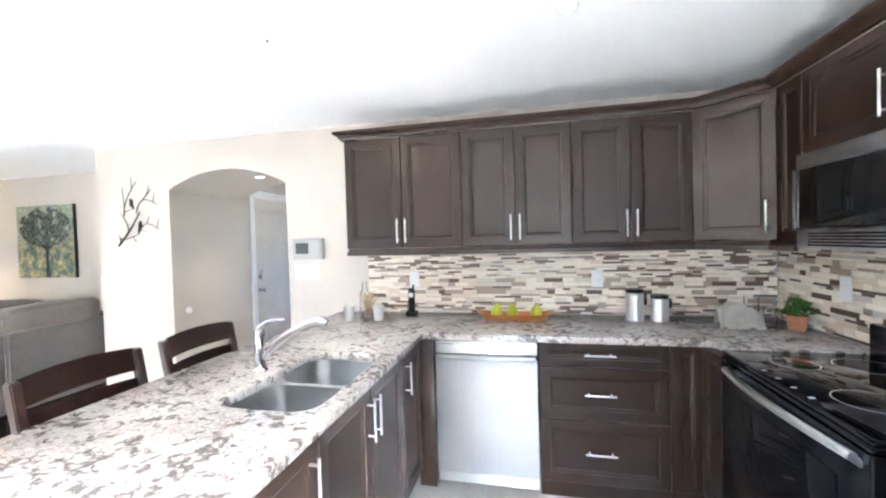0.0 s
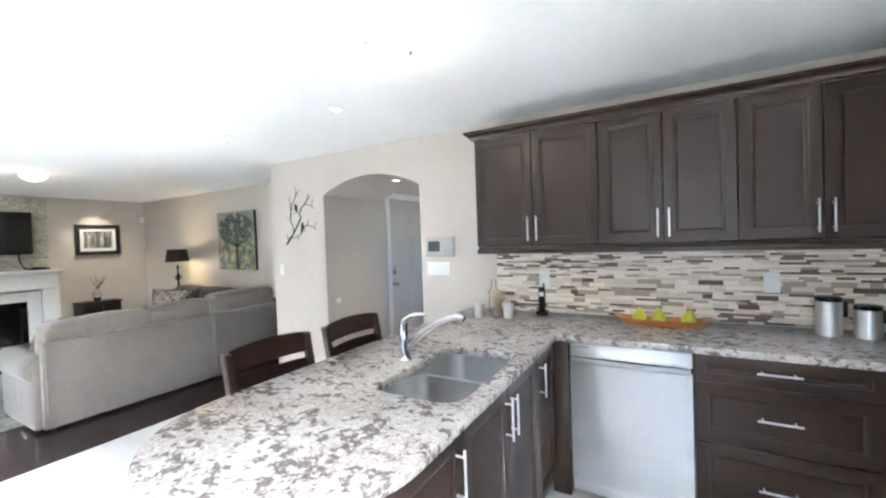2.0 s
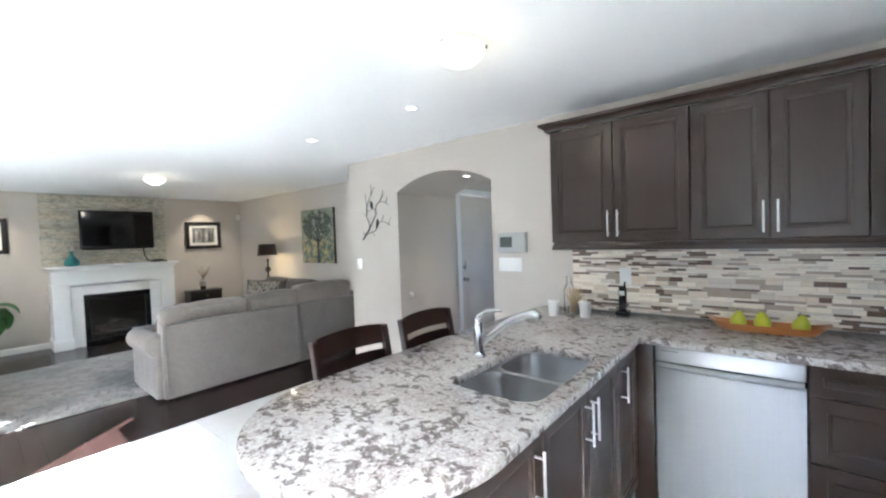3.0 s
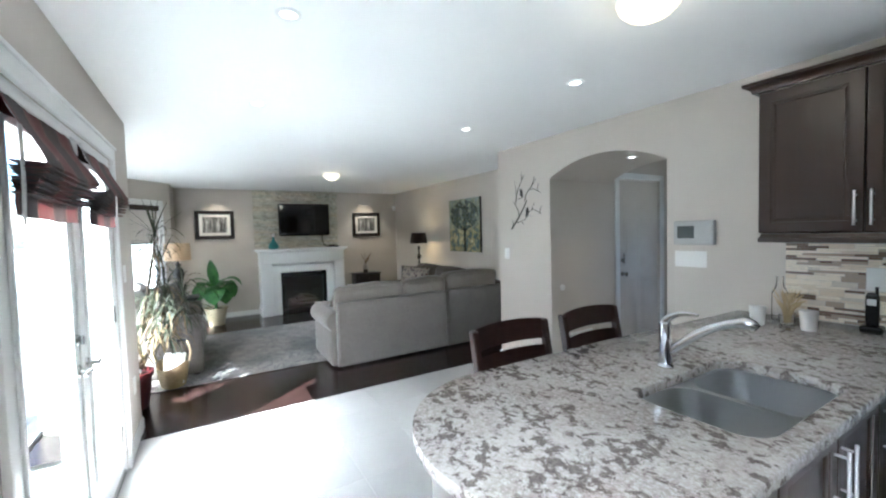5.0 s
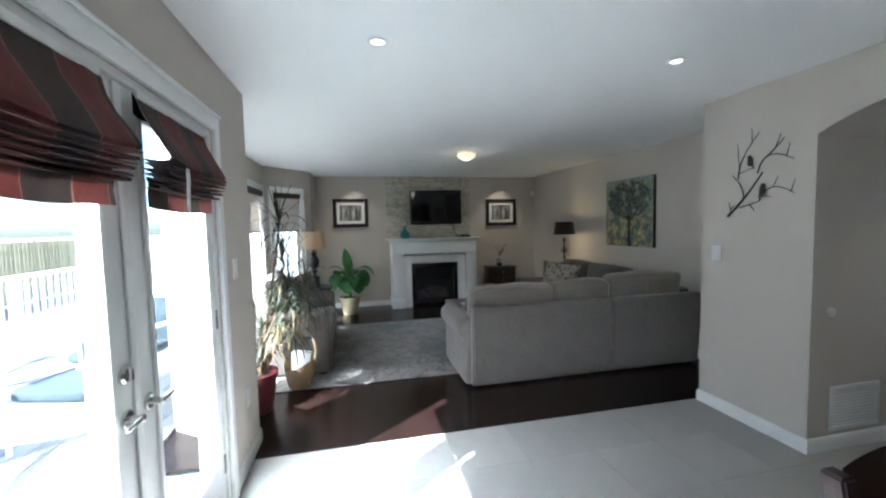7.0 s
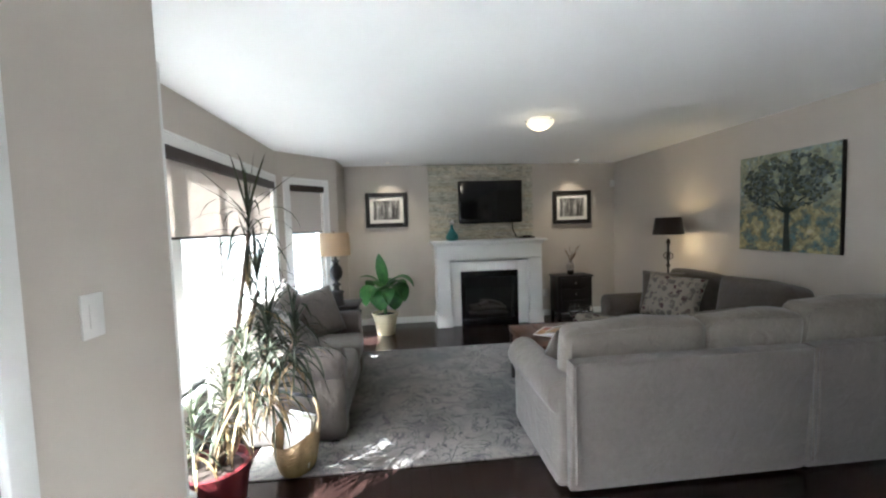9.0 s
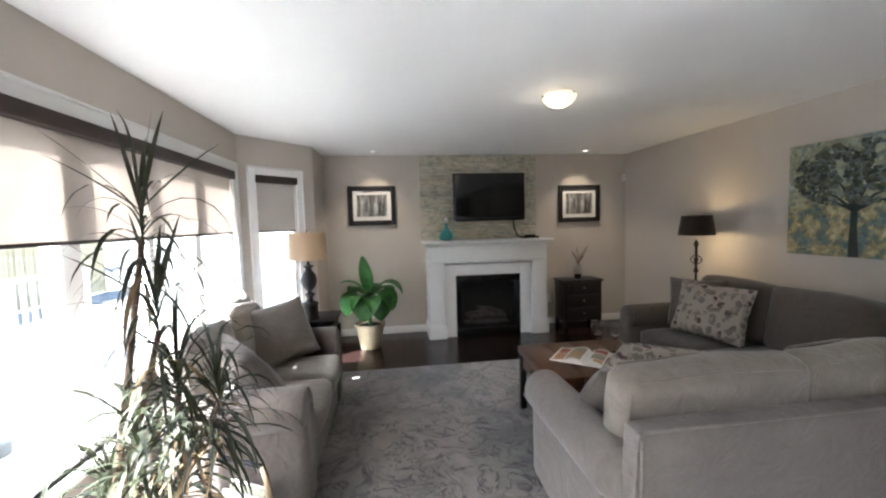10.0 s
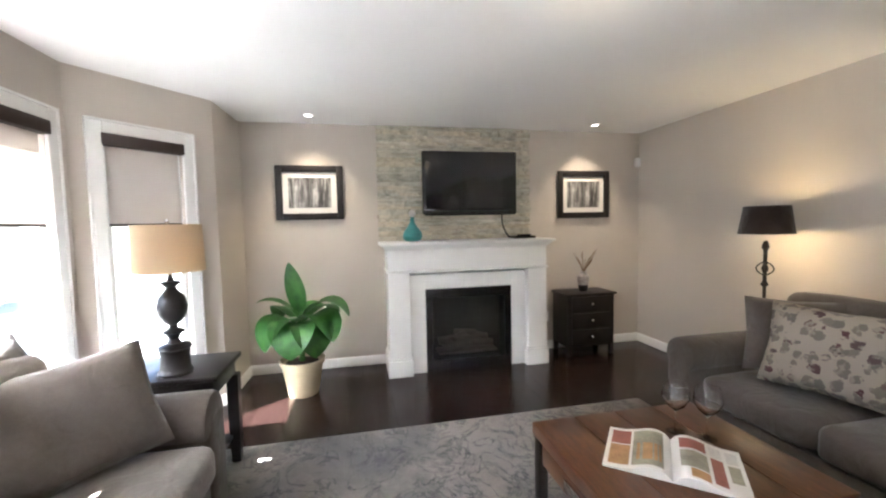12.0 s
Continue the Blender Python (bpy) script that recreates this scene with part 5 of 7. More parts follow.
# chairs at the peninsula
def counter_chair():
    ob = thing("counter_chair", (0, 0, 0), "dark-stained wooden slat-back chair at the peninsula", "chair", "chairs at the peninsula")
    w, h = 0.235, 1.02
    part("seat", soft(-0.02, -w, 0.60, 0.42, w, 0.645, 0.02, 0.004, 7), CHAIRWOOD, ob)
    for s in (-1, 1):
        y = s * (w - 0.018)
        part("leg", tube([(0.39, y, 0.0), (0.385, y, 0.60)], [0.017, 0.022], 4), CHAIRWOOD, ob)
        pts = [(0.02, y, 0.0), (0.045, y, 0.3), (0.045, y, 0.62), (0.02, y, 0.80), (-0.02, y, h)]
        b = bmesh.new()
        rings = [[b.verts.new((p[0] + a, p[1] + c, p[2])) for a, c in ((-0.02, -0.017), (0.02, -0.017), (0.02, 0.017), (-0.02, 0.017))] for p in pts]
        for r, q in zip(rings, rings[1:]):
            for i in range(4):
                b.faces.new((r[i], r[(i + 1) % 4], q[(i + 1) % 4], q[i]))
        b.faces.new(rings[0]); b.faces.new(rings[-1])
        bmesh.ops.bevel(b, geom=list(b.edges), offset=0.005, segments=2, affect="EDGES")
        part("back_post", b, CHAIRWOOD, ob)
        part("side_rail", box(0.05, y - 0.01, 0.53, 0.38, y + 0.01, 0.599, 0.003), CHAIRWOOD, ob)
        part("stretcher", box(0.05, y - 0.008, 0.22, 0.38, y + 0.008, 0.25, 0.003), CHAIRWOOD, ob)
    part("front_rail", box(0.376, -w + 0.035, 0.53, 0.396, w - 0.035, 0.599, 0.003), CHAIRWOOD, ob)
    part("footrest", box(0.376, -w + 0.035, 0.20, 0.398, w - 0.035, 0.235, 0.004), CHAIRWOOD, ob)
    for z0, z1 in ((0.925, 1.025), (0.80, 0.895), (0.675, 0.765)):
        b = bmesh.new()
        n = 10
        rows = []
        for z in (z0, z0 + 0.01, (z0 + z1) / 2, z1 - 0.008, z1):
            lean = 0.02 - (z - 0.80) * 0.18 if z > 0.8 else 0.03
            rows.append([b.verts.new((lean - 0.022 * (1 - (2 * i / n - 1) ** 2), (w - 0.03) * (2 * i / n - 1), z + (0.012 * (1 - (2 * i / n - 1) ** 2) if z1 > 1 and z > 1 else 0.006 * (1 - (2 * i / n - 1) ** 2)))) for i in range(n + 1)])
        for r, q in zip(rows, rows[1:]):
            for i in range(n):
                b.faces.new((r[i], r[i + 1], q[i + 1], q[i]))
        bmesh.ops.solidify(b, geom=list(b.faces), thickness=0.02)
        part("slat", b, CHAIRWOOD, ob)
    return ob


chair = counter_chair()
chair.matrix_basis = pose(-1.535, 1.22, 0)
copy_thing(chair, pose(-1.535, 1.785, 0, 0, 0, 1.5))


# things on the worktop
Z = 0.928


def tray_of_pears():
    b = bmesh.new()
    rings = []
    for z, k, drop in ((0.0, 0.72, 0), (0.004, 0.78, 0), (0.04, 1.0, 0), (0.038, 0.97, 0), (0.012, 0.74, 0)):
        ring = []
        for i in range(36):
            a = 2 * math.pi * i / 36
            c, s = math.cos(a), math.sin(a)
            lift_end = 0.022 * abs(c) ** 3 if k > 0.9 else 0
            ring.append(b.verts.new((0.07 + 0.255 * k * math.copysign(abs(c) ** 0.5, c), 2.665 + 0.075 * k * math.copysign(abs(s) ** 0.6, s), Z + z + lift_end)))
        rings.append(ring)
    for a, c in zip(rings, rings[1:]):
        for i in range(36):
            b.faces.new((a[i], a[(i + 1) % 36], c[(i + 1) % 36], c[i]))
    b.faces.new(rings[0][::-1]); b.faces.new(rings[-1])
    single("fruit_tray", b, TRAYWOOD, (0.07, 2.665, Z), "long orange-brown wooden tray holding pears", "tray")
    for x, lean in ((-0.05, 6), (0.06, -4), (0.205, 8)):
        ob = thing("pear", (x, 2.665, Z + 0.013), "yellow-green pear in a wooden tray", "pear", "pears in the tray")
        part("fruit", lathe([(0.012, 0.0), (0.03, 0.006), (0.038, 0.028), (0.034, 0.05), (0.022, 0.07), (0.015, 0.084), (0.004, 0.09)], (x, 2.665, Z + 0.013), 20, turn=pose(0, 0, 0, lean, lean)), PEAR, ob)
        part("stem", tube([(x, 2.665, Z + 0.10), (x + 0.004, 2.665, Z + 0.115)], 0.0018, 6), TWIG, ob)


tray_of_pears()


def canister(x, y, r, h):
    ob = thing("canister", (x, y, Z), "brushed steel kitchen canister with a lid", "canister", "steel canisters")
    part("body", lathe([(r - 0.003, 0), (r, 0.004), (r, h - 0.004), (r - 0.002, h)], (x, y, Z), 32), STEEL, ob)
    part("lid", lathe([(r + 0.001, h), (r + 0.001, h + 0.02), (r - 0.006, h + 0.024), (0.002, h + 0.025)], (x, y, Z), 32), BLACK, ob, "dark rimmed lid")
    part("clasp", box(x + r - 0.002, y - 0.012, Z + h * 0.55, x + r + 0.018, y + 0.012, Z + h, 0.004), BLACK, ob)


canister(0.815, 2.70, 0.052, 0.175)
canister(0.955, 2.69, 0.05, 0.14)


def cup(x, y):
    single("cup", lathe([(0.026, 0), (0.03, 0.003), (0.038, 0.10), (0.035, 0.10), (0.028, 0.008), (0.002, 0.006)], (x, y, Z), 28), CERAMIC, (x, y, Z), "plain white ceramic cup", "cup", "white cups")


cup(-1.045, 2.52)
cup(-0.845, 2.56)


def phone():
    x, y = -0.66, 2.735
    ob = thing("cordless_phone", (x, y, Z), "black cordless phone upright in its charging stand", "telephone")
    part("stand", soft(x - 0.04, y - 0.035, Z, x + 0.04, y + 0.04, Z + 0.035, 0.012, 0.002, 6), BLACK, ob)
    b = soft(x - 0.023, y - 0.014, Z + 0.03, x + 0.023, y + 0.014, Z + 0.195, 0.012, 0.002, 6)
    tube([(x + 0.014, y, Z + 0.19), (x + 0.014, y, Z + 0.225)], 0.006, 8, bm=b)
    part("handset", b, BLACK, ob)
    part("display", box(x - 0.016, y - 0.0175, Z + 0.135, x + 0.016, y - 0.0145, Z + 0.165, 0.001), PLASTIC, ob, "pale display")


phone()


def dried_bouquet():
    x, y = -0.965, 2.66
    ob = thing("glass_bottle", (x - 0.06, 2.72, Z), "clear square glass bottle", "bottle")
    part("bottle", lathe([(0.035, 0.0), (0.038, 0.004), (0.038, 0.15), (0.02, 0.19), (0.016, 0.24), (0.018, 0.245), (0.012, 0.245), (0.012, 0.19), (0.033, 0.148), (0.033, 0.008), (0.002, 0.006)], (x - 0.06, 2.745, Z), 24), CLEAR, ob)
    ob = thing("dried_grass_bundle", (x, y, Z), "small bundle of dried straw grass in a jar", "dried plants")
    part("jar", lathe([(0.03, 0.0), (0.033, 0.004), (0.036, 0.05), (0.033, 0.05), (0.028, 0.007), (0.002, 0.006)], (x, y, Z), 22), CLEAR, ob)
    rnd = random.Random(5)
    b = bmesh.new()
    for k in range(46):
        a, l, t = rnd.uniform(0, 6.28), rnd.uniform(0.10, 0.19), rnd.uniform(0.02, 0.09)
        top = (x + t * math.cos(a), y + t * math.sin(a), Z + l)
        tube(arc((x + 0.012 * math.cos(a), y + 0.012 * math.sin(a), Z + 0.008), (x + 0.4 * t * math.cos(a), y + 0.4 * t * math.sin(a), Z + l * 0.6), top, 4), [0.0016, 0.0014, 0.0014, 0.004, 0.0008], 5, bm=b)
    tagged(part("grass", b, STRAW, ob), kind="stuff")


dried_bouquet()


def towel_and_jars():
    x, y = 1.30, 2.56
    b = bmesh.new()
    n = 18
    rows = []
    for i in range(n + 1):
        row = []
        for j in range(n + 1):
            u, v = i / n, j / n
            zz = 0.004 + 0.125 * max(0, math.sin(math.pi * v)) ** 1.4 * (0.55 + 0.45 * math.sin(2.4 * u + 0.6)) + 0.03 * noise.noise(Vector((u * 5, v * 5, 3))) + 0.012 * noise.noise(Vector((u * 13, v * 13, 5)))
            row.append(b.verts.new((x - 0.10 + 0.22 * u + 0.03 * v, y - 0.09 + 0.17 * v, Z + max(0.003, zz))))
        rows.append(row)
    for i in range(n):
        for j in range(n):
            b.faces.new((rows[i][j], rows[i + 1][j], rows[i + 1][j + 1], rows[i][j + 1]))
    bmesh.ops.solidify(b, geom=list(b.faces), thickness=0.004)
    single("tea_towel", b, CLOTH, (x, y, Z), "cream tea towel draped over a low stand", "towel")
    for xx, yy, r, h in ((1.435, 2.66, 0.036, 0.16), (1.50, 2.60, 0.032, 0.11)):
        single("glass_jar", lathe([(r - 0.003, 0), (r, 0.004), (r, h), (r - 0.003, h), (r - 0.004, 0.008), (0.002, 0.006)], (xx, yy, Z), 26), CLEAR, (xx, yy, Z), "clear straight-sided drinking glass", "glass", "glasses on the worktop")
    px, py = 1.575, 2.50
    ob = thing("potted_herb", (px, py, Z), "small leafy green herb in a terracotta pot", "plant")
    part("pot", lathe([(0.034, 0), (0.036, 0.003), (0.046, 0.06), (0.05, 0.062), (0.05, 0.08), (0.046, 0.08), (0.044, 0.066), (0.002, 0.064)], (px, py, Z), 26), CLAY, ob)
    rnd = random.Random(9)
    b = bmesh.new()
    for k in range(170):
        a, e, d = rnd.uniform(0, 6.28), rnd.uniform(0.1, 1.5), rnd.uniform(0.04, 0.088)
        c = Vector((px + d * math.cos(a) * math.cos(e), py + d * math.sin(a) * math.cos(e), Z + 0.085 + d * math.sin(e) * 0.95))
        s = rnd.uniform(0.012, 0.02)
        q = Matrix.Translation(c) @ Euler((rnd.uniform(-0.9, 0.9), rnd.uniform(-0.9, 0.9), a)).to_matrix().to_4x4()
        vs = [b.verts.new(q @ Vector(p)) for p in ((-s, 0, 0), (0, -s * 0.55, 0.003), (s, 0, 0), (0, s * 0.55, 0.003))]
        b.faces.new(vs)
    for k in range(14):
        a = rnd.uniform(0, 6.28)
        tube([(px, py, Z + 0.06), (px + 0.05 * math.cos(a), py + 0.05 * math.sin(a), Z + 0.12)], 0.0015, 5, bm=b)
    part("foliage", b, HERB, ob)


towel_and_jars()

# ---- living room ----
rug = single("rug", box(-7.06, -0.68, 0.0, -4.75, 2.64, 0.011, 0.004), RUG, (-5.9, 0.98, 0.0), "grey and ivory marbled area rug on dark hardwood", "rug")


def fireplace():
    ob = thing("fireplace", (-8.2, 1.57, 0), "white painted mantel round a black gas fireplace", "fireplace")
    xb, xf = XF, -8.03
    part("left_cheek", box(xb, 0.99, 0, xf, 1.135, 0.93, 0.003), TRIM, ob)
    part("right_cheek", box(xb, 1.985, 0, xf, 2.13, 0.93, 0.003), TRIM, ob)
    part("lintel", box(xb, 1.1355, 0.79, xf - 0.001, 1.9845, 0.93, 0.003), TRIM, ob)
    for y0, y1 in ((0.79, 0.985), (2.135, 2.33)):
        p = part("pilaster", box(xb, y0, 0, xf + 0.05, y1, 0.955, 0.004), TRIM, ob)
        part("plinth", box(xb, y0 - 0.018, 0, xf + 0.07, y1 + 0.014, 0.15, 0.006), TRIM, p)
        part("plinth_cap", box(xb, y0 - 0.010, 0.1505, xf + 0.062, y1 + 0.008, 0.172, 0.006), TRIM, p)
    part("frieze", box(xb, 0.79, 0.9555, xf + 0.052, 2.33, 1.165, 0.004), TRIM, ob)
    part("frieze_bead", extruded([(0, 0), (0.012, 0.003), (0.014, 0.012), (0.008, 0.02), (0, 0.022)], [(xb + 0.02, 0.79, 0.956), (xf + 0.052, 0.79, 0.956), (xf + 0.052, 2.33, 0.956), (xb + 0.02, 2.33, 0.956)]), TRIM, ob)
    part("cornice", extruded([(0, 0), (0.01, 0), (0.016, 0.014), (0.04, 0.034), (0.046, 0.044), (0, 0.044)], [(xb + 0.005, 0.79, 1.165), (xf + 0.052, 0.79, 1.165), (xf + 0.052, 2.33, 1.165), (xb + 0.005, 2.33, 1.165)]), TRIM, ob)
    part("mantel_shelf", box(xb + 0.045, 0.725, 1.2095, xf + 0.125, 2.395, 1.238, 0.006), TRIM, ob)
    f = part("firebox", box(xb + 0.005, 1.136, 0.0, xb + 0.02, 1.984, 0.789), FIREBLACK, ob, "black firebox back")
    for nm, q in (("liner_side", (1.1365, 0.0, 1.146, 0.788)), ("liner_side", (1.974, 0.0, 1.9835, 0.788)), ("liner_top", (1.147, 0.776, 1.973, 0.788)), ("liner_floor", (1.147, 0.0, 1.973, 0.012))):
        part(nm, box(xb + 0.021, q[0], q[1], xf - 0.036, q[2], q[3]), FIREBLACK, ob)
    b = box(xf - 0.025, 1.136, 0.70, xf - 0.008, 1.984, 0.789, 0.003)
    box(xf - 0.025, 1.136, 0.0, xf - 0.008, 1.984, 0.10, 0.003, bm=b)
    box(xf - 0.025, 1.136, 0.10, xf - 0.008, 1.20, 0.70, 0.003, bm=b)
    box(xf - 0.025, 1.92, 0.10, xf - 0.008, 1.984, 0.70, 0.003, bm=b)
    part("surround", b, BLACK, ob, "black metal surround")
    for k in range(4):
        part("louvre", box(xf - 0.0075, 1.15, 0.715 + 0.017 * k, xf - 0.001, 1.97, 0.725 + 0.017 * k, 0.002), BLACK, ob)
    part("glass_front", box(xf - 0.034, 1.20, 0.10, xf - 0.030, 1.92, 0.70), CLEAR, ob)
    part("grate", box(xb + 0.10, 1.27, 0.13, xf - 0.07, 1.86, 0.15, 0.004), LOGS, ob, "pale ember bed")
    for a, c, r in (((-8.14, 1.32, 0.20), (-8.20, 1.83, 0.19), 0.04), ((-8.27, 1.30, 0.215), (-8.25, 1.80, 0.23), 0.045), ((-8.13, 1.42, 0.265), (-8.27, 1.66, 0.29), 0.034), ((-8.26, 1.45, 0.31), (-8.14, 1.74, 0.27), 0.03)):
        pts = arc(a, (Vector(a) + Vector(c)) / 2 + Vector((0, 0, 0.02)), c, 7)
        part("log", tube(pts, [r * (0.9 + 0.15 * math.sin(3 * i)) for i in range(8)], 10), LOGS, ob, "grey ceramic log")


fireplace()


def television():
    ob = thing("television", (-8.25, 1.645, 1.49), "black wall-mounted flat television, switched off", "television")
    x = -8.235
    part("case", box(x - 0.06, 1.165, 1.492, x, 2.13, 2.108, 0.012), BLACK, ob)
    part("bezel", box(x - 0.001, 1.168, 1.495, x + 0.008, 2.127, 2.105, 0.004), BLACK, ob)
    part("screen", box(x + 0.0082, 1.195, 1.545, x + 0.0102, 2.10, 2.08), BLACKGLASS, ob, "dark glossy screen")
    part("speaker_strip", soft(x + 0.002, 1.18, 1.478, x + 0.014, 2.115, 1.53, 0.005, 0.002, 5), BLACK, ob)
    part("badge", box(x + 0.0145, 1.63, 1.505, x + 0.0155, 1.67, 1.511), INK4, ob)
    part("wall_bracket", box(XF + 0.04, 1.45, 1.65, x - 0.061, 1.85, 1.95, 0.006), BLACK, ob)
    part("cable", tube(arc((x - 0.03, 1.99, 1.50), (x - 0.02, 1.985, 1.38), (-8.22, 2.04, 1.25), 8), 0.008, 8), BLACK, ob, "black hanging cable")


television()


def mantel_things():
    z = 1.238
    x, y = -8.12, 1.04
    ob = thing("teal_bottle", (x, y, z), "squat teal ceramic bottle with a round stopper", "vase")
    part("bottle", lathe([(0.052, 0), (0.080, 0.012), (0.095, 0.045), (0.084, 0.09), (0.046, 0.14), (0.022, 0.18), (0.018, 0.225), (0.023, 0.230), (0.004, 0.231)], (x, y, z), 28), TEAL, ob)
    part("stopper", lathe([(0.008, 0.225), (0.024, 0.238), (0.031, 0.262), (0.022, 0.285), (0.003, 0.293)], (x, y + 0.0, z), 20), CERAMIC, ob, "pale round stopper")
    ob = thing("set_top_box", (-8.15, 2.16, z), "black set-top box lying on the mantel", "electronics")
    part("case", box(-8.24, 2.04, z, -8.06, 2.26, z + 0.026, 0.006), BLACK, ob)
    part("remote", soft(-8.12, 2.08, z + 0.0262, -8.08, 2.22, z + 0.044, 0.009, 0.002, 6), BLACK, ob)


mantel_things()


def framed_photo(y0, y1, z0, z1):
    x = XF
    ob = thing("framed_photograph", (x + 0.01, (y0 + y1) / 2, z0), "black framed grey woodland photograph with white mat", "picture", "framed photographs")
    w = 0.062
    b = box(x, y0, z0, x + 0.028, y0 + w, z1, 0.006)
    box(x, y1 - w, z0, x + 0.028, y1, z1, 0.006, bm=b)
    box(x, y0 + w, z0, x + 0.0275, y1 - w, z0 + w, 0.006, bm=b)
    box(x, y0 + w, z1 - w, x + 0.0275, y1 - w, z1, 0.006, bm=b)
    part("frame", b, DARKWOOD, ob)
    part("mat", box(x, y0 + w, z0 + w, x + 0.010, y1 - w, z1 - w), MATBOARD, ob)
    m = 0.052
    part("photograph", box(x + 0.0101, y0 + w + m, z0 + w + m, x + 0.0115, y1 - w - m, z1 - w - m), PHOTO, ob)


framed_photo(-0.205, 0.412, 1.462, 1.975)
framed_photo(2.668, 3.285, 1.432, 1.945)


def tree_canvas():
    x0, x1, z0, z1, y = -6.015, -5.11, 1.138, 2.015, YL
    xm, zm = (x0 + x1) / 2, (z0 + z1) / 2
    ob = thing("canvas_painting", (xm, y - 0.02, zm), "canvas painting of a dark tree on mottled blue and ochre", "painting")
    part("canvas", box(x0, y - 0.035, z0, x1, y, z1, 0.003), CANVAS, ob)
    part("wrapped_edge", box(x1 + 0.0005, y - 0.036, z0, x1 + 0.006, y, z1, 0.001), DARKWOOD, ob, "black painted side edge")
    yy = y - 0.036
    b = bmesh.new()

    def flat(pts, width):
        for (a, wa), (c, wc) in zip(list(zip(pts, width)), list(zip(pts[1:], width[1:]))):
            a, c = Vector(a), Vector(c)
            d = (c - a).normalized()
            n = Vector((-d.y, d.x))
            b.faces.new([b.verts.new((p.x, yy, p.y)) for p in (a - n * wa, a + n * wa, c + n * wc, c - n * wc)])

    flat([(xm + 0.03, z0 + 0.005), (xm + 0.025, z0 + 0.2), (xm + 0.03, z0 + 0.40), (xm + 0.02, z0 + 0.62)], [0.034, 0.024, 0.02, 0.012])
    for s in ((xm - 0.22, z0 + 0.50), (xm - 0.12, z0 + 0.62), (xm + 0.16, z0 + 0.62), (xm + 0.27, z0 + 0.50), (xm - 0.28, z0 + 0.44), (xm + 0.3, z0 + 0.42)):
        flat([(xm + 0.027, z0 + 0.34), ((xm + 0.027 + s[0]) / 2, (z0 + 0.40 + s[1]) / 2), s], [0.014, 0.009, 0.003])
    bmesh.ops.remove_doubles(b, verts=b.verts, dist=0.012)
    part("painted_trunk", b, TREEPAINT, ob, smooth=False)
    rnd = random.Random(3)
    tones = [bmesh.new() for _ in LEAFPAINT]
    for k in range(1400):
        a, r = rnd.uniform(0, 6.283), rnd.random() ** 0.55
        cx, cz = xm + 0.01 + 0.41 * r * math.cos(a), z0 + 0.61 + 0.235 * r * math.sin(a)
        if cx < x0 + 0.03 or cx > x1 - 0.03 or cz > z1 - 0.03 or noise.noise(Vector((cx * 9, cz * 9, 1))) < -0.22:
            continue
        s, t = rnd.uniform(0.006, 0.024), rnd.uniform(0, 3.14)
        lift = 0.0002 * (k % 9)
        b = tones[rnd.choices((0, 1, 2), (4, 4, 4))[0]]
        b.faces.new([b.verts.new((cx + s * math.cos(t + q), yy - 0.0006 - lift, cz + s * 0.8 * math.sin(t + q))) for q in (0, 1.3, 2.6, 3.9, 5.2)])
    for b, m in zip(tones, LEAFPAINT):
        tagged(part("painted_foliage", b, m, ob, smooth=False), kind="stuff")


tree_canvas()


def nightstand():
    x0, x1, y0, y1, t = -8.375, -8.06, 2.60, 3.13, 0.655
    ob = thing("nightstand", (-8.2, 2.89, 0), "black-brown wooden nightstand with three drawers", "nightstand")
    part("top", box(x0, y0 - 0.02, t - 0.022, x1 + 0.022, y1 + 0.02, t, 0.005), DARKWOOD, ob)
    part("body", box(x0, y0, 0.10, x1, y1, t - 0.0225, 0.004), DARKWOOD, ob)
    for yy in (y0 + 0.022, y1 - 0.022):
        for xx in (x0 + 0.022, x1 - 0.02):
            part("leg", box(xx - 0.021, yy - 0.0215, 0, xx + 0.0215, yy + 0.0215, 0.0995, 0.004), DARKWOOD, ob)
    for k in range(3):
        z0 = 0.125 + 0.17 * k
        d = part("drawer_front", box(x1 - 0.002, y0 + 0.05, z0, x1 + 0.012, y1 - 0.05, z0 + 0.155, 0.005), DARKWOOD, ob)
        part("knob", lathe([(0.006, 0), (0.006, 0.012), (0.014, 0.016), (0.015, 0.024), (0.008, 0.029)], (x1 + 0.012, (y0 + y1) / 2, z0 + 0.08), 16, turn=pose(0, 0, 0, 0, 90, 0)), NICKEL, d, "small metal knob")
    x, y = -8.19, 2.855
    ob = thing("twig_vase", (x, y, t), "mottled pale vase holding dry twigs", "vase")
    part("vase", lathe([(0.036, 0), (0.04, 0.005), (0.05, 0.07), (0.062, 0.12), (0.058, 0.16), (0.034, 0.185), (0.032, 0.20), (0.04, 0.212), (0.034, 0.212), (0.026, 0.19), (0.002, 0.18)], (x, y, t), 28), VASEWARE, ob)
    part("foot_band", lathe([(0.0385, 0.002), (0.0425, 0.006), (0.0515, 0.066), (0.049, 0.068), (0.036, 0.004)], (x, y, t), 28), DARKWOOD, ob, "dark lower band")
    rnd = random.Random(12)
    for k in range(15):
        a, sp, l = rnd.uniform(0, 6.28), rnd.uniform(0.03, 0.2), rnd.uniform(0.30, 0.46)
        dx, dy = sp * math.cos(a) * 0.6, sp * math.sin(a)
        part("twig", tube(arc((x, y, t + 0.185), (x + dx * 0.35, y + dy * 0.35, t + l * 0.75), (x + dx, y + dy, t + l), 6), [0.0035, 0.003, 0.003, 0.0025, 0.003, 0.003, 0.0012], 5), TWIG, ob)


nightstand()


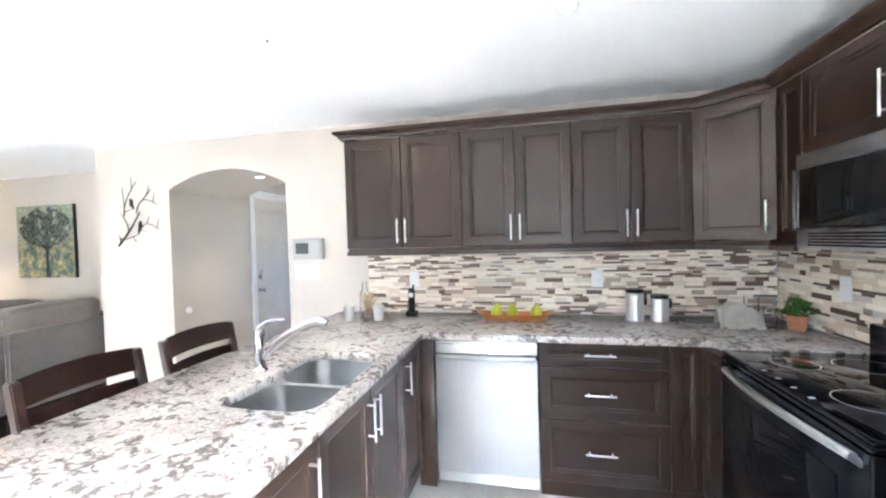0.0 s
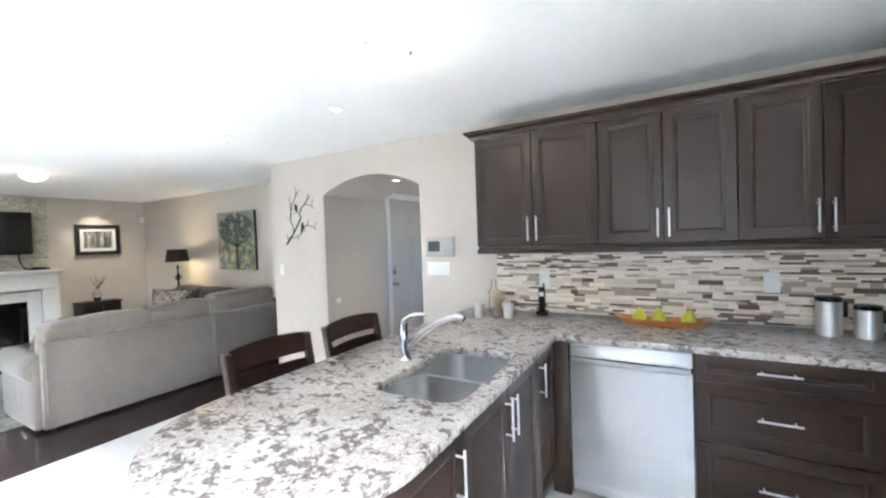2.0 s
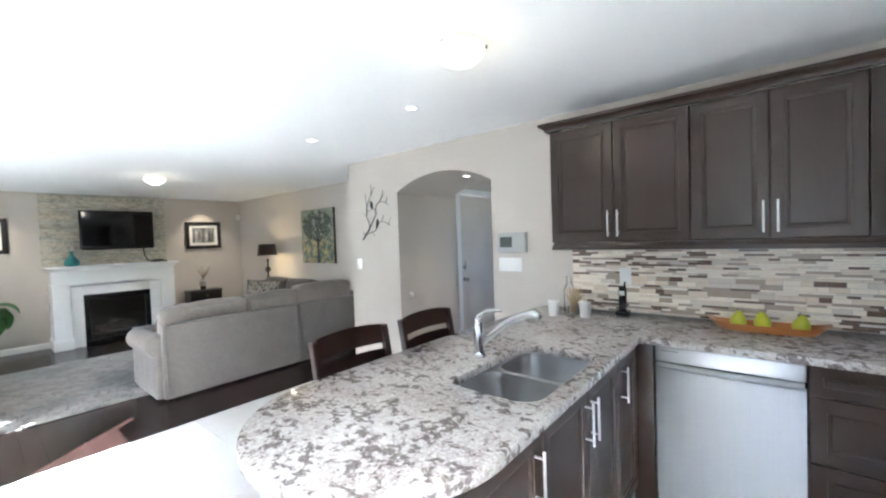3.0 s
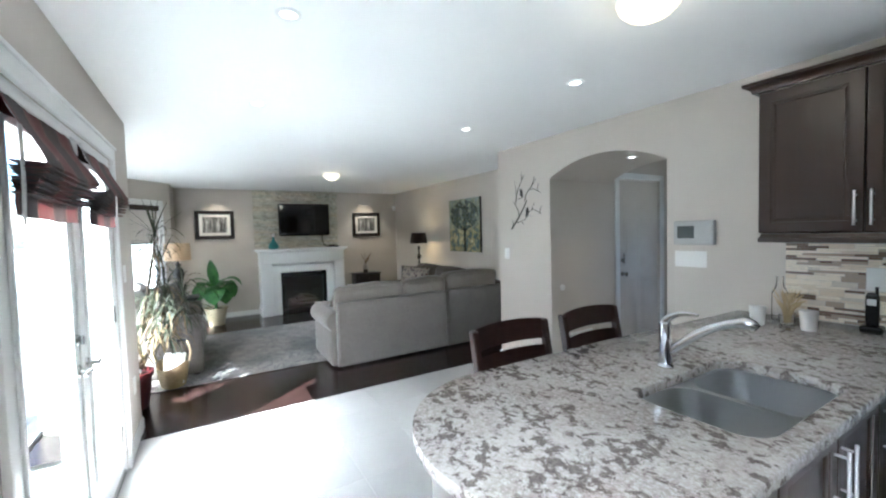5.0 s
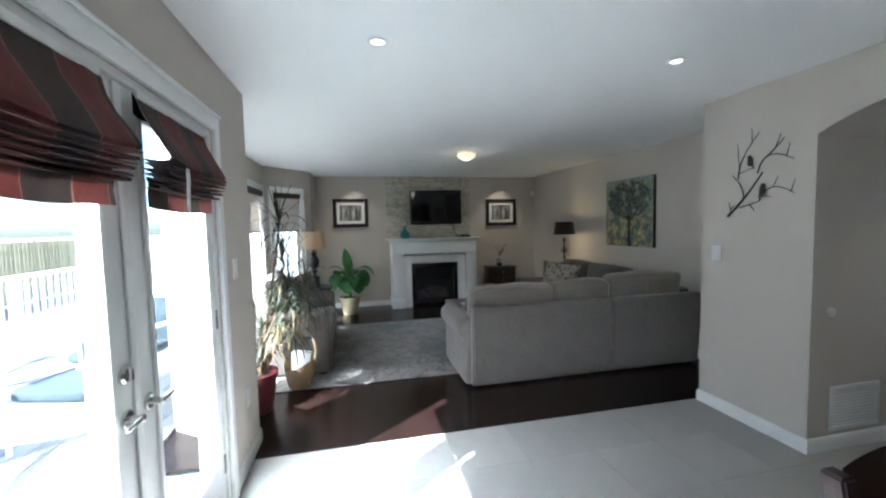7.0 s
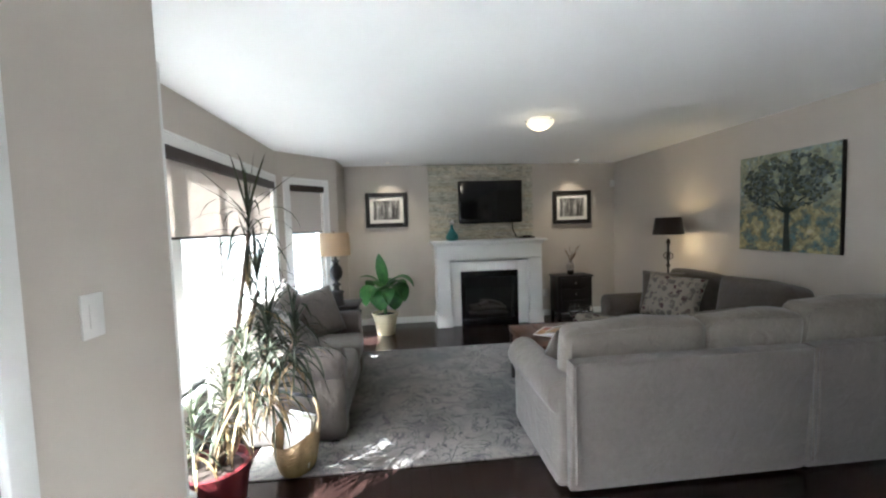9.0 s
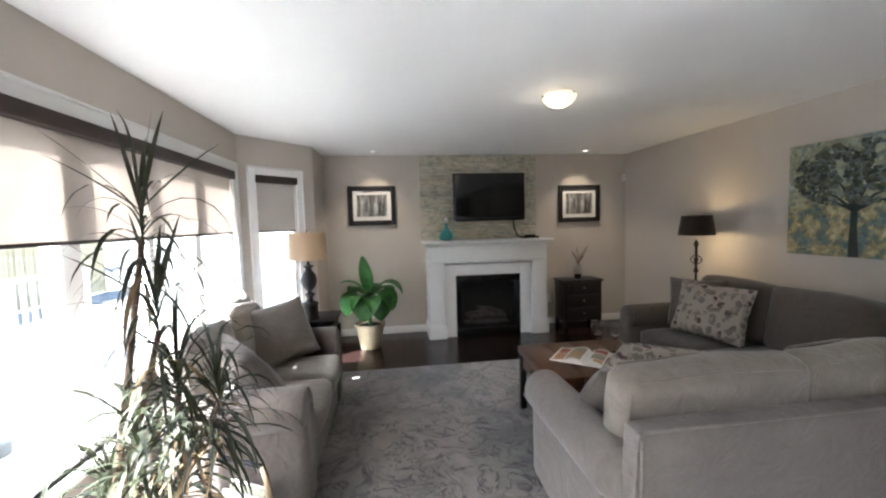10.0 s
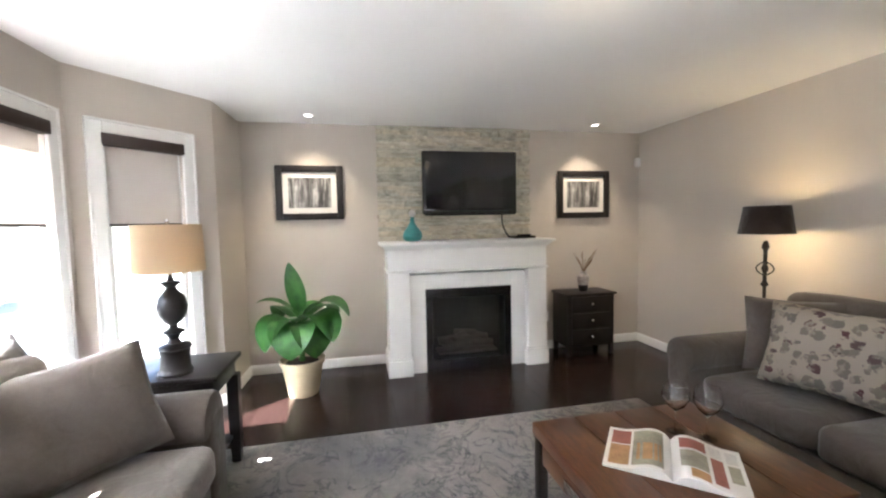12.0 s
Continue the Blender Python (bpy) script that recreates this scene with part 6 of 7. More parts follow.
# sofas
def rolled_arm(x0, x1, y0, y1, top, along, bm=None):
    """A sofa arm: a box under a round roll that runs the arm's length."""
    r = 0.11
    if along == "x":
        m = (y0 + y1) / 2
        b = soft(x0, y0 + 0.05, 0.022, x1, y1 - 0.025, top - r * 0.7, 0.03, 0.006, 8)
        roll = [(x0 + 0.004, m, top - r), ((x0 + x1) / 2, m, top - r), (x1 - 0.004, m, top - r)]
    else:
        m = (x0 + x1) / 2
        b = soft(x0 + 0.025, y0, 0.022, x1 - 0.025, y1, top - r * 0.7, 0.03, 0.006, 8)
        roll = [(m, y0 + 0.004, top - r), (m, (y0 + y1) / 2, top - r), (m, y1 - 0.004, top - r)]
    p, q = Vector(roll[0]), Vector(roll[-1])
    d = (q - p).normalized()
    w = (y1 - y0 if along == "x" else x1 - x0) / 2
    pts = [p, p + d * 0.012, p + d * 0.03] + [p.lerp(q, k / 6) for k in range(1, 6)] + [q - d * 0.03, q - d * 0.012, q]
    tube(pts, [w * 0.72, w * 0.94, w] + [w * (1 + 0.012 * math.sin(2.2 * k)) for k in range(5)] + [w, w * 0.94, w * 0.72], 20, bm=b)
    return b


def sectional():
    ob = thing("sectional_sofa", (-5.0, 2.6, 0), "grey-taupe microfibre L-shaped sectional sofa", "sofa")
    lean = pose(0, 0, 0, 0, 4.5, 0)
    # backs, near arm and loose cushions take the tones with daylight in their colour
    part("back_near", soft(-4.43, 1.150, 0.02, -4.335, 2.536, 0.738, 0.018, 0.002, 14, turn=lean), SOFA_LIT, ob)
    part("back_corner", soft(-4.43, 2.542, 0.02, -4.335, 3.56, 0.742, 0.018, 0.002, 14, turn=lean), SOFA_LIT, ob)
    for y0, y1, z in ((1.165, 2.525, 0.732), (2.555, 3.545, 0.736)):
        part("back_piping", tube([(-4.312, y0, 0.10), (-4.308, y0, z - 0.02), (-4.316, y0 + 0.02, z), (-4.316, y1 - 0.02, z), (-4.308, y1, z - 0.02), (-4.312, y1, 0.10)], 0.007, 7), SOFA_LIT, ob)
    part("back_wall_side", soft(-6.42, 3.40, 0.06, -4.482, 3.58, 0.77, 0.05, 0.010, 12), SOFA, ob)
    part("arm_near", rolled_arm(-5.215, -4.40, 1.045, 1.275, 0.63, "x"), SOFA_LIT, ob)
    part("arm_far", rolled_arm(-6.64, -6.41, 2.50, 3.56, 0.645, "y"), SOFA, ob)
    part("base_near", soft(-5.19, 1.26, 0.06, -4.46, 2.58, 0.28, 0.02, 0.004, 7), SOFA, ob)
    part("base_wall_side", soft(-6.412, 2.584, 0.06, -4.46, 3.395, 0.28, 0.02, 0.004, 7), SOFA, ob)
    for y0, y1 in ((1.265, 1.92), (1.925, 2.575)):
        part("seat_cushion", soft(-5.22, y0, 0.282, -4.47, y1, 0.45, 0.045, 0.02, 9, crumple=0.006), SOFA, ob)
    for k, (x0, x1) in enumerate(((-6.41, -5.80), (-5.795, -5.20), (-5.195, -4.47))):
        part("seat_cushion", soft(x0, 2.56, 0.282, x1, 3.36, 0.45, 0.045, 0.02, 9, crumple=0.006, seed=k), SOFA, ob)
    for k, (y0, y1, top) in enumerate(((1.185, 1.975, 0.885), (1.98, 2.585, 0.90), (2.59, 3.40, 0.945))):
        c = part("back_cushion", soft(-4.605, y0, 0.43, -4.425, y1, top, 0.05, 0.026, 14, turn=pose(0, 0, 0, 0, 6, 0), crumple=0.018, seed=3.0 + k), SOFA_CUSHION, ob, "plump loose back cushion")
        half, mid_z, tilt = (top - 0.43) / 2, (top + 0.43) / 2, radians(6)
        for dx in (-0.078, 0.078):
            edge = [(-4.515 + dx * math.cos(tilt) + dz * math.sin(tilt), yy, mid_z + dz * math.cos(tilt) - dx * math.sin(tilt)) for yy, dz in
                    ((y0 + 0.012, -half + 0.06), (y0 + 0.012, half - 0.05), (y0 + 0.05, half - 0.012), ((y0 + y1) / 2, half + 0.004), (y1 - 0.05, half - 0.012))]
            part("piping", tube(edge, 0.006, 7), SOFA_CUSHION, c)
    for k, (x0, x1) in enumerate(((-6.40, -5.72), (-5.715, -5.05))):
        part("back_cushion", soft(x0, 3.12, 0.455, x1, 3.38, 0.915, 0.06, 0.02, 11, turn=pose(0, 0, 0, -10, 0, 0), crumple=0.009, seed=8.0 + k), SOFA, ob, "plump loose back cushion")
    for x, y in ((-5.12, 1.12), (-4.42, 1.22), (-4.42, 3.5), (-6.57, 2.58), (-6.57, 3.5), (-4.42, 2.6)):
        part("foot", lathe([(0.022, 0), (0.028, 0.06)], (x, y, 0), 12), DARKWOOD, ob)


sectional()


def throw_cushion(label, mat, w, h, t, at, rx, rz, ry=0, seed=0.0):
    m = Matrix.Translation(at) @ Matrix.Rotation(radians(rz), 4, "Z") @ Matrix.Rotation(radians(rx), 4, "X") @ Matrix.Rotation(radians(ry), 4, "Y")
    single("throw_cushion", cushion(w, h, t, m, seed=seed), mat, at, label, "cushion", "throw cushions")


throw_cushion("cream cushion printed with grey and plum motifs", PRINT, 0.55, 0.45, 0.15, (-5.94, 2.875, 0.70), -20, 24, 3, 1)
throw_cushion("plain taupe throw cushion leaning in the sofa corner", PILLOW, 0.46, 0.44, 0.15, (-6.21, 2.99, 0.70), -16, 40, 0, 2)
throw_cushion("cream cushion printed with grey and plum motifs", PRINT, 0.58, 0.46, 0.15, (-4.93, 1.66, 0.655), -40, -102, -13, 3)
throw_cushion("plain taupe throw cushion against the sofa arm", PILLOW, 0.50, 0.42, 0.14, (-4.81, 1.41, 0.61), -34, -86, -9, 4)


def loveseat():
    ob = thing("loveseat", (-5.82, -0.55, 0), "grey-taupe microfibre loveseat below the bay window", "sofa")
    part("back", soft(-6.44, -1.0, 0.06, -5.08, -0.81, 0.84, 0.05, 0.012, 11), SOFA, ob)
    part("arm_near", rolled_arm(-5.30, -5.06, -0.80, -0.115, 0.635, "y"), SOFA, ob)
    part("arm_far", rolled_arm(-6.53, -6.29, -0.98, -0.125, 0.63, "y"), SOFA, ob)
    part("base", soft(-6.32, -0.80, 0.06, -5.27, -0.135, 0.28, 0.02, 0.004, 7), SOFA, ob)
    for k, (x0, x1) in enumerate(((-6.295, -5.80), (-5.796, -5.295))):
        # seats and back cushions paler than the frame: window light put into the colour
        part("seat_cushion", soft(x0, -0.78, 0.282, x1, -0.10, 0.455, 0.045, 0.02, 9, crumple=0.006, seed=20 + k), SOFA_LIT, ob)
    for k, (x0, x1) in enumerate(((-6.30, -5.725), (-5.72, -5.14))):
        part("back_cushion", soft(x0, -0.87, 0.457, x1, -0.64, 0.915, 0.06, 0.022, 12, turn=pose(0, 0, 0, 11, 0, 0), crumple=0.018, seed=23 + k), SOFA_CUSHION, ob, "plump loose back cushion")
    for x in (-6.45, -5.14):
        for y in (-0.92, -0.19):
            part("foot", box(x - 0.03, y - 0.03, 0.0, x + 0.03, y + 0.03, 0.06, 0.004), DARKWOOD, ob)


loveseat()
throw_cushion("large taupe throw cushion leaning on the loveseat arm", PILLOW, 0.57, 0.46, 0.17, (-6.12, -0.53, 0.685), 26, -46, 5, 5)
throw_cushion("large taupe throw cushion tipped over on the loveseat", PILLOW, 0.58, 0.48, 0.19, (-5.43, -0.53, 0.67), 38, 36, 12, 6)
throw_cushion("taupe throw cushion standing on the loveseat back", SOFA_LIT, 0.50, 0.44, 0.12, (-6.06, -0.74, 0.76), 22, -8, 10, 7)


def coffee_table():
    x0, x1, y0, y1, t = -6.03, -5.345, 1.285, 2.115, 0.50
    ob = thing("coffee_table", (-5.69, 1.7, 0), "walnut plank coffee table on a dark iron frame", "table")
    n = 4
    w = (y1 - y0) / n
    for k in range(n):
        part("plank", box(x0, y0 + w * k + 0.0008, t - 0.055, x1, y0 + w * (k + 1) - 0.0008, t, 0.004), TABLEWOOD, ob)
    part("drawer_box", box(x0 + 0.03, y0 + 0.025, 0.33, x1 - 0.03, y1 - 0.025, t - 0.0555, 0.004), TABLEWOOD, ob)
    d = part("drawer_front", box(x0 + 0.08, y0 + 0.012, 0.345, x1 - 0.08, y0 + 0.0245, t - 0.07, 0.004), TABLEWOOD, ob)
    part("pull", box(-5.75, y0 - 0.002, 0.37, -5.63, y0 + 0.0118, 0.415, 0.006), NICKEL, d, "pale metal cup pull")
    for x in (x0 + 0.03, x1 - 0.03):
        for y in (y0 + 0.03, y1 - 0.03):
            part("leg", box(x - 0.022, y - 0.022, 0.011, x + 0.022, y + 0.022, t - 0.056, 0.003), IRON, ob)
    for y in (y0 + 0.03, y1 - 0.03):
        part("stretcher", box(x0 + 0.053, y - 0.012, 0.12, x1 - 0.053, y + 0.012, 0.145, 0.003), IRON, ob)


coffee_table()


def magazine():
    """An open magazine lying on the coffee table."""
    at, z = Vector((-5.64, 1.665, 0)), 0.50
    rot = Matrix.Translation(at) @ Matrix.Rotation(radians(50), 4, "Z")
    ob = thing("magazine", (at.x, at.y, z), "open glossy magazine with colour pages", "magazine")
    hw, dp = 0.225, 0.15

    def height(u):
        a = abs(u)
        return 0.006 + 0.030 * math.exp(-((a - 0.28) / 0.3) ** 2) * (1 - 0.25 * a) - 0.016 * math.exp(-(a / 0.06) ** 2)

    for s in (-1, 1):
        b = bmesh.new()
        rows = []
        for i in range(13):
            u = i / 12
            rows.append([(b.verts.new(rot @ Vector((s * hw * u, v, z + height(u))))) for v in (-dp, 0, dp)])
        for r, q in zip(rows, rows[1:]):
            for j in range(2):
                b.faces.new((r[j], q[j], q[j + 1], r[j + 1]))
        ext = bmesh.ops.extrude_face_region(b, geom=list(b.faces))
        for g in ext["geom"]:
            if isinstance(g, bmesh.types.BMVert):
                g.co.z = z + 0.0005
        part("page_block", b, PAPER, ob)
    blocks = [(-0.93, -0.62, 0.15, 0.85, INK2), (-0.93, -0.62, -0.85, 0.1, INK1), (-0.58, -0.12, -0.85, 0.85, INK3), (-0.55, -0.15, -0.6, 0.2, INK1),
              (0.12, 0.5, 0.35, 0.85, INK2), (0.12, 0.5, -0.5, 0.25, INK3), (0.55, 0.72, -0.8, 0.3, INK2), (0.25, 0.5, -0.9, -0.55, INK1), (0.78, 0.94, -0.5, 0.2, INK3)]
    blocks += [(0.78, 0.94, 0.3 + 0.09 * k, 0.34 + 0.09 * k, INK4) for k in range(6)] + [(0.55, 0.72, 0.4 + 0.09 * k, 0.44 + 0.09 * k, INK4) for k in range(5)]
    for u0, u1, v0, v1, m in blocks:
        b = bmesh.new()
        rows = []
        for i in range(7):
            u = u0 + (u1 - u0) * i / 6
            rows.append([b.verts.new(rot @ Vector((hw * u, dp * v, z + height(abs(u)) + 0.0009))) for v in (v0, v1)])
        for r, q in zip(rows, rows[1:]):
            b.faces.new((r[0], q[0], q[1], r[1]))
        part("printed_block", b, m, ob)


magazine()


def wine_glass(x, y):
    z = 0.50
    ob = single("wine_glass", lathe([(0.034, 0), (0.034, 0.002), (0.006, 0.006), (0.004, 0.02), (0.004, 0.085), (0.012, 0.095), (0.036, 0.115), (0.053, 0.15), (0.050, 0.185), (0.040, 0.21), (0.0385, 0.21), (0.0485, 0.185), (0.0515, 0.15), (0.0345, 0.117), (0.01, 0.099), (0.001, 0.097)], (x, y, z), 28), CLEAR, (x, y, z), "empty clear stemmed wine glass", "wine glass", "wine glasses")
    return ob


wine_glass(-5.81, 1.835)
wine_glass(-5.735, 1.92)


def floor_lamp():
    x, y = -6.70, 3.38
    ob = thing("floor_lamp", (x, y, 0), "dark iron floor lamp with a brown drum shade, lit", "lamp")
    part("base", lathe([(0.13, 0), (0.13, 0.012), (0.10, 0.024), (0.03, 0.04), (0.014, 0.06)], (x, y, 0), 28), IRON, ob)
    part("pole", tube([(x, y, 0.05), (x, y, 1.22)], 0.011, 12), IRON, ob)
    part("turned_collar", lathe([(0.011, 0.9), (0.022, 0.91), (0.024, 0.92), (0.013, 0.94), (0.012, 1.0), (0.02, 1.02), (0.022, 1.035), (0.013, 1.06), (0.013, 1.16), (0.024, 1.18), (0.02, 1.20), (0.01, 1.23)], (x, y, 0), 18), IRON, ob)
    for k in range(4):
        a = math.pi / 2 * k + 0.6
        d = Vector((math.cos(a), math.sin(a), 0))
        part("scroll", tube(arc(Vector((x, y, 0.985)) + d * 0.012, Vector((x, y, 1.03)) + d * 0.05, Vector((x, y, 1.075)) + d * 0.012, 8), 0.005, 7), IRON, ob)
    n = 36
    b = bmesh.new()
    rings = [[b.verts.new((x + r * math.cos(2 * math.pi * i / n), y + r * math.sin(2 * math.pi * i / n), z)) for i in range(n)] for r, z in ((0.165, 1.278), (0.135, 1.475), (0.133, 1.475), (0.163, 1.278))]
    for k in range(4):
        for i in range(n):
            p, q = rings[k], rings[(k + 1) % 4]
            b.faces.new((p[i], p[(i + 1) % n], q[(i + 1) % n], q[i]))
    part("shade", b, DARKSHADE, ob, "dark brown fabric drum shade")
    part("bulb", lathe([(0.012, 1.30), (0.016, 1.32), (0.028, 1.36), (0.02, 1.39), (0.002, 1.40)], (x, y, 0), 16), BULB, ob, "glowing bulb")
    d = bpy.data.lights.new("floor_lamp_bulb", "POINT")
    d.energy, d.color, d.shadow_soft_size = 0.30, (1.0, 0.72, 0.36), 0.03
    new("floor_lamp_bulb", d).location = (x, y + 0.02, 1.43)
    d = d.copy()
    new("floor_lamp_bulb", d).location = (x, y + 0.02, 1.27)


floor_lamp()


def side_table():
    x0, x1, y0, y1, t = -6.95, -6.55, -0.82, -0.165, 0.66
    ob = thing("side_table", (-6.75, -0.5, 0), "black-brown wooden side table beside the loveseat", "table")
    part("top", box(x0 - 0.01, y0, t - 0.028, x1 + 0.01, y1, t, 0.006), DARKWOOD, ob)
    part("apron", box(x0 + 0.02, y0 + 0.03, t - 0.12, x1 - 0.02, y1 - 0.03, t - 0.0285, 0.003), DARKWOOD, ob)
    for x in (x0 + 0.03, x1 - 0.03):
        for y in (y0 + 0.04, y1 - 0.04):
            b = tube([(x, y, 0.0), (x, y, 0.06), (x, y, 0.10), (x, y, t - 0.121)], [0.034, 0.034, 0.040, 0.044], 4)
            part("leg", b, DARKWOOD, ob)
    part("shelf", box(x0 + 0.03, y0 + 0.05, 0.16, x1 - 0.03, y1 - 0.05, 0.18, 0.003), DARKWOOD, ob)
    x, y, z = -6.65, -0.39, 0.66
    ob = thing("table_lamp", (x, y, z), "black urn-shaped table lamp with a cream drum shade", "lamp")
    turned = [(0.078, 0), (0.080, 0.014), (0.074, 0.024), (0.069, 0.032), (0.064, 0.10), (0.067, 0.125), (0.076, 0.135), (0.069, 0.148), (0.034, 0.16), (0.024, 0.18), (0.034, 0.205), (0.049, 0.215), (0.041, 0.228), (0.020, 0.238), (0.018, 0.25), (0.036, 0.265), (0.061, 0.30), (0.070, 0.345), (0.058, 0.395), (0.031, 0.43), (0.024, 0.445), (0.046, 0.468), (0.041, 0.474), (0.018, 0.478), (0.011, 0.50), (0.011, 0.53)]
    part("base", lathe(turned, (x, y, z), 32), DARKWOOD, ob)
    n = 40
    b = bmesh.new()
    rings = [[b.verts.new((x + r * math.cos(2 * math.pi * i / n), y + r * math.sin(2 * math.pi * i / n), zz)) for i in range(n)] for r, zz in ((0.158, 1.185), (0.150, 1.42), (0.148, 1.42), (0.156, 1.185))]
    for k in range(4):
        for i in range(n):
            p, q = rings[k], rings[(k + 1) % 4]
            b.faces.new((p[i], p[(i + 1) % n], q[(i + 1) % n], q[i]))
    part("shade", b, LINEN, ob, "cream linen drum shade")
    fin = tube([(x - 0.149, y, 1.408), (x, y, 1.408), (x + 0.149, y, 1.408)], 0.003, 6)
    tube([(x, y, 1.18), (x, y, 1.43)], 0.004, 6, bm=fin)
    lathe([(0.006, 1.425), (0.009, 1.435), (0.006, 1.446), (0.002, 1.45)], (x, y, 0), 12, bm=fin)
    part("finial", fin, NICKEL, ob)


side_table()


# plants
def blade(b, base, way, length, width, droop, fold, n=7, twist=0.0):
    """One long leaf that leaves base in the direction way and bends down."""
    p, d = Vector(base), Vector(way).normalized()
    side = d.cross(Vector((0, 0, 1)))
    side = side.normalized() if side.length > 1e-3 else Vector((1, 0, 0))
    rows = []
    for i in range(n + 1):
        t = i / n
        w = width * (math.sin(math.pi * min(1, 0.12 + 0.88 * t)) ** 0.7) * (1 - 0.15 * t)
        up = side.cross(d).normalized()
        s = (side * math.cos(twist * t) + up * math.sin(twist * t))
        rows.append([b.verts.new(q) for q in (p - s * w + up * fold * w, p, p + s * w + up * fold * w)])
        p = p + d * (length / n)
        d = (d + Vector((0, 0, -droop / n * (0.5 + t)))).normalized()
    for r, q in zip(rows, rows[1:]):
        b.faces.new((r[0], r[1], q[1], q[0]))
        b.faces.new((r[1], r[2], q[2], q[1]))


def banana_plant():
    x, y = -7.85, 0.05
    ob = thing("potted_plant", (x, y, 0), "broad-leaved green plant in a cream pot", "plant")
    part("pot", lathe([(0.115, 0), (0.12, 0.006), (0.165, 0.26), (0.18, 0.265), (0.185, 0.295), (0.172, 0.30), (0.16, 0.27), (0.002, 0.255)], (x, y, 0), 40), CREAMPOT, ob)
    part("soil", lathe([(0.16, 0.262), (0.1, 0.275), (0.002, 0.28)], (x, y, 0), 28), SOIL, ob)
    part("stem", tube([(x, y, 0.26), (x + 0.008, y, 0.42), (x, y, 0.56)], [0.026, 0.021, 0.014], 10), LEAF, ob)
    for way, l, w, dr, z in (((0.30, -0.12, 1.0), 0.42, 0.085, -0.3, 0.60), ((0.1, -0.80, 0.75), 0.30, 0.085, 1.6, 0.62), ((0.2, 0.70, 0.85), 0.44, 0.125, 3.4, 0.58), ((0.55, 0.70, 0.62), 0.40, 0.15, 4.6, 0.56),
                             ((0.60, -0.62, 0.60), 0.40, 0.16, 5.0, 0.54), ((0.9, -0.10, 0.62), 0.42, 0.17, 5.6, 0.52), ((0.8, 0.40, 0.50), 0.40, 0.16, 5.4, 0.52),
                             ((-0.6, -0.45, 0.7), 0.38, 0.13, 3.6, 0.56), ((-0.5, 0.55, 0.7), 0.38, 0.13, 3.8, 0.56)):
        way = Vector(way).normalized()
        b = bmesh.new()
        start = Vector((x, y, z + 0.05)) + Vector((way.x, way.y, 0)) * 0.03
        tube([(x, y, z - 0.16), start, start + way * 0.08], [0.010, 0.009, 0.006], 7, bm=b)
        blade(b, start + way * 0.05, way, l * 1.05, w * 1.12, dr * 0.9, 0.2, 14)
        part("leaf", b, LEAF, ob)


banana_plant()


def dracaena():
    x, y = -4.43, -0.66
    ob = thing("dracaena", (x, y, 0), "tall drooping dracaena with several canes in a red pot", "plant")
    part("pot", lathe([(0.12, 0), (0.125, 0.006), (0.158, 0.27), (0.17, 0.275), (0.175, 0.32), (0.16, 0.325), (0.15, 0.29), (0.002, 0.27)], (x, y, 0), 40), TERRACOTTA, ob)
    part("soil", lathe([(0.15, 0.285), (0.08, 0.295), (0.002, 0.298)], (x, y, 0), 28), SOIL, ob)
    rnd = random.Random(21)
    heads = [((-4.43, -0.43, 1.46), 34, 0.34), ((-4.44, -0.41, 1.16), 26, 0.34), ((-4.47, -0.38, 0.94), 95, 0.36), ((-4.43, -0.24, 0.92), 60, 0.34), ((-4.38, -0.46, 0.80), 70, 0.36), ((-4.46, -0.60, 0.62), 70, 0.30), ((-4.34, -0.70, 0.52), 45, 0.26), ((-4.42, -0.36, 0.72), 60, 0.30)]
    for (hx, hy, hz), count, size in heads:
        base = Vector((x + rnd.uniform(-0.04, 0.04), y + rnd.uniform(-0.04, 0.04), 0.27))
        top = Vector((hx, hy, hz))
        mid = (base + top) / 2 + Vector((rnd.uniform(-0.05, 0.05), rnd.uniform(-0.03, 0.05), 0))
        cane = part("cane", tube(arc(base, mid, top, 10), [0.014 - 0.0005 * i for i in range(11)], 9), CANE, ob, "ringed brown cane")
        green, dry = bmesh.new(), bmesh.new()
        for k in range(count):
            t = k / count
            a = k * 2.39996 + rnd.uniform(-0.3, 0.3)
            e = radians(80 - 105 * t + rnd.uniform(-14, 14))
            way = (math.cos(a) * math.cos(e), math.sin(a) * math.cos(e), math.sin(e))
            at = top + Vector((0, 0, 0.07 - 0.22 * t))
            old = t > 0.7 and rnd.random() < 0.55
            blade(dry if old else green, at, way, size * rnd.uniform(0.6, 1.0), rnd.uniform(0.0048, 0.008), rnd.uniform(1.8, 4.6), 0.2, 7, rnd.uniform(-0.8, 0.8))
        if hz > 1.1:
            for az, el in ((120, 82), (250, 76), (60, 66), (200, 58), (300, 50), (90, 44), (270, 38)):
                a, e = radians(az), radians(el)
                blade(green, top + Vector((0, 0, 0.08)), (math.cos(a) * math.cos(e), math.sin(a) * math.cos(e), math.sin(e)), 0.32, 0.009, 0.3, 0.3, 7)
        part("leaves", green, DRACAENA, cane, "narrow green drooping leaves")
        if len(dry.verts):
            part("dry_leaves", dry, DRYLEAF, cane, "withered yellow leaves")


dracaena()


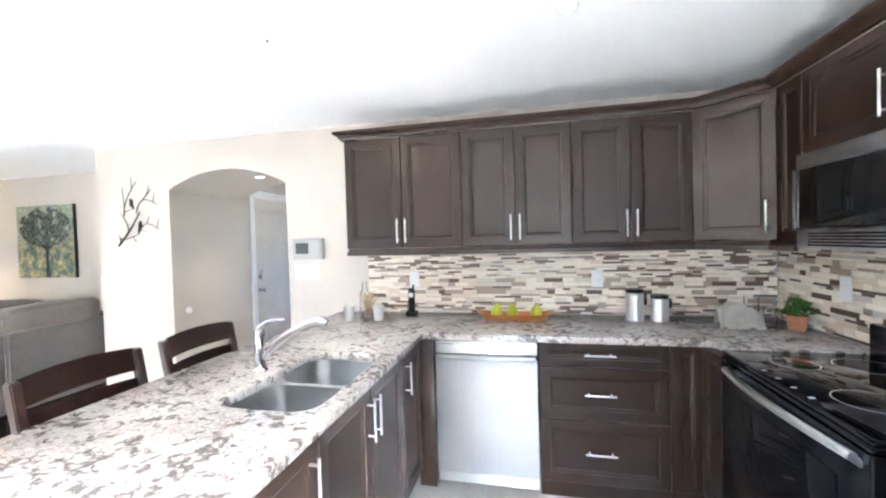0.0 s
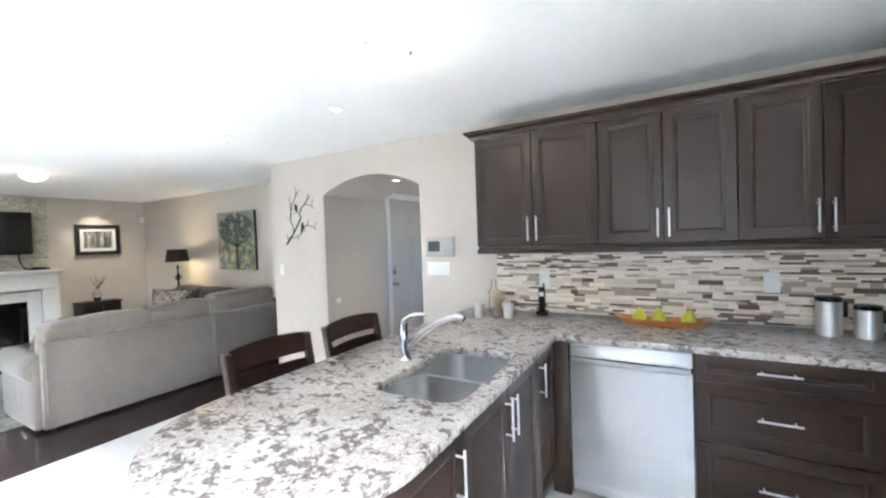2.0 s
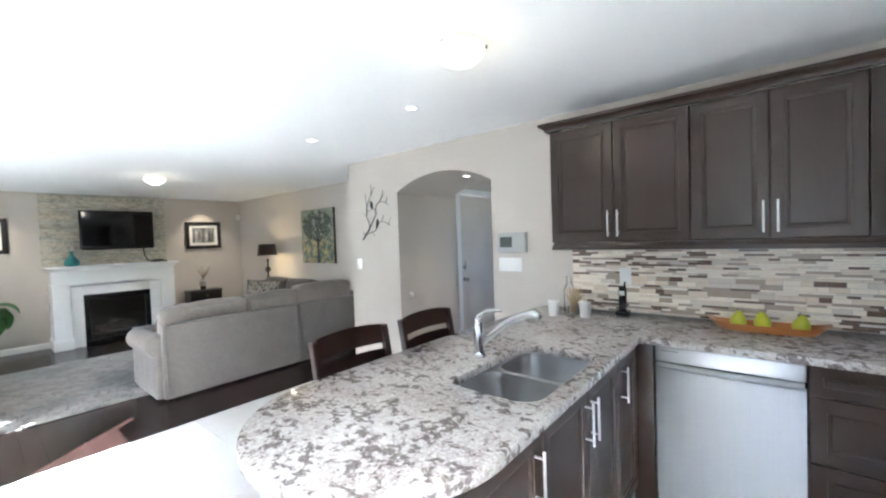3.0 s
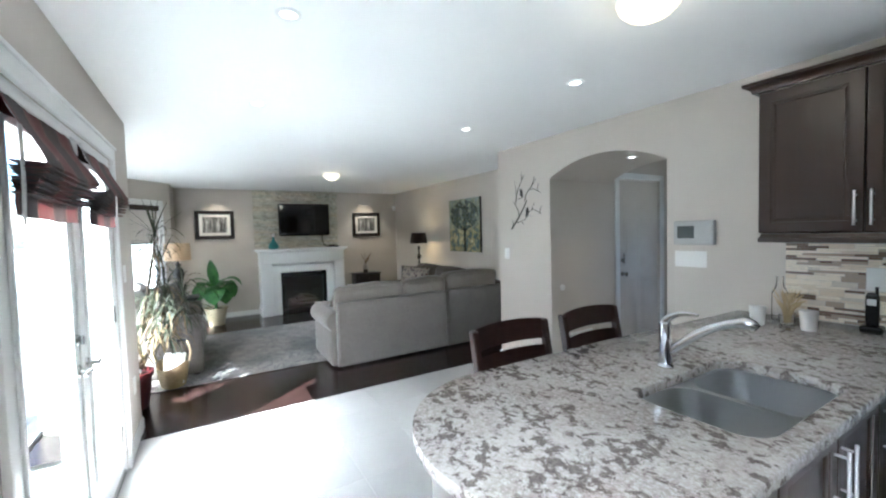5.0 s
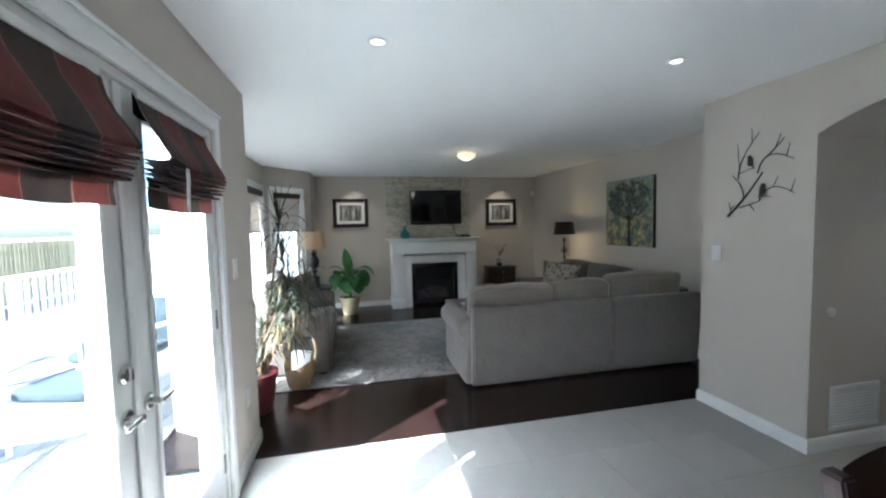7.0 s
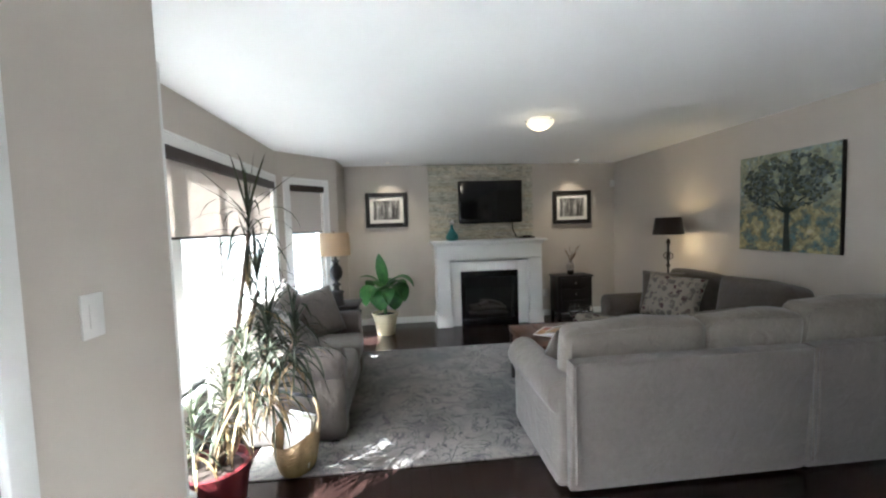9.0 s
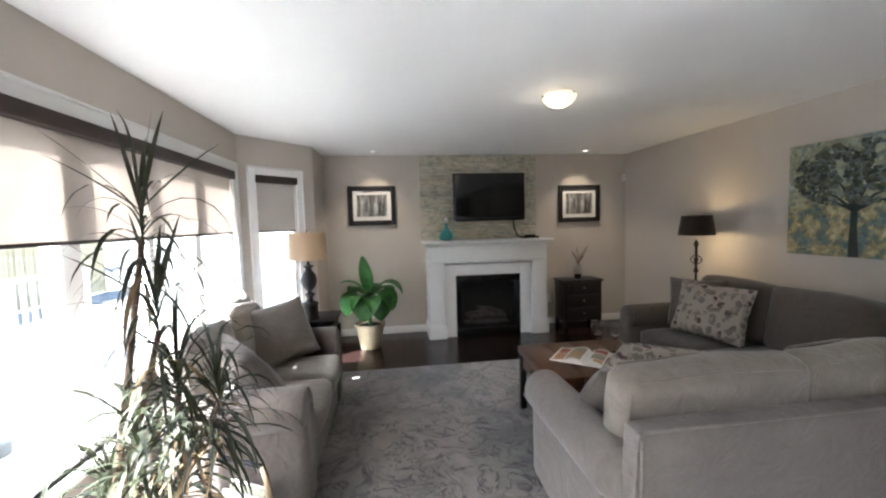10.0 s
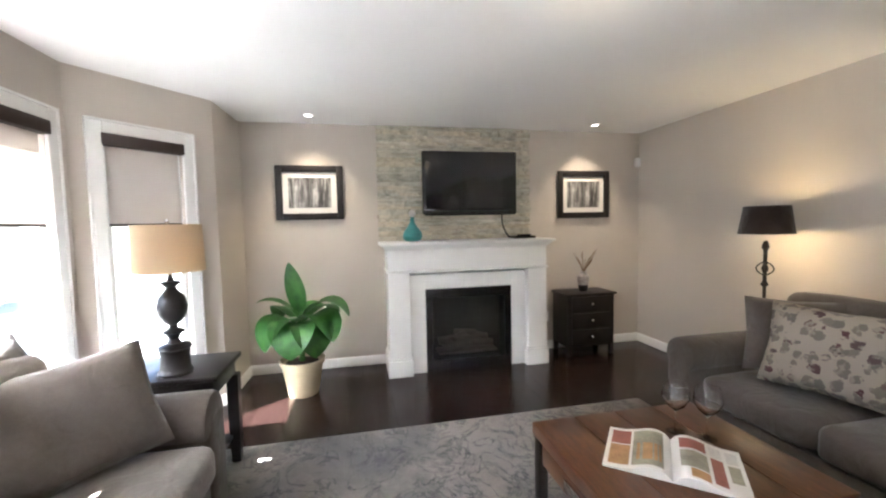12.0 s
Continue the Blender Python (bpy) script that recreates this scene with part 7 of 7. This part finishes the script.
def basket():
    x, y = -4.87, -0.38
    ob = thing("basket", (x, y, 0.011), "woven straw basket with a tall handle, holding magazines", "basket")
    z = 0.011
    b = bmesh.new()
    n, rows = 44, []
    for k in range(20):
        t = k / 19
        r = 0.105 + 0.05 * math.sin(1.4 * t + 0.2) + 0.0035 * (k % 2)
        rows.append([b.verts.new((x + (r + 0.004 * ((i + k) % 2)) * 1.12 * math.cos(2 * math.pi * i / n), y + (r + 0.004 * ((i + k) % 2)) * 0.85 * math.sin(2 * math.pi * i / n), z + 0.20 * t + 0.05 * t * abs(math.sin(2 * math.pi * i / n + 0.6)) ** 3)) for i in range(n)])
    for r, q in zip(rows, rows[1:]):
        for i in range(n):
            b.faces.new((r[i], r[(i + 1) % n], q[(i + 1) % n], q[i]))
    b.faces.new(rows[0][::-1])
    bmesh.ops.solidify(b, geom=list(b.faces), thickness=0.006)
    part("body", b, BASKETRY, ob)
    u = Vector((0.45, 0.89, 0)).normalized()
    c = Vector((x, y, z))
    part("handle", tube([c + u * 0.16 + Vector((0, 0, 0.24)), c + u * 0.18 + Vector((0, 0, 0.33)), c + u * 0.165 + Vector((0, 0, 0.41)), c + u * 0.145 + Vector((0, 0, 0.45))], 0.011, 9), BASKETRY, ob)
    part("handle", tube([c - u * 0.16 + Vector((0, 0, 0.24)), c - u * 0.18 + Vector((0, 0, 0.33)), c - u * 0.165 + Vector((0, 0, 0.41)), c - u * 0.145 + Vector((0, 0, 0.45))], 0.011, 9), BASKETRY, ob)
    part("carry_bar", tube([c + u * 0.15 + Vector((0, 0, 0.45)), c - u * 0.15 + Vector((0, 0, 0.45))], 0.012, 9), DARKWOOD, ob, "dark wooden carrying bar")
    for k, (lean, m) in enumerate(((-14, PAPER), (-22, INK3), (-8, PAPER))):
        mm = Matrix.Translation((x - 0.03 + 0.03 * k, y + 0.01, z + 0.17)) @ Matrix.Rotation(radians(62), 4, "Z") @ Matrix.Rotation(radians(lean), 4, "X")
        bb = box(-0.10, -0.005, -0.14, 0.10, 0.005, 0.14, 0.002)
        bb.transform(mm)
        single("magazine", bb, m, (x, y, z + 0.05), "magazine standing in the straw basket", "magazine", "magazines in the basket")


basket()


def tall_twigs():
    x, y = -4.02, 3.46
    ob = thing("tall_vase", (x, y, 0), "tall dark floor vase of long bare branches", "vase")
    part("vase", lathe([(0.08, 0), (0.085, 0.01), (0.11, 0.25), (0.09, 0.5), (0.06, 0.62), (0.07, 0.66), (0.06, 0.66), (0.04, 0.6), (0.002, 0.55)], (x, y, 0), 28), IRON, ob)
    rnd = random.Random(33)
    for k in range(12):
        a, sp, l = rnd.uniform(0, 6.28), rnd.uniform(0.04, 0.2), rnd.uniform(1.35, 1.8)
        q = (x + sp * math.cos(a), min(y + sp * math.sin(a), YL - 0.02), l)
        part("branch", tube(arc((x, y, 0.6), (x + sp * 0.25 * math.cos(a), y + sp * 0.25 * math.sin(a), 0.6 + (l - 0.6) * 0.55), q, 7), [0.006, 0.006, 0.005, 0.005, 0.005, 0.004, 0.003, 0.0015], 6), TWIG, ob)


tall_twigs()
single("alarm_sensor", soft(-8.39, 3.60, 1.99, -8.34, 3.66, 2.09, 0.015, 0.004, 6), PLASTIC, (-8.365, 3.63, 1.99), "small white alarm sensor in the corner", "sensor")

# ---- outdoors ----
setting("ground", box(-200, -300, -0.62, 200, 200, -0.60), GRASS, "pale gravel garden behind the house")


def deck():
    ob = thing("deck", (-2.3, -2.2, -0.06), "weathered grey wooden deck", "deck", kind="structure")
    for k in range(18):
        y = -1.26 - 0.145 * k
        part("board", box(-9.0, y - 0.14, -0.085, 2.2, y, -0.05, 0.004), DECK, ob)
    for k in range(4):
        y = -0.66 - 0.145 * k
        part("board", box(-3.75, y - 0.14, -0.085, 2.2, y, -0.05, 0.004), DECK, ob)
    part("skirt", box(-9.0, -3.85, -0.6, 2.2, -3.81, -0.09, 0.003), DECK, ob)
    rail = thing("deck_railing", (-2.0, -3.75, -0.05), "white wooden deck railing with upright balusters", "railing")
    for k in range(10):
        part("post", box(-8.95 + 1.15 * k, -3.79, -0.05, -8.86 + 1.15 * k, -3.70, 0.95, 0.006), TRIM, rail)
    part("top_rail", box(-9.0, -3.80, 0.951, 1.5, -3.69, 0.99, 0.006), TRIM, rail)
    part("bottom_rail", box(-8.9, -3.765, 0.05, 1.45, -3.725, 0.09, 0.004), TRIM, rail)
    for k in range(82):
        part("baluster", box(-8.80 + 0.125 * k, -3.76, 0.09, -8.765 + 0.125 * k, -3.73, 0.951, 0.003), TRIM, rail)


deck()


def patio_chair(x, y, rz):
    ob = thing("patio_chair", (0, 0, 0), "white metal garden chair with a blue cushion", "chair", "garden chairs")
    for sx in (-0.3, 0.3):
        for sy in (-0.28, 0.28):
            part("leg", tube([(sx, sy, 0), (sx, sy, 0.62 if sy < 0 else 0.9)], 0.016, 8), TRIM, ob)
        part("arm", box(sx - 0.03, -0.32, 0.62, sx + 0.03, 0.3, 0.65, 0.006), TRIM, ob)
    part("seat_frame", box(-0.3, -0.29, 0.33, 0.3, 0.29, 0.37, 0.006), TRIM, ob)
    part("cushion", soft(-0.28, -0.28, 0.371, 0.28, 0.24, 0.47, 0.04, 0.015, 7), BLUE, ob, "blue seat cushion")
    for k in range(3):
        part("back_panel", box(-0.28 + 0.19 * k, 0.272, 0.40, -0.10 + 0.19 * k, 0.288, 0.87, 0.004), BLUE, ob, "blue woven back panel")
    part("back_rail", box(-0.3, 0.262, 0.871, 0.3, 0.303, 0.92, 0.006), TRIM, ob)
    ob.matrix_basis = pose(x, y, -0.05, 0, 0, rz)
    return ob


pc = patio_chair(-4.45, -1.85, 75)
copy_thing(pc, pose(-5.25, -2.0, -0.05, 0, 0, 70))
copy_thing(pc, pose(-3.6, -2.75, -0.05, 0, 0, 100))


def patio_table():
    ob = thing("patio_table", (-2.3, -2.7, -0.05), "white metal garden table with a glass top", "table")
    part("top", box(-2.9, -3.2, 0.62, -1.7, -2.3, 0.63, 0.003), CLEAR, ob, "glass table top")
    for x in (-2.85, -1.75):
        for y in (-3.15, -2.35):
            part("leg", tube([(x, y, -0.05), (x, y, 0.62)], 0.02, 8), TRIM, ob)
        part("cross_rail", box(x - 0.015, -3.15, 0.58, x + 0.015, -2.35, 0.615, 0.004), TRIM, ob)
    for y in (-3.15, -2.35):
        part("long_rail", box(-2.83, y - 0.015, 0.581, -1.77, y + 0.015, 0.6145, 0.004), TRIM, ob)


patio_table()


def fence():
    ob = thing("fence", (-6, -9.5, -0.6), "tall pale wooden board fence round the garden", "fence")
    for k in range(11):
        part("post", box(-18.05 + 2.4 * k, -9.55, -0.6, -17.95 + 2.4 * k, -9.45, 1.3, 0.006), FENCE, ob)
    for z in (-0.3, 0.95):
        part("rail", box(-18, -9.52, z, 6, -9.48, z + 0.09, 0.004), FENCE, ob)
    for k in range(160):
        part("board", box(-18 + 0.15 * k, -9.478, -0.55, -17.862 + 0.15 * k, -9.458, 1.22 + 0.01 * (k % 3), 0.003), FENCE, ob, smooth=False)


fence()


def neighbour(x, y):
    ob = thing("house", (x, y, -0.6), "two-storey brick neighbour house with a shingled roof", "house", "houses behind the garden")
    part("wall", box(x - 5, y - 4, -0.6, x + 5, y + 4, 5.0, 0.01), SIDING, ob)
    b = bmesh.new()
    vs = [b.verts.new(p) for p in ((x - 5.4, y - 4.4, 5.0), (x + 5.4, y - 4.4, 5.0), (x + 5.4, y + 4.4, 5.0), (x - 5.4, y + 4.4, 5.0), (x - 2.2, y, 7.4), (x + 2.2, y, 7.4))]
    for f in ((0, 1, 5, 4), (1, 2, 5), (2, 3, 4, 5), (3, 0, 4), (3, 2, 1, 0)):
        b.faces.new([vs[i] for i in f])
    part("roof", b, ROOFING, ob, smooth=False)
    for cx in (-3.2, -0.2, 2.8):
        for cz in (0.9, 3.4):
            w = part("window", box(x + cx - 0.7, y + 4.0, cz - 0.7, x + cx + 0.7, y + 4.05, cz + 0.7, 0.01), TRIM, ob)
            for k in (-1, 1):
                part("pane", box(x + cx + 0.33 * k - 0.28, y + 4.051, cz - 0.6, x + cx + 0.33 * k + 0.28, y + 4.06, cz + 0.6), DARKPANE, w)


neighbour(-7, -24)
neighbour(5, -25)
neighbour(-19, -23)

# ---- pieces of floors and walls ----
def shared(name, bm, material, smooth=False):
    return mesh_from(name, bm, material, smooth=smooth)


def piece(name, mesh, parent, m):
    ob = new(name, mesh)
    ob.parent = parent
    ob.matrix_basis = m
    return ob


tile_mesh = shared("tile", box(-0.2242, -0.2242, -0.01, 0.2242, 0.2242, 0.0, 0.0008, segments=1), TILE)
floor = bpy.data.objects["floor"]
for i in range(12):
    for j in range(8):
        piece("tile", tile_mesh, floor, pose(XC + 0.226 + 0.45 * i, -0.62 + 0.226 + 0.45 * j, 0.0004 * random.uniform(-1, 1)))
plank_meshes = [shared("plank", box(0, -0.057, -0.01, l, 0.057, 0.0, 0.0005, segments=1), PLANK) for l in (0.6, 0.9, 1.2, 1.5)]
lens = (0.6, 0.9, 1.2, 1.5)
rnd = random.Random(4)
for j in range(42):
    y = -1.12 + 0.1145 * j
    x = XC
    while x > -8.4:
        k = rnd.randrange(4) if x < XC - 0.01 else rnd.choice((0, 1, 2, 3))
        l = lens[k]
        piece("plank", plank_meshes[k], wood_floor, pose(x - l, y, 0.0003 * rnd.uniform(-1, 1)))
        x -= l + 0.0005
wall_stone = thing("stone_veneer", (XF, 1.53, 1.23), "grey-green stacked ledgestone panel above the mantel", "stone panel", kind="structure")
stone_meshes = []
for k in range(6):
    b = box(-0.5, -0.5, -0.5, 0.5, 0.5, 0.5)
    bmesh.ops.subdivide_edges(b, edges=list(b.edges), cuts=1, use_grid_fill=True)
    for v in b.verts:
        v.co += 0.07 * noise.noise_vector(v.co * 2.3 + Vector((7.0 * k, 0, 0)))
    stone_meshes.append(shared("stone", b, LEDGE))
z = 1.232
count = 0
while z < H - 0.012:
    h = rnd.choice((0.026, 0.034, 0.042, 0.052))
    h = min(h, H - 0.003 - z)
    y = 0.74
    while y < 2.33:
        l = min(rnd.uniform(0.14, 0.60), 2.335 - y)
        if 2.335 - y - l < 0.05:
            l = 2.335 - y
        d = rnd.uniform(0.020, 0.050)
        m = Matrix.Translation((0.0 + d / 2 - 0.006, y + l / 2 - 1.53, z + h / 2 - 1.23)) @ Matrix.Diagonal((d, l - 0.001, h - 0.0008, 1))
        piece("stone", stone_meshes[rnd.randrange(6)], wall_stone, m)
        y += l
        count += 1
    z += h

# mosaic backsplash: rows of thin strips behind the worktop
back = thing("backsplash", (0.3, YN, 0.93), "glass and stone strip mosaic in cream, taupe and brown", "backsplash", kind="structure")
part("grout", box(-1.04, YN - 0.004, 0.929, XE - 0.001, YN, 1.372), GROUT, back)
part("grout", box(XE - 0.004, 1.31, 0.929, XE, YN - 0.0045, 1.372), GROUT, back)
SIZES = [(w, h) for w in (0.05, 0.075, 0.10, 0.135) for h in (0.0135, 0.0285)]
strips = {(w, h, k): shared("mosaic_tile", box(-w / 2 + 0.0008, -0.004, -h / 2 + 0.0008, w / 2 - 0.0008, 0.004, h / 2 - 0.0008, 0.001, segments=1), MOSAIC[k]) for w, h in SIZES for k in range(5)}
rest = bmesh.new()
made = 0


def strip_row(start, stop, z, h, east):
    global made
    s = start
    while s < stop - 0.02:
        w = rnd.choice((0.05, 0.075, 0.10, 0.135))
        w = min((q for q in (0.05, 0.075, 0.10, 0.135)), key=lambda q: abs(q - min(w, stop - s)))
        if s + w > stop + 0.012:
            break
        k = rnd.choices(range(5), (34, 24, 18, 12, 12) if h > 0.02 else (34, 18, 16, 20, 12))[0]
        mid = s + w / 2
        if not east and -1.04 < mid < -0.25 and made < 300:
            piece("mosaic_tile", strips[(w, h, k)], back, pose(mid - 0.3, -0.004, z + h / 2 - 0.93))
            made += 1
        else:
            n = len(rest.verts)
            f0 = len(rest.faces)
            rest.from_mesh(strips[(w, h, k)])
            rest.verts.ensure_lookup_table(); rest.faces.ensure_lookup_table()
            m = pose(XE - 0.004, mid, z + h / 2, 0, 0, 90) if east else pose(mid, YN - 0.004, z + h / 2)
            for v in rest.verts[n:]:
                v.co = m @ v.co
            for f in rest.faces[f0:]:
                f.material_index = k
        s += w


for start, stop, east in ((-1.04, XE - 0.012, False), (1.315, YN - 0.012, True)):
    z = 0.931
    while z < 1.355:
        h = rnd.choice((0.0285, 0.0135, 0.0135))
        h = h if z + h < 1.373 else 0.0135
        strip_row(start, stop, z, h, east)
        z += h
tagged(part("mosaic_tiles", rest, MOSAIC, back, smooth=False), kind="stuff")
